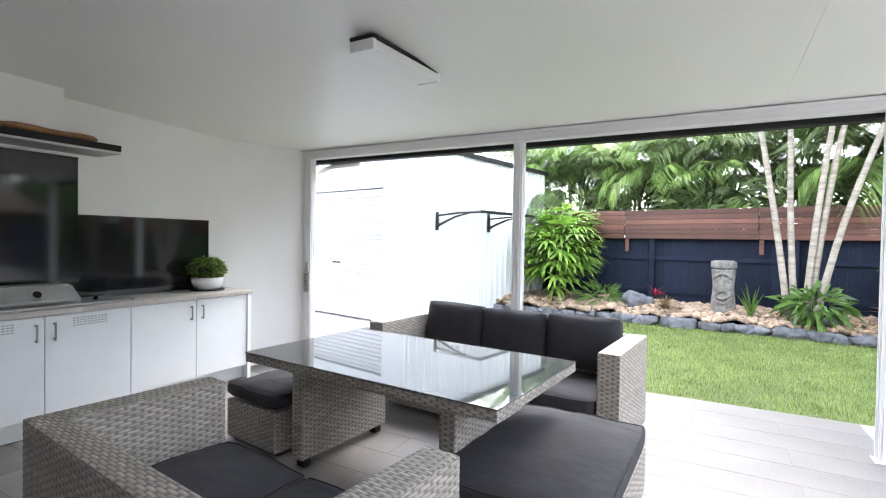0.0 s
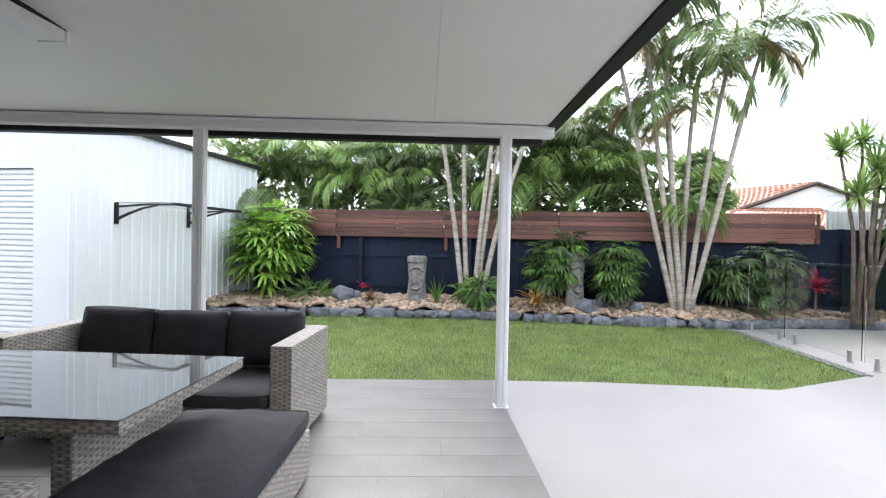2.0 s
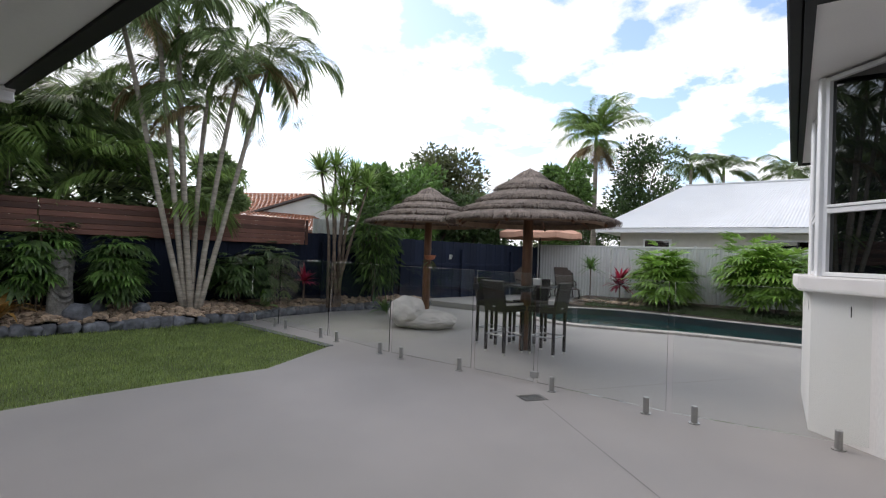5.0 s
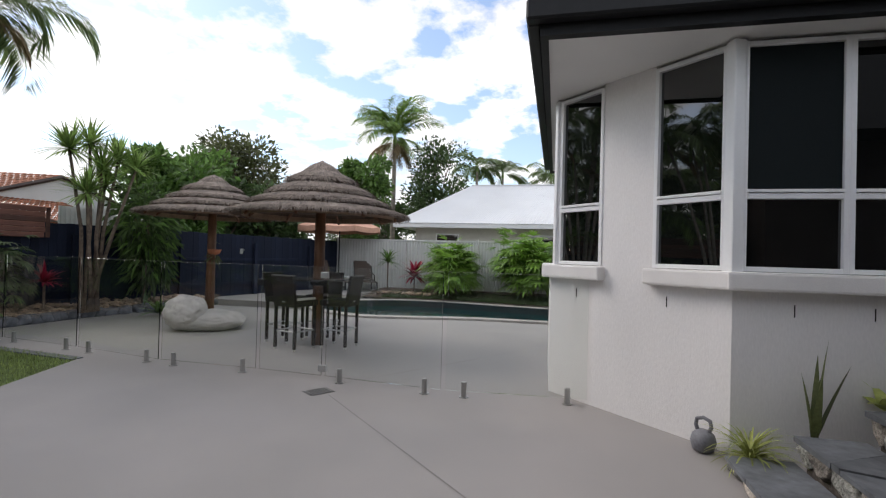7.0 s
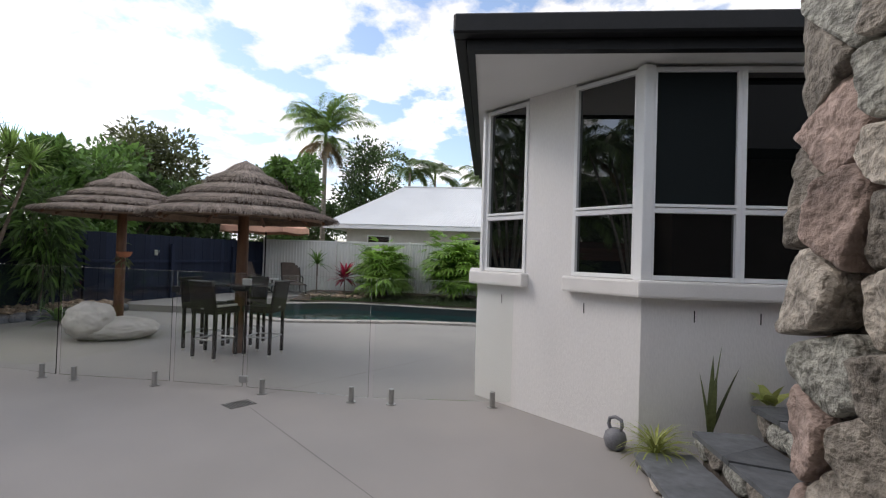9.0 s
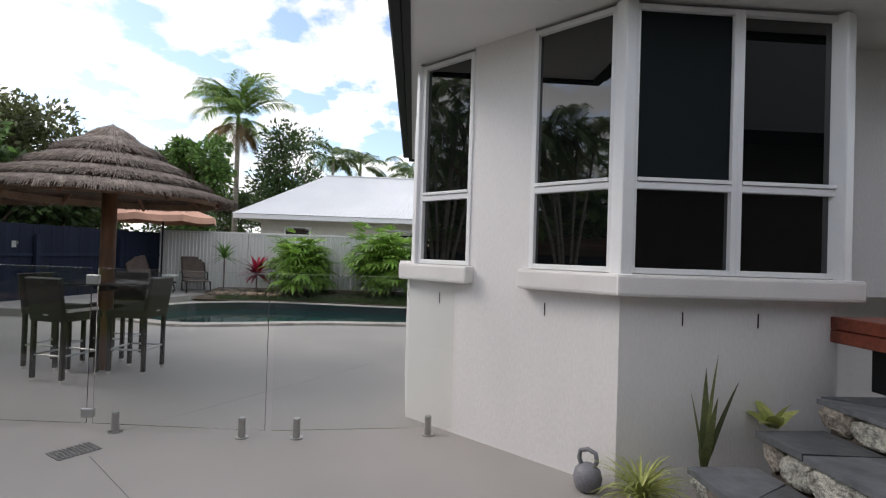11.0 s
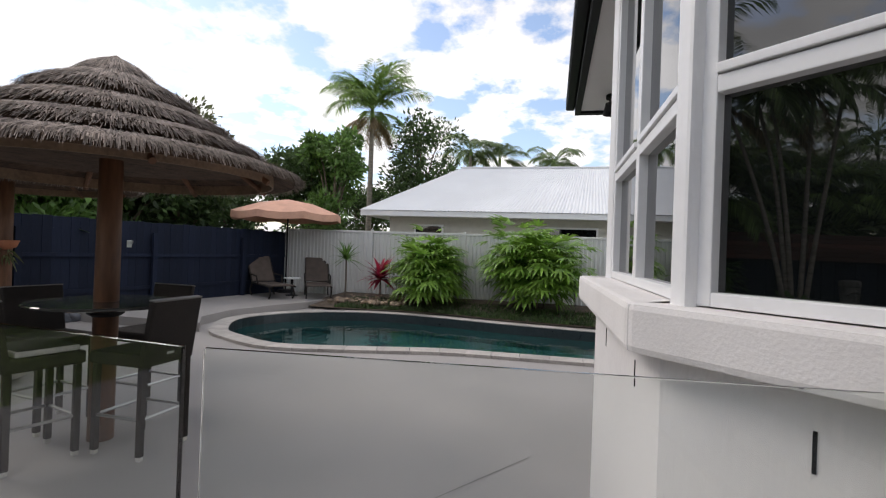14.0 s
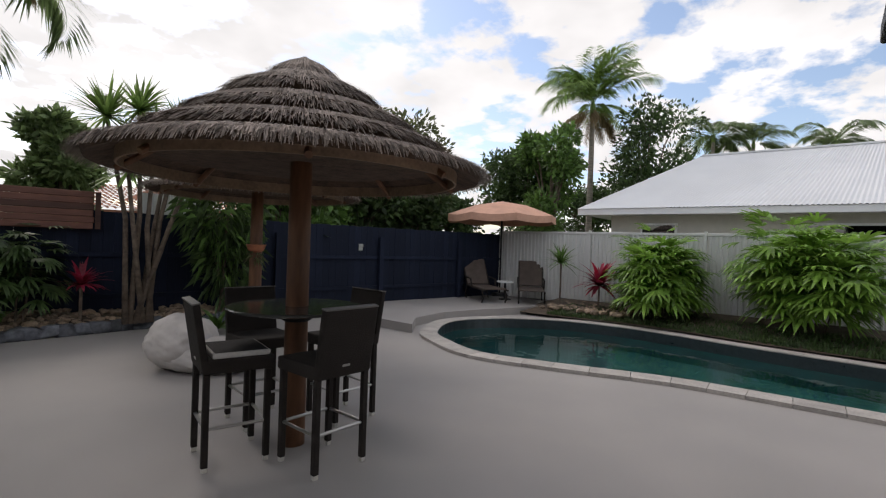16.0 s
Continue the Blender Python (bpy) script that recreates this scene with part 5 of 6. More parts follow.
def rock(name, centre, rad, material, parent, seed, sub=3, lump=0.28, sq=1.0):
    bm = bmesh.new(); bmesh.ops.create_icosphere(bm, subdivisions=sub, radius=1)
    rq = random.Random(int(seed * 10))
    cuts = [(Vector((rq.gauss(0, 1), rq.gauss(0, 0.8), rq.gauss(0, 1))).normalized(), rq.uniform(0.72, 0.92)) for _ in range(9)] + [(Vector((rq.gauss(0, 0.25), 1, rq.gauss(0, 0.25))).normalized(), rq.uniform(0.55, 0.75))]
    for v in bm.verts:
        d = v.co.copy()
        if sq < 1:
            q = max(abs(c) for c in d)
            d = d * (1 - sq) / q * 0.85 + d * sq
        if sq < 0.25:
            for nn_, off in cuts:
                over = d.dot(nn_) - off
                if over > 0:
                    d = d - nn_ * over
        n1 = noise.noise(v.co * 1.6 + Vector((seed * 3.1, seed, 0))) * lump + noise.noise(v.co * 4.5 + Vector((0, seed, 2))) * lump * 0.35
        if sub > 3:
            n1 += noise.noise(v.co * 11 + Vector((seed, 0, 5))) * lump * 0.3
        d = d * (1 + n1)
        v.co = Vector((centre[k] + d[k] * rad[k] for k in range(3)))
    return part(name, bm, material, parent, smooth=sub == 3)


k = 0
d_acc = 0
for a, b in zip(bed_edge, bed_edge[1:]):
    seg = math.hypot(b[0] - a[0], b[1] - a[1])
    d_acc = max(0.0, d_acc - seg)
    while d_acc < seg:
        w = g.uniform(0.13, 0.25)
        q = lerp2(a, b, min(1.0, (d_acc + w / 2) / seg))
        rock("rock", (q[0], q[1] + g.uniform(-0.01, 0.03), 0.055 + g.uniform(0, 0.025)), (w * 0.8, 0.15, g.uniform(0.095, 0.13)), M["edge_stone"], edge_row, k, 3, 0.12, 0.16)
        d_acc += w
        k += 1
for x, y, r in ((-2.3, 5.6, 0.22), (2.7, 4.95, 0.16), (3.3, 4.75, 0.14), (0.6, 5.2, 0.13), (2.42, 4.85, 0.2), (-2.1, 5.75, 0.15)):
    tagged(rock("boulder", (x, y, bed_z(x, y) + r * 0.4), (r, r * 0.9, r * 0.8), M["edge_stone"], None, x * 3, 3), "dark weathered boulder in the garden bed", "boulder")


# ---------------- plants ----------------
def frond_geo(vs, fs, base, yaw, elev, length, droop, g, leaf=0.32, pairs=56, spread=0.9, hang=0.7):
    """One feathered palm frond: an arched midrib with paired leaflets."""
    base = np.array(base, float)
    h = np.array((math.cos(yaw), math.sin(yaw), 0)); side = np.array((-math.sin(yaw), math.cos(yaw), 0))
    pts = []
    p, el = base.copy(), elev
    n = 12
    for i in range(n + 1):
        pts.append(p.copy())
        p = p + (h * math.cos(el) + np.array((0, 0, math.sin(el)))) * length / n
        el -= droop / n * (0.5 + 1.2 * i / n)
    for i in range(n):
        w = 0.014 * (1 - i / n) + 0.003
        k = len(vs)
        vs += [pts[i] - side * w, pts[i] + side * w, pts[i + 1] + side * w * 0.8, pts[i + 1] - side * w * 0.8]
        fs.append((k, k + 1, k + 2, k + 3))
    for j in range(pairs):
        t = 0.12 + 0.88 * j / pairs
        f = t * n; i = min(int(f), n - 1); q = pts[i] + (pts[i + 1] - pts[i]) * (f - i)
        d = pts[i + 1] - pts[i]; d = d / np.linalg.norm(d)
        L = leaf * (0.45 + 1.1 * math.sin(math.pi * min(1, t * 0.85 + 0.1))) * g.uniform(0.85, 1.15)
        for s in (-1, 1):
            o = side * s * spread + d * 0.75 + np.array((0, 0, 0.25 * g.random() - hang * 0.35))
            o = o / np.linalg.norm(o)
            mid = q + o * L * 0.5
            tip = q + o * L + np.array((0, 0, -hang * L * 0.45))
            w = np.cross(o, (0, 0, 1.0)); w = w / (np.linalg.norm(w) + 1e-6) * L * 0.028
            k = len(vs)
            vs += [q, mid + w, tip, mid - w]
            fs += [(k, k + 1, k + 2, k + 3)]


def palm_trunk(points, r0, r1, parent):
    pts = spline([(p[0], p[2]) for p in points], 5, False); pts2 = spline([(p[1], p[2]) for p in points], 5, False)
    P = [(a[0], b[0], a[1]) for a, b in zip(pts, pts2)]
    n = len(P)
    v, f = tube_pts(P, [r0 + (r1 - r0) * i / (n - 1) for i in range(n)], 9)
    raw("trunk", v, f, M["bark"], parent, smooth=True)
    return P[-1]


def palm(m, trunks, label, seed, fronds=11, length=1.7, mt="frond", leaf=0.34, r=0.055, droop=1.7, dry=0, group="garden palms", name="palm_tree", elev=(0.2, 1.3)):
    """A clump of palms: each trunk is a list of points, its crown springs from the last."""
    t = thing(name, m, label, "palm", group)
    g = np.random.default_rng(seed)
    for pts in trunks:
        top = palm_trunk(pts, r, r * 0.6, t)
        vs, fs = [], []
        for k in range(fronds):
            frond_geo(vs, fs, top, 2 * math.pi * (k + g.random() * 0.7) / fronds, g.uniform(*elev), length * g.uniform(0.75, 1.15), droop * g.uniform(0.7, 1.2), g, leaf)
        raw("crown", vs, fs, M[mt], t)
        v, f = tube_pts([(top[0], top[1], top[2] - 0.5), top, (top[0], top[1], top[2] + 0.25)], [r * 0.65, r * 0.75, r * 0.2], 8)
        raw("crownshaft", v, f, M["frond_l"], t, "smooth green crownshaft")
        if dry:
            vs, fs = [], []
            for k in range(dry):
                frond_geo(vs, fs, (top[0], top[1], top[2] - 0.15), g.uniform(0, 6.28), -0.2, length * 0.7, 1.2, g, leaf * 0.7)
            raw("dry_fronds", vs, fs, M["frond_dry"], t)
    return t


ZB = 0.22
palm(pose(0, 0, 0), [[(0.1, 5.4, ZB), (-0.1, 5.45, 1.8), (-0.35, 5.5, 3.45), (-0.6, 5.55, 5.2)], [(0.18, 5.4, ZB), (0.1, 5.45, 1.8), (0.06, 5.45, 3.45), (0.0, 5.5, 4.9)],
                     [(0.3, 5.35, ZB), (0.42, 5.35, 1.8), (0.6, 5.33, 3.4), (0.9, 5.3, 5.3)], [(0.36, 5.4, ZB), (0.52, 5.38, 1.8), (0.75, 5.33, 3.4), (1.1, 5.3, 4.8)],
                     [(0.42, 5.3, ZB), (0.75, 5.25, 1.8), (1.23, 5.21, 3.4), (1.8, 5.15, 4.9)]],
     "clump of slender grey palms in the stone bed", 21, 8, 1.9, leaf=0.42, droop=2.3, dry=1)
palm(pose(0, 0, 0), [[(4.0, 4.68, ZB), (3.55, 4.78, 2.2), (3.02, 4.87, 4.6), (2.75, 4.9, 5.6)], [(4.05, 4.7, ZB), (3.8, 4.75, 2.2), (3.46, 4.8, 4.9), (3.35, 4.8, 6.1)],
                     [(4.1, 4.62, ZB), (3.95, 4.68, 2.2), (3.75, 4.72, 4.8), (3.7, 4.75, 5.7)], [(4.2, 4.62, ZB), (4.4, 4.6, 2.0), (4.68, 4.56, 4.0), (4.95, 4.5, 5.4)],
                     [(4.25, 4.6, ZB), (4.65, 4.52, 2.0), (5.15, 4.44, 4.2), (5.4, 4.42, 5.15)],
                     [(4.12, 4.72, ZB), (3.98, 4.78, 2.2), (3.86, 4.85, 4.0), (3.84, 4.88, 4.7)], [(4.15, 4.7, ZB), (4.2, 4.75, 2.0), (4.3, 4.8, 3.6), (4.38, 4.82, 4.3)]],
     "tall clump of grey-stemmed palms with drooping fronds", 22, 7, 1.9, leaf=0.42, droop=2.5, dry=1)
# palms and undergrowth behind the fence
gp = np.random.default_rng(31)
for i in range(26):
    u = -7.2 + i * 0.52 + gp.uniform(-0.2, 0.2)
    v0 = gp.uniform(6.9, 8.6)
    if u > 3.7:
        continue
    b = plot(u, v0)
    h = gp.uniform(2.2, 3.6)
    lx, ly = gp.uniform(-0.3, 0.3), gp.uniform(-0.3, 0.2)
    palm(pose(0, 0, 0), [[(b.x, b.y, -0.05), (b.x + lx * 0.4, b.y + ly * 0.4, h * 0.5), (b.x + lx, b.y + ly, h)]],
         "lush green palm behind the back fence", 40 + i, 13, 2.15, "frond_l" if i % 2 == 0 else "frond", 0.48, 0.05, 1.9, group="palms behind the fence", elev=(0.3, 1.35))
for i in range(7):
    b = plot(-7.0 + i * 1.5, gp.uniform(9.0, 11.0))
    h = gp.uniform(4.0, 5.6)
    palm(pose(0, 0, 0), [[(b.x, b.y, -0.05), (b.x + 0.1, b.y, h * 0.5), (b.x + 0.25, b.y, h)]], "tall green palm standing behind the fence", 70 + i, 13, 2.2, "frond", 0.5, 0.07, 2.0,
         group="palms behind the fence")


def shrub(m, label, clouds, stems=(), name="shrub", category="shrub", group=""):
    s = thing(name, m, label, category, group)
    for p0, p1, r in stems:
        part("stem", cyl(p0, p1, r, r * 0.7, 7), M["bark2"], s)
    for i, (c, rad, cnt, size, mt, sq, droop, asp) in enumerate(clouds):
        leaf_cloud("foliage", c, rad, cnt, size, M[mt], s, sq, int(abs(c[0]) * 13 + i + rad * 50), 0.35, droop, asp, 0.25)
    return s


def fan_plant(m, label, h, r, leaves, finger, mt, seed, group="lady palms", name="lady_palm", fingers=7, width=0.17, sag=0.55):
    """Cane stems with hand-shaped leaves whose fingers droop."""
    s = thing(name, m, label, "palm" if name == "lady_palm" else "shrub", group)
    gg = np.random.default_rng(seed)
    n_st = 6
    heads = []
    for k in range(n_st):
        a = gg.uniform(0, 6.28); rr = r * 0.45 * gg.random()
        hz = h * gg.uniform(0.55, 0.95)
        top = (rr * math.cos(a) * 1.3, rr * math.sin(a), hz)
        v, f = tube_pts([(top[0] * 0.4, top[1] * 0.4, -0.1), (top[0] * 0.8, top[1] * 0.8, hz * 0.5), top], [0.014, 0.012, 0.009], 6)
        raw("stem", v, f, M["bark2"], s)
        heads.append(top)
    for part_i, share in enumerate((0.5, 0.5)):
        vs, fs = [], []
        for _ in range(int(leaves * share)):
            hx, hy, hz = heads[int(gg.integers(0, n_st))]
            a = gg.uniform(0, 6.28); el = gg.uniform(-0.1, 1.1)
            z0 = hz * gg.uniform(0.35, 1.0)
            d = np.array((math.cos(a) * math.cos(el), math.sin(a) * math.cos(el), math.sin(el)))
            p = np.array((hx, hy, z0)) + d * r * gg.uniform(0.25, 0.6)
            sd = np.array((-math.sin(a), math.cos(a), 0)); up = np.cross(d, sd)
            d2 = d * 0.8 + np.array((0, 0, -sag)); d2 /= np.linalg.norm(d2)
            for q in range(fingers):
                th_ = (q - (fingers - 1) / 2) * 1.9 / (fingers - 1) + gg.normal() * 0.06
                o = d2 * math.cos(th_) + sd * math.sin(th_); L = finger * gg.uniform(0.8, 1.15) * (0.75 + 0.25 * math.cos(th_))
                w = np.cross(o, np.cross(d2, sd)); w = w / np.linalg.norm(w) * L * width * 0.5
                m1 = p + o * L * 0.35; m2 = p + o * L * 0.75 + np.array((0, 0, -0.1 * L)); tip = p + o * L + np.array((0, 0, -0.28 * L))
                b = len(vs)
                vs += [p, m1 + w, m2 + w * 0.75, tip, m2 - w * 0.75, m1 - w]
                fs += [(b, b + 1, b + 5), (b + 1, b + 2, b + 4, b + 5), (b + 2, b + 3, b + 4)]
        raw("foliage", vs, fs, M[mt[part_i]], s)
    return s


fan_plant(pose(-3.9, 6.0, ZB), "large bright green shrub with long pointed leaves by the shed", 1.75, 1.0, 420, 0.42, ("leaf_b", "leaf_b"), 11, "", "shrub", 5, 0.17, 0.3)
shrub(pose(-2.9, 5.65, ZB), "low strappy green plant", [((0, 0, 0.15), 0.35, 160, 0.35, "leaf_m", (1, 0.8, 0.6), 0.3, 10)])
for x, y, h, lab, sd_ in ((1.92, 5.22, 1.7, "tall lady palm with fingered leaves", 1), (3.05, 4.95, 1.4, "bushy lady palm with fingered leaves", 2)):
    fan_plant(pose(x, y, ZB), lab, h, 0.5, 260, 0.29, ("leaf_d", "leaf_m"), sd_)
shrub(pose(0.4, 5.15, ZB), "leafy green fern at the palm's foot", [((0, 0, 0.3), 0.4, 260, 0.25, "leaf_m", (1.1, 0.7, 0.7), 0.4, 4)])
for x, y, h, sd_ in ((5.1, 4.78, 1.05, 3), (5.85, 4.7, 1.15, 4)):
    fan_plant(pose(x, y, ZB), "dark lady palm behind the glass fence", h, 0.66, 190, 0.28, ("leaf_d", "leaf_d"), sd_)


def rosette(m, label, count, L, mt, width=0.05, seed=1, elev=(0.3, 1.3), name="rosette_plant", group="", curve=0.8, stem=None):
    """Strap leaves springing from one point."""
    s = thing(name, m, label, "plant", group)
    gg = np.random.default_rng(seed)
    z0 = 0
    if stem:
        v, f = tube_pts(stem, [0.022] * len(stem), 7); raw("stem", v, f, M["bark2"], s)
    vs, fs = [], []
    c = np.array(stem[-1] if stem else (0, 0, 0), float)
    for k in range(count):
        a = gg.uniform(0, 6.283); el = gg.uniform(*elev); ll = L * gg.uniform(0.7, 1.2)
        h = np.array((math.cos(a), math.sin(a), 0)); sd = np.array((-math.sin(a), math.cos(a), 0))
        p = c.copy(); rows = []
        for i in range(6):
            w = width * 0.5 * (1 - (i / 5) ** 2) * (0.6 + 0.4 * min(1, i))
            rows.append((p - sd * w, p + sd * w))
            p = p + (h * math.cos(el) + np.array((0, 0, math.sin(el)))) * ll / 5
            el -= curve / 5 * gg.uniform(0.6, 1.4)
        b = len(vs)
        for r in rows:
            vs += [r[0], r[1]]
        fs += [(b + 2 * i, b + 2 * i + 1, b + 2 * i + 3, b + 2 * i + 2) for i in range(5)]
    raw("leaves", vs, fs, M[mt], s)
    return s


rosette(pose(1.45, 4.88, ZB + 0.05), "orange bromeliad with broad strap leaves", 26, 0.62, "leaf_or", 0.09, 3, (0.5, 1.4), "bromeliad", curve=1.6)
rosette(pose(-1.75, 5.45, ZB + 0.05), "low bronze bromeliad in the stones", 40, 0.34, "frond_dry", 0.04, 4, (0.2, 1.2), "bromeliad")
rosette(pose(-1.95, 5.9, ZB + 0.25), "small crimson bromeliad in the bed", 24, 0.22, "leaf_r", 0.04, 14, (0.3, 1.3), "bromeliad")
rosette(pose(-0.42, 5.4, ZB), "upright grey-green agave in pebbles", 12, 0.55, "leaf_m", 0.05, 5, (0.9, 1.5), "agave", curve=0.3)
rosette(pose(6.55, 4.45, ZB + 0.3), "crimson cordyline in the garden bed", 40, 0.42, "leaf_r", 0.07, 6, (0.0, 1.4), "cordyline", stem=[(0, 0, -0.3), (0, 0, 0.2)])
rosette(pose(5.55, 4.4, ZB), "broad-leaved green ginger plant", 9, 0.5, "leaf_m", 0.2, 7, (0.3, 1.2), "ginger_plant")
rosette(pose(8.05, 3.35, 0.05), "leafy green plant behind the beanbag", 30, 0.45, "leaf_m", 0.1, 8, (0.2, 1.3), "rosette_plant")
for i in range(8):
    b = plot(-6.8 + i * 1.4, 7.0 + 0.3 * (i % 3))
    shrub(pose(b.x, b.y, -0.05), "dark tangled undergrowth behind the back fence", [((0, 0, 1.7), 1.05, 420, 0.42, "leaf_d", (1.0, 0.5, 1.2), 0.3, 6), ((0.2, -0.2, 2.2), 0.8, 260, 0.45, "frond", (1.0, 0.5, 0.9), 0.4, 9)],
          [((0, 0, 0), (0.1, 0, 1.8), 0.03)], group="undergrowth")
# dragon trees: pale forked stems with spiky heads
dr = thing("dragon_tree", pose(7.25, 4.2, ZB), "forked dragon tree with spiky green heads", "tree")
gd = np.random.default_rng(9)
for k, (hx, hy, hz) in enumerate(((-0.5, 0.05, 3.0), (-0.05, 0.1, 3.2), (0.85, -0.1, 2.85), (0.4, 0.2, 2.4), (-0.25, -0.1, 2.2), (0.6, 0.1, 3.0), (0.15, 0, 2.7))):
    v, f = tube_pts([(0.06 * k - 0.2, 0, -0.1), (hx * 0.45, hy * 0.5, hz * 0.5), (hx, hy, hz)], [0.045, 0.034, 0.026], 8)
    raw("trunk", v, f, M["bark2"], dr, smooth=True)
    vs, fs = [], []
    for q in range(120):
        a, el, ll = gd.uniform(0, 6.28), gd.uniform(-0.5, 1.4), gd.uniform(0.4, 0.75)
        d = np.array((math.cos(a) * math.cos(el), math.sin(a) * math.cos(el), math.sin(el))); sd = np.array((-math.sin(a), math.cos(a), 0)) * 0.018
        p = np.array((hx, hy, hz)); b = len(vs)
        vs += [p - sd, p + sd, p + d * ll * 0.6 + sd, p + d * ll * 0.6 - sd, p + d * ll + np.array((0, 0, -0.06))]
        fs += [(b, b + 1, b + 2, b + 3), (b + 3, b + 2, b + 4)]
    raw("leaf_head", vs, fs, M["frond_l"], dr)
shrub(pose(8.55, 4.25, 0.1), "tall drooping light green shrub by the thatch", [((0, 0, 1.9), 0.8, 900, 0.26, "leaf_d", (0.95, 0.6, 1.2), 0.6, 5), ((0.1, -0.1, 1.0), 0.6, 480, 0.25, "leaf_d", (0.9, 0.6, 1.2), 0.6, 5), ((0, -0.2, 1.6), 0.8, 280, 0.24, "leaf_m", (0.9, 0.5, 1.2), 0.6, 5)],
      [((0, 0, 0), (0.1, 0, 2.2), 0.035), ((0.1, 0, 0), (-0.3, 0, 2.0), 0.03)])
# hanging planter on the second umbrella's pole
hp = thing("hanging_planter", pose(7.8, 1.88, 1.36), "terracotta planter bowl hung on the umbrella pole", "planter")
v, f = lathe([(0.03, -0.06), (0.1, -0.03), (0.13, 0.05), (0.12, 0.05), (0.1, 0.03)], 18)
raw("bowl", v, f, M["terracotta_pot"], hp, smooth=True)
leaf_cloud("foliage", (0, 0, -0.1), 0.1, 30, 0.12, M["leaf_o"], hp, (0.9, 0.9, 1.0), 5, 0.3, 0.6, 5)


# carved stone heads
def tiki(m, h, w, label):
    bm = bmesh.new()
    n, rows = 56, 90
    for i in range(rows + 1):
        z = h * i / rows
        t = i / rows
        for k in range(n):
            a = 2 * math.pi * k / n
            c, s = math.cos(a), math.sin(a)
            r = w * (0.5 + 0.035 * math.sin(t * 9))
            face = max(0, -s) ** 2          # front faces -y
            side = abs(c)
            if t > 0.86:                                                    # flat cap
                r *= 1.06 if t < 0.985 else 0.85
            if 0.84 < t < 0.86:
                r *= 0.86
            ey = math.exp(-((side - 0.42) / 0.2) ** 2)
            r -= face * w * 0.2 * ey * math.exp(-((t - 0.7 + 0.1 * (side - 0.42)) / 0.035) ** 2)       # eye sockets
            r += face * w * 0.1 * ey * math.exp(-((t - 0.685) / 0.016) ** 2)                             # lids
            r += face * w * 0.15 * math.exp(-((t - 0.775 + 0.12 * side) / 0.022) ** 2)                   # brow
            if 0.44 < t < 0.76:
                r += face * w * 0.2 * math.exp(-(c / (0.1 + 0.5 * (0.76 - t))) ** 2) * min(1, (0.8 - t) * 3.4)   # nose
            grin = t - 0.27 - 0.16 * side ** 2
            if side < 0.8:
                r -= face * w * 0.22 * math.exp(-(grin / 0.014) ** 2)
                r += face * w * 0.09 * (math.exp(-((grin - 0.04) / 0.018) ** 2) + math.exp(-((grin + 0.04) / 0.018) ** 2))
            r -= face * w * 0.1 * math.exp(-((t - 0.43 + 0.15 * side) / 0.012) ** 2)                     # cheek line
            bm.verts.new((r * c, r * s * 0.85, z))
    bm.verts.ensure_lookup_table()
    for i in range(rows):
        for k in range(n):
            bm.faces.new([bm.verts[i * n + k], bm.verts[i * n + (k + 1) % n], bm.verts[(i + 1) * n + (k + 1) % n], bm.verts[(i + 1) * n + k]])
    bm.faces.new([bm.verts[rows * n + k] for k in range(n)])
    bm.faces.new([bm.verts[k] for k in range(n)][::-1])
    o = part("tiki_statue", bm, M["tiki"], smooth=True)
    o.matrix_basis = m
    return tagged(o, label, "statue")


tiki(pose(-0.83, 5.6, 0.2, 0, 0, -8), 0.97, 0.36, "grey carved stone tiki head statue standing in pebbles")
tiki(pose(2.22, 5.02, 0.2, 0, 0, 10), 1.1, 0.34, "grey carved stone tiki statue half hidden by leaves")

# planting beside the pool
vs, fs = [], []
bank = spline([(13.95, 1.25), (13.95, 0.2), (14.1, -1.0), (14.0, -2.1), (13.7, -3.4), (13.5, -5.2), (13.2, -7.0)], 5, False)
bm = bmesh.new()
left = [bm.verts.new((x - 0.05, y, 0.06)) for x, y in bank]
mid = [bm.verts.new((14.9, y, 0.2)) for x, y in bank]
right = [bm.verts.new((15.95, y, 0.24)) for x, y in bank]
for a, b in ((left, mid), (mid, right)):
    for i in range(len(bank) - 1):
        bm.faces.new((a[i], a[i + 1], b[i + 1], b[i]))
for f in bm.faces:
    f.normal_update()
    if f.normal.z < 0:
        f.normal_flip()
tagged(part("planting_bank", bm, M["earth"]), "planted earth bank between pool and fence", "bed", kind="structure")
g2 = np.random.default_rng(77)
vs, fs = [], []
for _ in range(9000):
    y = g2.uniform(-7, 0.6); xl = np.interp(-y, [-p[1] for p in bank], [p[0] for p in bank])
    x = xl + g2.random() ** 1.6 * 1.3
    z = 0.07 + 0.1 * min(1, (x - xl))
    a = g2.uniform(0, 6.28); k = len(vs); h = g2.uniform(0.04, 0.1)
    vs += [(x - 0.012 * math.cos(a), y - 0.012 * math.sin(a), z), (x + 0.012 * math.cos(a), y + 0.012 * math.sin(a), z), (x + 0.05 * math.sin(a), y + 0.05 * math.cos(a), z + h)]
    fs.append((k, k + 1, k + 2))
tagged(raw("groundcover", vs, fs, M["leaf_d"]), "dark green mondo grass along the pool bank", "grass", kind="stuff")
stones_mesh("bank_stones", [(g2.uniform(14.2, 15.8), g2.uniform(-0.9, 0.9), 0.18, g2.uniform(0.04, 0.1)) for _ in range(150)], M["pebble"], 12, "tan stones on the planted bank", "stones")
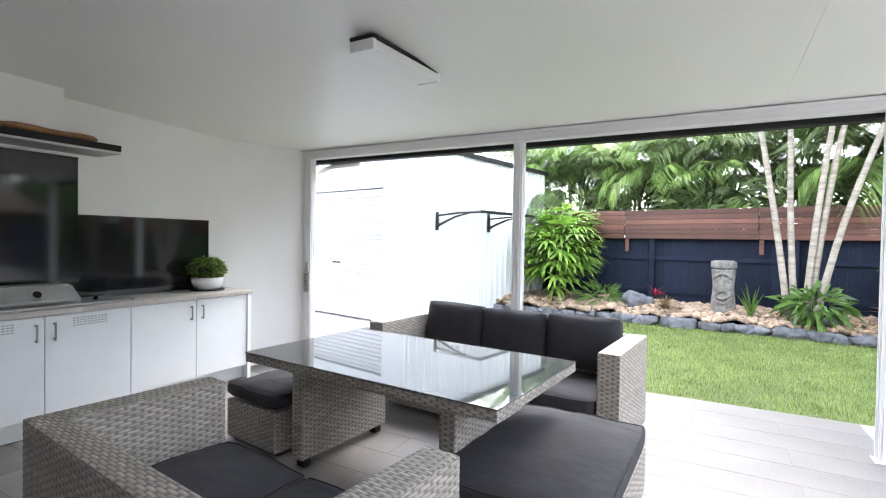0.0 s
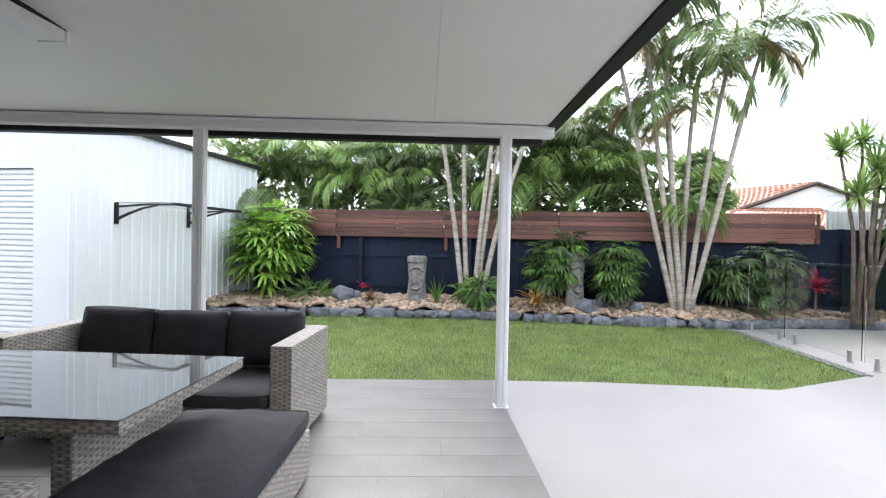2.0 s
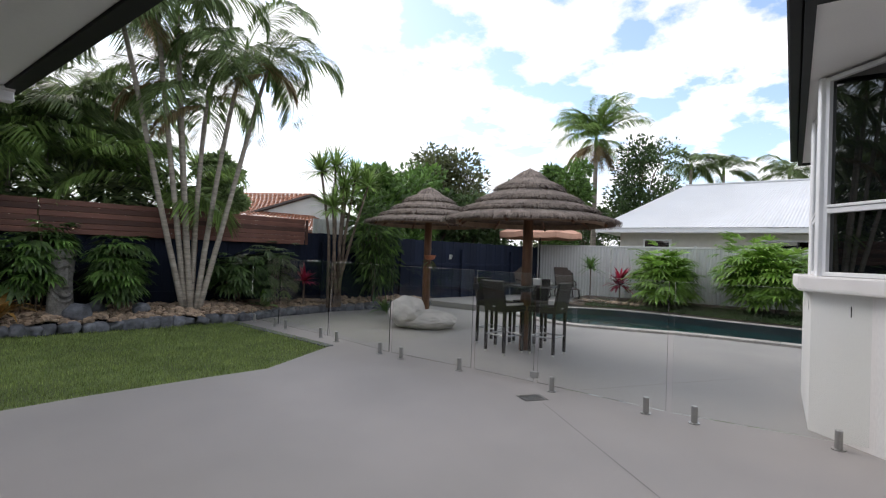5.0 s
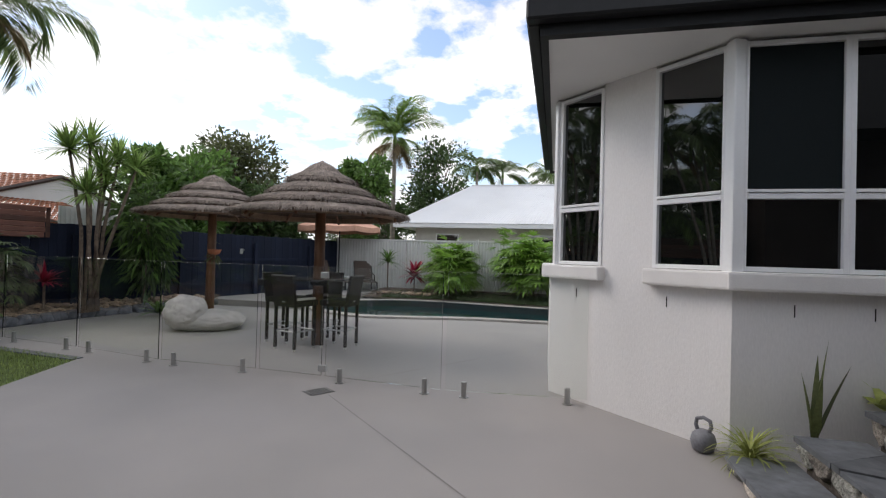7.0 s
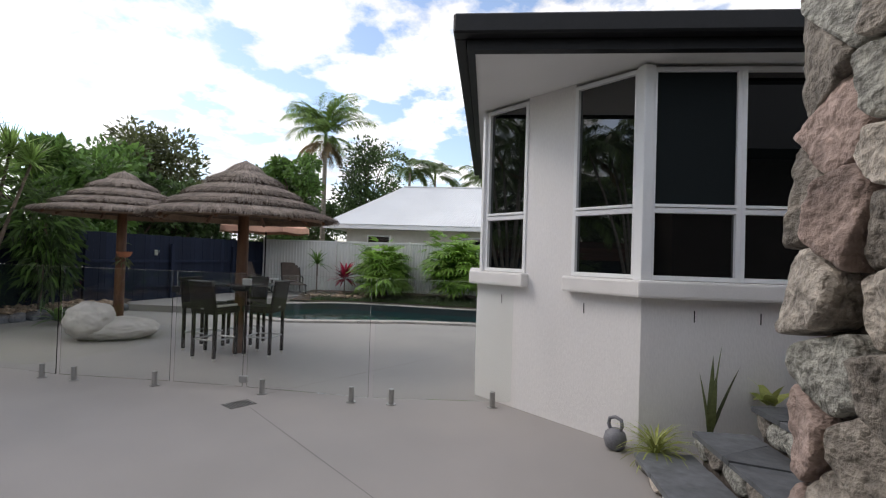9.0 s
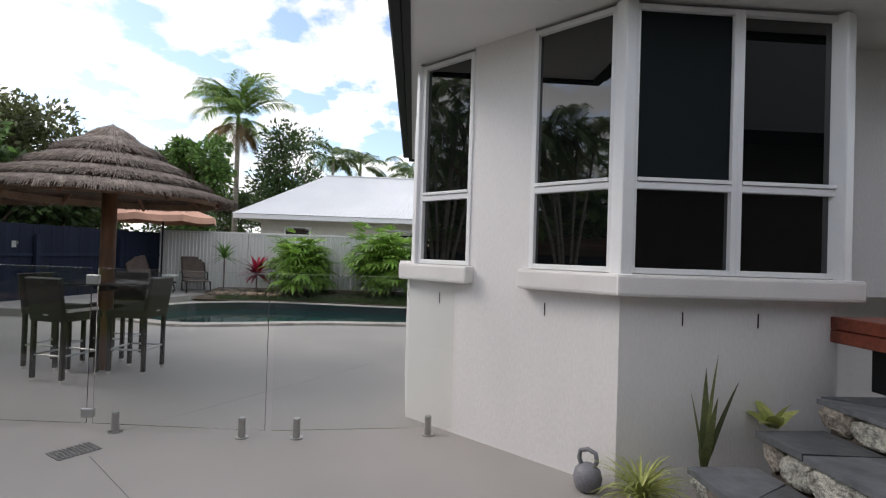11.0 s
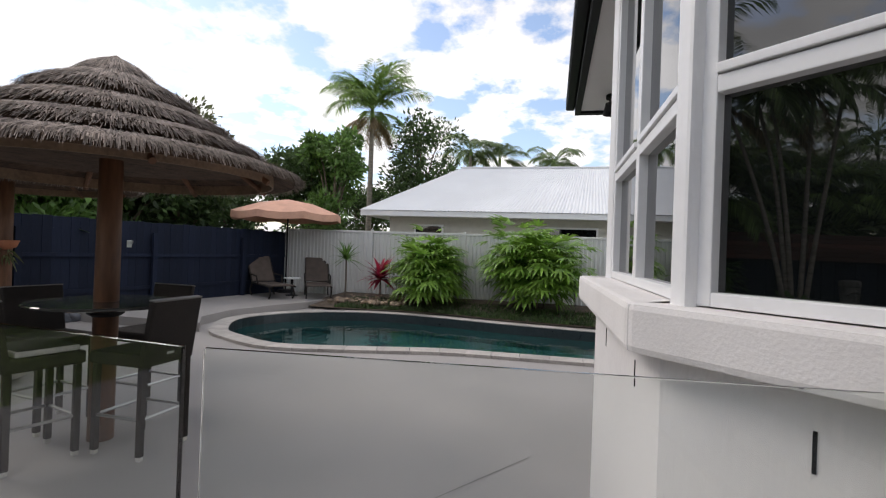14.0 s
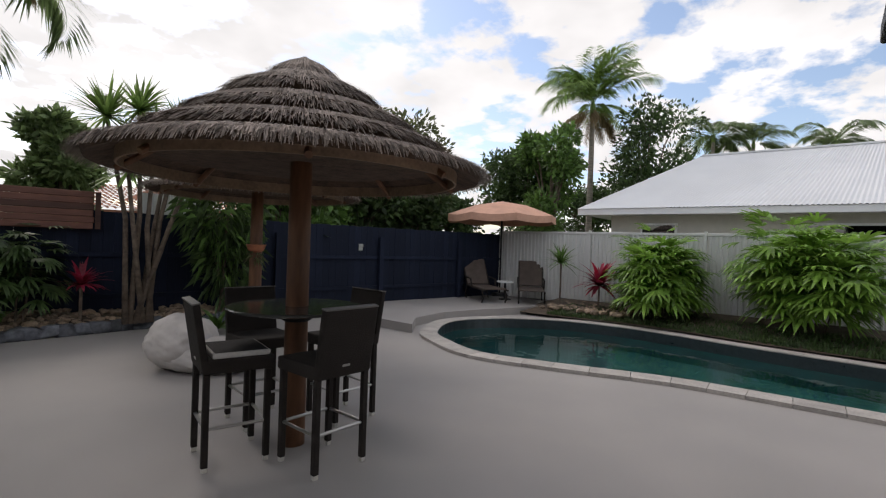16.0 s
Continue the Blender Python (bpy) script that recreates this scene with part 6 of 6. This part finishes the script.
for y, h, w, cnt, lab, sd_ in ((-1.45, 1.3, 1.15, 560, "rounded bright green long-leaved shrub by the pool", 31), (-3.95, 1.55, 1.42, 800, "large bright green long-leaved shrub by the pool", 32)):
    fan_plant(pose(15.0, y, 0.15), lab, h, w, cnt, 0.42, ("leaf_b", "leaf_b"), sd_, "pool shrubs", "shrub", 6, 0.16, 0.3)
rosette(pose(15.05, -0.1, 0.45), "crimson cordyline beside the pool", 75, 0.62, "leaf_r", 0.11, 16, (-0.3, 1.45), "cordyline", stem=[(0, 0, -0.3), (0, 0, 0.25)])
rosette(pose(15.0, 0.82, 0.15), "small spiky dragon tree by the deck", 90, 0.6, "leaf_m", 0.045, 17, (-0.2, 1.45), "dragon_plant", stem=[(0, 0, 0), (0.02, 0, 0.5), (0, 0, 1.0)])


# ---------------- beyond the fences ----------------
def tree(x, y, h, r, label, mt="leaf_d", seed=1, leaf=0.22, n=18, cnt=400, group="trees beyond the fences", z_low=0.35):
    t = thing("tree", pose(x, y, -0.06), label, "tree", group)
    gg = np.random.default_rng(seed)
    v, f = tube_pts([(0, 0, 0), (0.1, 0.05, h * 0.35), (0.05, 0, h * 0.7)], [0.16, 0.12, 0.05], 8)
    raw("trunk", v, f, M["bark2"], t)
    allv, allf = [], []
    for k in range(n):
        a, q = gg.uniform(0, 6.28), gg.random()
        c = np.array((r * 0.75 * math.cos(a) * math.sqrt(gg.random()), r * 0.75 * math.sin(a) * math.sqrt(gg.random()), h * (z_low + (0.92 - z_low) * q)))
        v, f = tube_pts([(0.05, 0.02, h * 0.35), tuple(c * (0.6, 0.6, 0.85)), tuple(c)], [0.05, 0.03, 0.012], 5)
        raw("limb", v, f, M["bark2"], t)
        rr = r * gg.uniform(0.3, 0.5)
        for _ in range(cnt):
            d = gg.normal(size=3); d /= np.linalg.norm(d)
            p = c + d * rr * (0.3 + 0.75 * gg.random()) * (1, 1, 0.8)
            o = d + gg.normal(size=3) * 0.7; o /= np.linalg.norm(o)
            s = np.cross(o, gg.normal(size=3)); s /= np.linalg.norm(s)
            L = leaf * gg.uniform(0.6, 1.3); kk = len(allv)
            allv += [p, p + o * L * 0.5 + s * L * 0.22, p + o * L, p + o * L * 0.5 - s * L * 0.22]
            allf.append((kk, kk + 1, kk + 2, kk + 3))
    raw("crown", allv, allf, M[mt], t)
    return t


for k, (x, y, h, r, mt, lab) in enumerate((
        (10.6, 5.5, 4.3, 1.3, "leaf_m", "leafy green tree behind the fence"), (11.6, 6.2, 4.4, 1.6, "leaf_m", "leafy green tree behind the fence"), (13.0, 5.9, 3.9, 1.5, "leaf_d", "dark dense tree behind the fence"),
        (14.8, 5.6, 3.6, 1.5, "leaf_d", "dark dense tree behind the fence"), (17.3, 7.8, 6.5, 2.3, "leaf_o", "spreading olive-green tree behind the fence"),
        (20.2, 3.7, 5.9, 1.4, "leaf_m", "fresh green leafy tree beyond the fence corner"), (17.9, 6.6, 3.4, 1.4, "leaf_d", "dark dense tree behind the fence"), (25.2, 1.9, 7.6, 2.2, "leaf_d", "dense dark tree beside the tall palm"),
        (21.5, 5.3, 5.6, 2.0, "leaf_d", "dense dark tree beside the tall palm"), (20.5, 12.5, 4.5, 2.0, "leaf_m", "leafy tree in the distance"), (7.6, 10.0, 4.5, 0.85, "frond", "slender olive-green tree behind the slat screen"), (28.0, 5.5, 4.6, 1.9, "leaf_d", "leafy tree in the distance"))):
    tree(x, y, h, r, lab, mt, 100 + k)
palm(pose(0, 0, 0), [[(24.0, 3.8, -0.05), (24.0, 3.8, 3.8), (24.0, 3.8, 7.5)]], "tall solitary palm above the white house", 201, 20, 2.6, "frond_l", 0.7, 0.15, 1.35, dry=7, group="distant palms", elev=(0.3, 1.55))
for x, y, h in ((31.5, 0.6, 7.3), (32.5, -1.0, 7.0), (34, -4.2, 7.0)):
    palm(pose(0, 0, 0), [[(x, y, -0.05), (x, y, h * 0.5), (x + 0.2, y, h)]], "distant palm behind the white roof", 210 + int(x), 12, 2.1, "frond", 0.6, 0.13, 1.6, group="distant palms", elev=(0.1, 1.2))
# white-roofed neighbour
nb = thing("neighbour_house", pose(0, 0, 0), "neighbouring house with white corrugated hip roof", "house")
part("wall", box(18.5, 27.5, -14, 0.9, -0.06, 2.55), M["cream"], nb)
for y0, y1 in ((-0.9, 0.05), (-5.6, -3.6), (-9, -7)):
    w = new("window"); w.parent = nb
    part("frame", box(18.44, 18.5, y0, y1, 1.7, 2.3), M["alu"], w)
    part("pane", box(18.42, 18.44, y0 + 0.06, y1 - 0.06, 1.76, 2.24), M["window"], w)
part("fascia", box(17.75, 17.83, -14.6, 1.62, 2.5, 2.66), M["alu"], nb)
part("soffit", box(17.83, 28.2, -14.6, 1.62, 2.52, 2.56), M["alu"], nb)


def corr_slope(e0, e1, r1, r0, pitch, depth, name):
    """A corrugated slope between the eave e0-e1 and the ridge r0-r1."""
    e0, e1, r0, r1 = (Vector(p) for p in (e0, e1, r0, r1))
    n = int((e1 - e0).length / pitch)
    nrm = (e1 - e0).cross(r0 - e0).normalized()
    if nrm.z < 0:
        nrm = -nrm
    vs, fs = [], []
    for i in range(2 * n + 1):
        t = i / (2 * n)
        o = nrm * (depth if i % 2 else 0)
        vs += [e0.lerp(e1, t) + o, r0.lerp(r1, t) + o]
        if i:
            k = 2 * i
            fs.append((k - 2, k, k + 1, k - 1))
    return raw(name, vs, fs, M["roofwhite"], nb)


corr_slope((17.72, -14.6, 2.66), (17.72, 1.65, 2.66), (22.9, -0.6, 4.85), (22.9, -12.5, 4.85), 0.1, 0.022, "roof_slope")
corr_slope((17.72, 1.65, 2.66), (28.2, 1.65, 2.66), (23.0, -0.6, 4.85), (22.9, -0.6, 4.85), 0.1, 0.022, "roof_hip")
corr_slope((28.2, 1.65, 2.66), (28.2, -14.6, 2.66), (22.9, -12.5, 4.85), (22.9, -0.6, 4.85), 0.1, 0.022, "roof_slope")
# higher roof behind the ridge
part("upper_wall", box(25.3, 29.0, -12.0, -7.7, 4.0, 5.3), M["cream"], nb)
part("upper_gutter", box(25.0, 29.3, -12.3, -7.35, 5.28, 5.46, 0.02), M["alu"], nb)
bm = bmesh.new()
hv = [bm.verts.new(p) for p in ((24.95, -12.35, 5.45), (29.35, -12.35, 5.45), (29.35, -7.3, 5.45), (24.95, -7.3, 5.45), (27.1, -10.2, 6.4), (27.1, -9.4, 6.4))]
for q in ((0, 1, 4), (1, 2, 5, 4), (2, 3, 5), (3, 0, 4, 5), (3, 2, 1, 0)):
    bm.faces.new([hv[i] for i in q])
part("upper_roof", bm, M["roofwhite"], nb)
part("ridge_cap", box(22.8, 23.0, -12.5, -0.6, 4.84, 4.9, 0.01), M["roofwhite"], nb)
# terracotta-roofed neighbour behind the back fence
tn = thing("tiled_house", pose(14.1, 15.2, 0, 0, 0, PLOT_TURN), "neighbouring house with terracotta tiled roof", "house")
part("wall", box(-2.8, 2.8, 0.4, 6, -0.06, 2.5), M["cream"], tn)


def tiled_slope(name, e0, e1, r1, r0, rows, cols):
    """Rows of barrel tiles between the eave e0-e1 and the top edge r0-r1."""
    e0, e1, r0, r1 = (Vector(p) for p in (e0, e1, r0, r1))
    up = (e1 - e0).cross(r0 - e0).normalized()
    if up.z < 0:
        up = -up
    vs, fs = [], []
    for r in range(rows):
        a0, b0 = e0.lerp(r0, r / rows), e1.lerp(r1, r / rows)
        a1, b1 = e0.lerp(r0, (r + 1) / rows), e1.lerp(r1, (r + 1) / rows)
        for c in range(cols):
            k = len(vs)
            for q, dz in ((0, 0.0), (0.25, 0.055), (0.6, 0.055), (0.9, 0.0), (1.0, 0.0)):
                t = (c + q) / cols
                vs += [a0.lerp(b0, t) + up * (dz + 0.035), a1.lerp(b1, t) + up * dz]
            fs += [(k + 2 * q, k + 2 * q + 2, k + 2 * q + 3, k + 2 * q + 1) for q in range(4)]
    return raw(name, vs, fs, M["terracotta"], tn)


tiled_slope("roof_slope", (-6.2, 0, 2.35), (3.4, 0, 2.35), (2.4, 2.6, 3.4), (-4.6, 2.6, 3.4), 11, 40)
part("roof_under", prism([(-6.1, 0.1), (3.3, 0.1), (3.3, 6), (-6.1, 6)], 2.25, 2.34), M["terracotta"], tn)
# raised gable with a pale infill and dark barge boards
bm = bmesh.new()
ga = [bm.verts.new(p) for p in ((-0.9, 2.3, 3.15), (5.6, 2.3, 3.15), (2.35, 2.3, 4.4), (-0.9, 2.4, 3.15), (5.6, 2.4, 3.15), (2.35, 2.4, 4.4))]
for q in ((0, 1, 2), (5, 4, 3), (0, 3, 4, 1), (1, 4, 5, 2), (2, 5, 3, 0)):
    bm.faces.new([ga[i] for i in q])
part("gable", bm, M["corr"], tn)
part("barge_board", cyl((-1.2, 2.2, 3.1), (2.35, 2.2, 4.45), 0.09, n=4), M["brown_d"], tn)
part("barge_board", cyl((2.35, 2.2, 4.45), (5.9, 2.2, 3.1), 0.09, n=4), M["brown_d"], tn)
tiled_slope("roof_slope", (-2.6, 6.5, 3.0), (-1.25, 2.2, 3.1), (2.35, 2.2, 4.5), (0.2, 6.0, 4.55), 14, 16)
tiled_slope("roof_slope", (5.95, 2.2, 3.1), (5.95, 6.5, 3.0), (2.35, 6.5, 4.5), (2.35, 2.2, 4.5), 14, 16)
lean = ribbed("lean_to", 1.2, 0, 2.25, 0.09, 0.02, pose(*plot(6.5, 7.0), 0, 0, PLOT_TURN), M["corr"], None, 0.5)
tagged(lean, "pale corrugated garden store behind the fence", "shed")

# ---------------- stone pillar and steps ----------------
pil = thing("stone_pillar", pose(0, 0, 0), "massive rough field-stone pillar", "pillar", kind="structure")
part("core", box(-0.85, 0.86, -6.25, -5.62, -0.05, 2.6), M["mortar"], pil)
gs = np.random.default_rng(51)


def cells(x0, x1, y0, y1, dx, dy, g, jit=0.36):
    """Irregular cells that share their borders: each is what lies nearest to one scattered seed."""
    nx, ny = max(1, round((x1 - x0) / dx)), max(1, round((y1 - y0) / dy))
    seeds = [(x0 + (i + 0.5 + 0.25 * (-1) ** j + g.uniform(-jit, jit)) * (x1 - x0) / nx, y0 + (j + 0.5 + g.uniform(-jit, jit)) * (y1 - y0) / ny) for i in range(nx) for j in range(ny)]
    out = []
    for p in seeds:
        poly = [(x0, y0), (x1, y0), (x1, y1), (x0, y1)]
        for q in seeds:
            if q == p or (q[0] - p[0]) ** 2 / dx ** 2 + (q[1] - p[1]) ** 2 / dy ** 2 > 12:
                continue
            mx, my, nx_, ny_ = (p[0] + q[0]) / 2, (p[1] + q[1]) / 2, q[0] - p[0], q[1] - p[1]
            clipped = []
            for a, b in zip(poly, poly[1:] + poly[:1]):
                da, db = (a[0] - mx) * nx_ + (a[1] - my) * ny_, (b[0] - mx) * nx_ + (b[1] - my) * ny_
                if da <= 0:
                    clipped.append(a)
                if da * db < 0:
                    t = da / (da - db)
                    clipped.append((a[0] + (b[0] - a[0]) * t, a[1] + (b[1] - a[1]) * t))
            poly = clipped
            if len(poly) < 3:
                break
        if len(poly) >= 3:
            out.append(poly)
    return out


def shrunk(poly, d):
    """The cell drawn in by about d, so that a joint is left open."""
    cx, cy = sum(p[0] for p in poly) / len(poly), sum(p[1] for p in poly) / len(poly)
    return [(cx + (x - cx) * max(0.3, 1 - d / max(0.02, math.hypot(x - cx, y - cy))), cy + (y - cy) * max(0.3, 1 - d / max(0.02, math.hypot(x - cx, y - cy)))) for x, y in poly]


def face_stone(poly, y, depth, seed, material, parent):
    """A rough stone set in a wall that faces +y: an uneven outline, a split front with a tilt of its own."""
    rq = random.Random(seed)
    loop = list(poly)
    for _ in range(2):      # worn corners
        loop = [((a[0] * w_ + b[0] * (1 - w_)), (a[1] * w_ + b[1] * (1 - w_))) for a, b in zip(loop, loop[1:] + loop[:1]) for w_ in (0.88, 0.12)]
    n = 44
    seg = [math.hypot(b[0] - a[0], b[1] - a[1]) for a, b in zip(loop, loop[1:] + loop[:1])]
    total, ring, acc, i = sum(seg), [], 0.0, 0
    for k in range(n):
        want = total * k / n
        while acc + seg[i] < want and i < len(seg) - 1:
            acc += seg[i]; i += 1
        t = (want - acc) / max(1e-6, seg[i]); a, b = loop[i], loop[(i + 1) % len(loop)]
        ring.append((a[0] + (b[0] - a[0]) * t, a[1] + (b[1] - a[1]) * t))
    cx, cz = sum(p[0] for p in ring) / n, sum(p[1] for p in ring) / n
    ta, tb = rq.uniform(-0.22, 0.22), rq.uniform(-0.2, 0.2)
    vs, fs = [], []
    prof = ((0.98, -0.5), (1.0, 0.3), (0.995, 0.72), (0.97, 0.92), (0.92, 1.0), (0.78, 1.0), (0.58, 1.02), (0.36, 1.0), (0.16, 1.0))
    for q, (r, out) in enumerate(prof):
        for x, z in ring:
            px, pz = cx + (x - cx) * r, cz + (z - cz) * r
            e = Vector((px * 9 + seed, pz * 9, out * 2))
            bulge = noise.noise(e) * 0.012 + noise.noise(e * 3.1) * 0.007 + abs(noise.noise(e * 1.7)) * 0.014 - abs(noise.noise(e * 5.3)) * 0.008
            side = noise.noise(Vector((x * 14, z * 14, seed + out))) * 0.012
            vs.append((px + (px - cx) * side * 3, y + depth * out + (bulge + (px - cx) * ta + (pz - cz) * tb) * max(0.0, out), pz + (pz - cz) * side * 3))
    for q in range(len(prof) - 1):
        fs += [(q * n + k, (q + 1) * n + k, (q + 1) * n + (k + 1) % n, q * n + (k + 1) % n) for k in range(n)]
    fs.append(tuple((len(prof) - 1) * n + k for k in range(n))[::-1])
    return raw("stone", vs, fs, material, parent, smooth=True)


for k, poly in enumerate(cells(-0.9, 0.965, 0.0, 2.65, 0.24, 0.17, gs, 0.42)):
    pick = (M["stone"], M["stone_g"], M["stone"], M["stone_g"], M["stone_p"], M["stone"], M["stone_g"], M["stone"])[int(gs.integers(0, 8))]
    edge = max(p[0] for p in poly) > 0.95
    push = gs.uniform(-0.035, 0.02) if edge else 0.0
    face_stone([(x + push, z) for x, z in shrunk(poly, gs.uniform(0.003, 0.008))], -5.635, gs.uniform(0.05, 0.095), k + 3, pick, pil)
for i, z in enumerate(np.arange(0.09, 2.6, 0.19)):
    for yy in (-5.84, -6.1):
        rock("stone", (0.86, yy, z), (0.09, 0.15, 0.11), M["stone_g"] if i % 2 else M["stone"], pil, i * 2 + 300, 3, 0.2, 0.25)
k = 400
steps = thing("stone_steps", pose(0, 0, 0), "slate-topped rubble stone steps up to the house", "steps", kind="structure")
for i, (y0, zt) in enumerate(((-5.82, 0.1), (-6.24, 0.27), (-6.66, 0.47), (-7.08, 0.65))):
    y1 = (-6.24, -6.66, -7.08, -9.0)[i]
    xr = (3.2, 3.2, 3.22, 3.3)[i]
    part("riser_core", box(0.9, xr - 0.04, y1, y0 - 0.05, -0.05, zt - 0.035), M["mortar"], steps)
    x = xr
    while x > 0.9:      # rubble face
        w = gs.uniform(0.12, 0.3)
        rock("riser_stone", (x - w / 2, y0 - 0.05, (zt - 0.03 + (0, 0.1, 0.27, 0.47)[i]) / 2), (w * 0.6, 0.06, max(0.045, (zt - 0.03 - (0, 0.1, 0.27, 0.47)[i]) * 0.6)), M["stone_g"] if gs.random() < 0.5 else M["stone"], steps, k, 3, 0.14, 0.2)
        k += 1; x -= w
    for poly in cells(0.9, xr + 0.02, y1, y0 + 0.015, 0.42, 0.3, gs, 0.3):
        part("slate_slab", prism([(px + gs.uniform(-0.008, 0.008), py + gs.uniform(-0.008, 0.008)) for px, py in shrunk(poly, 0.009)], zt - 0.034, zt + gs.uniform(-0.008, 0.006)), M["slate"], steps)
# things by the house wall
kb = thing("kettlebell", pose(3.5, -5.76, 0.0) @ Matrix.Scale(0.86, 4), "grey cast-iron kettlebell on the paving", "kettlebell")
v, f = lathe([(0.05, 0.0), (0.085, 0.02), (0.105, 0.09), (0.09, 0.15), (0.05, 0.185), (0.02, 0.19)], 20)
raw("ball", v, f, M["iron"], kb, smooth=True)
v, f = tube_pts([(-0.04, 0, 0.16), (-0.065, 0, 0.22), (-0.055, 0, 0.275), (0, 0, 0.295), (0.055, 0, 0.275), (0.065, 0, 0.22), (0.04, 0, 0.16)], [0.017] * 7, 8)
h = raw("handle", v, f, M["iron"], kb, smooth=True)
h.rotation_euler = (0, 0, 0.9)
rosette(pose(3.28, -6.0, 0.05), "variegated spider plant by the steps", 110, 0.36, "leaf_y", 0.018, 61, (0.2, 1.4), "spider_plant", curve=1.6)
rosette(pose(3.36, -6.42, 0.2), "upright snake plant against the wall", 7, 0.62, "leaf_o", 0.06, 66, (1.15, 1.55), "snake_plant", curve=0.1)
rosette(pose(3.36, -6.85, 0.45), "small yellowing broad-leaved plant", 7, 0.26, "leaf_y", 0.1, 63, (0.4, 1.3), "rosette_plant", curve=0.8)
tb = thing("timber_bench", pose(3.2, -7.62, 0.652), "oiled red timber bench on dark legs", "bench")
for z in (0.3, 0.385):
    part("beam", box(-0.6, 0.32, -0.28, 0.28, z, z + 0.08, 0.006), M["timber_red"], tb)
for x in (-0.45, 0.2):
    part("leg", box(x - 0.05, x + 0.05, -0.05, 0.05, 0, 0.3), M["black"], tb)
# small pale hook plate on the navy fence
hook = thing("fence_hook", pose(*plot(10.52, 6.0, 1.37), 0, 0, PLOT_TURN), "small pale metal hook plate on the fence", "hook")
part("plate", box(-0.05, 0.05, -0.01, 0.0, -0.06, 0.08, 0.004), M["steel"], hook)
v, f = tube_pts([(0.02, -0.01, 0.03), (0.02, -0.07, 0.02), (0.02, -0.08, 0.07)], [0.01] * 3, 6)
raw("hook_arm", v, f, M["steel"], hook)
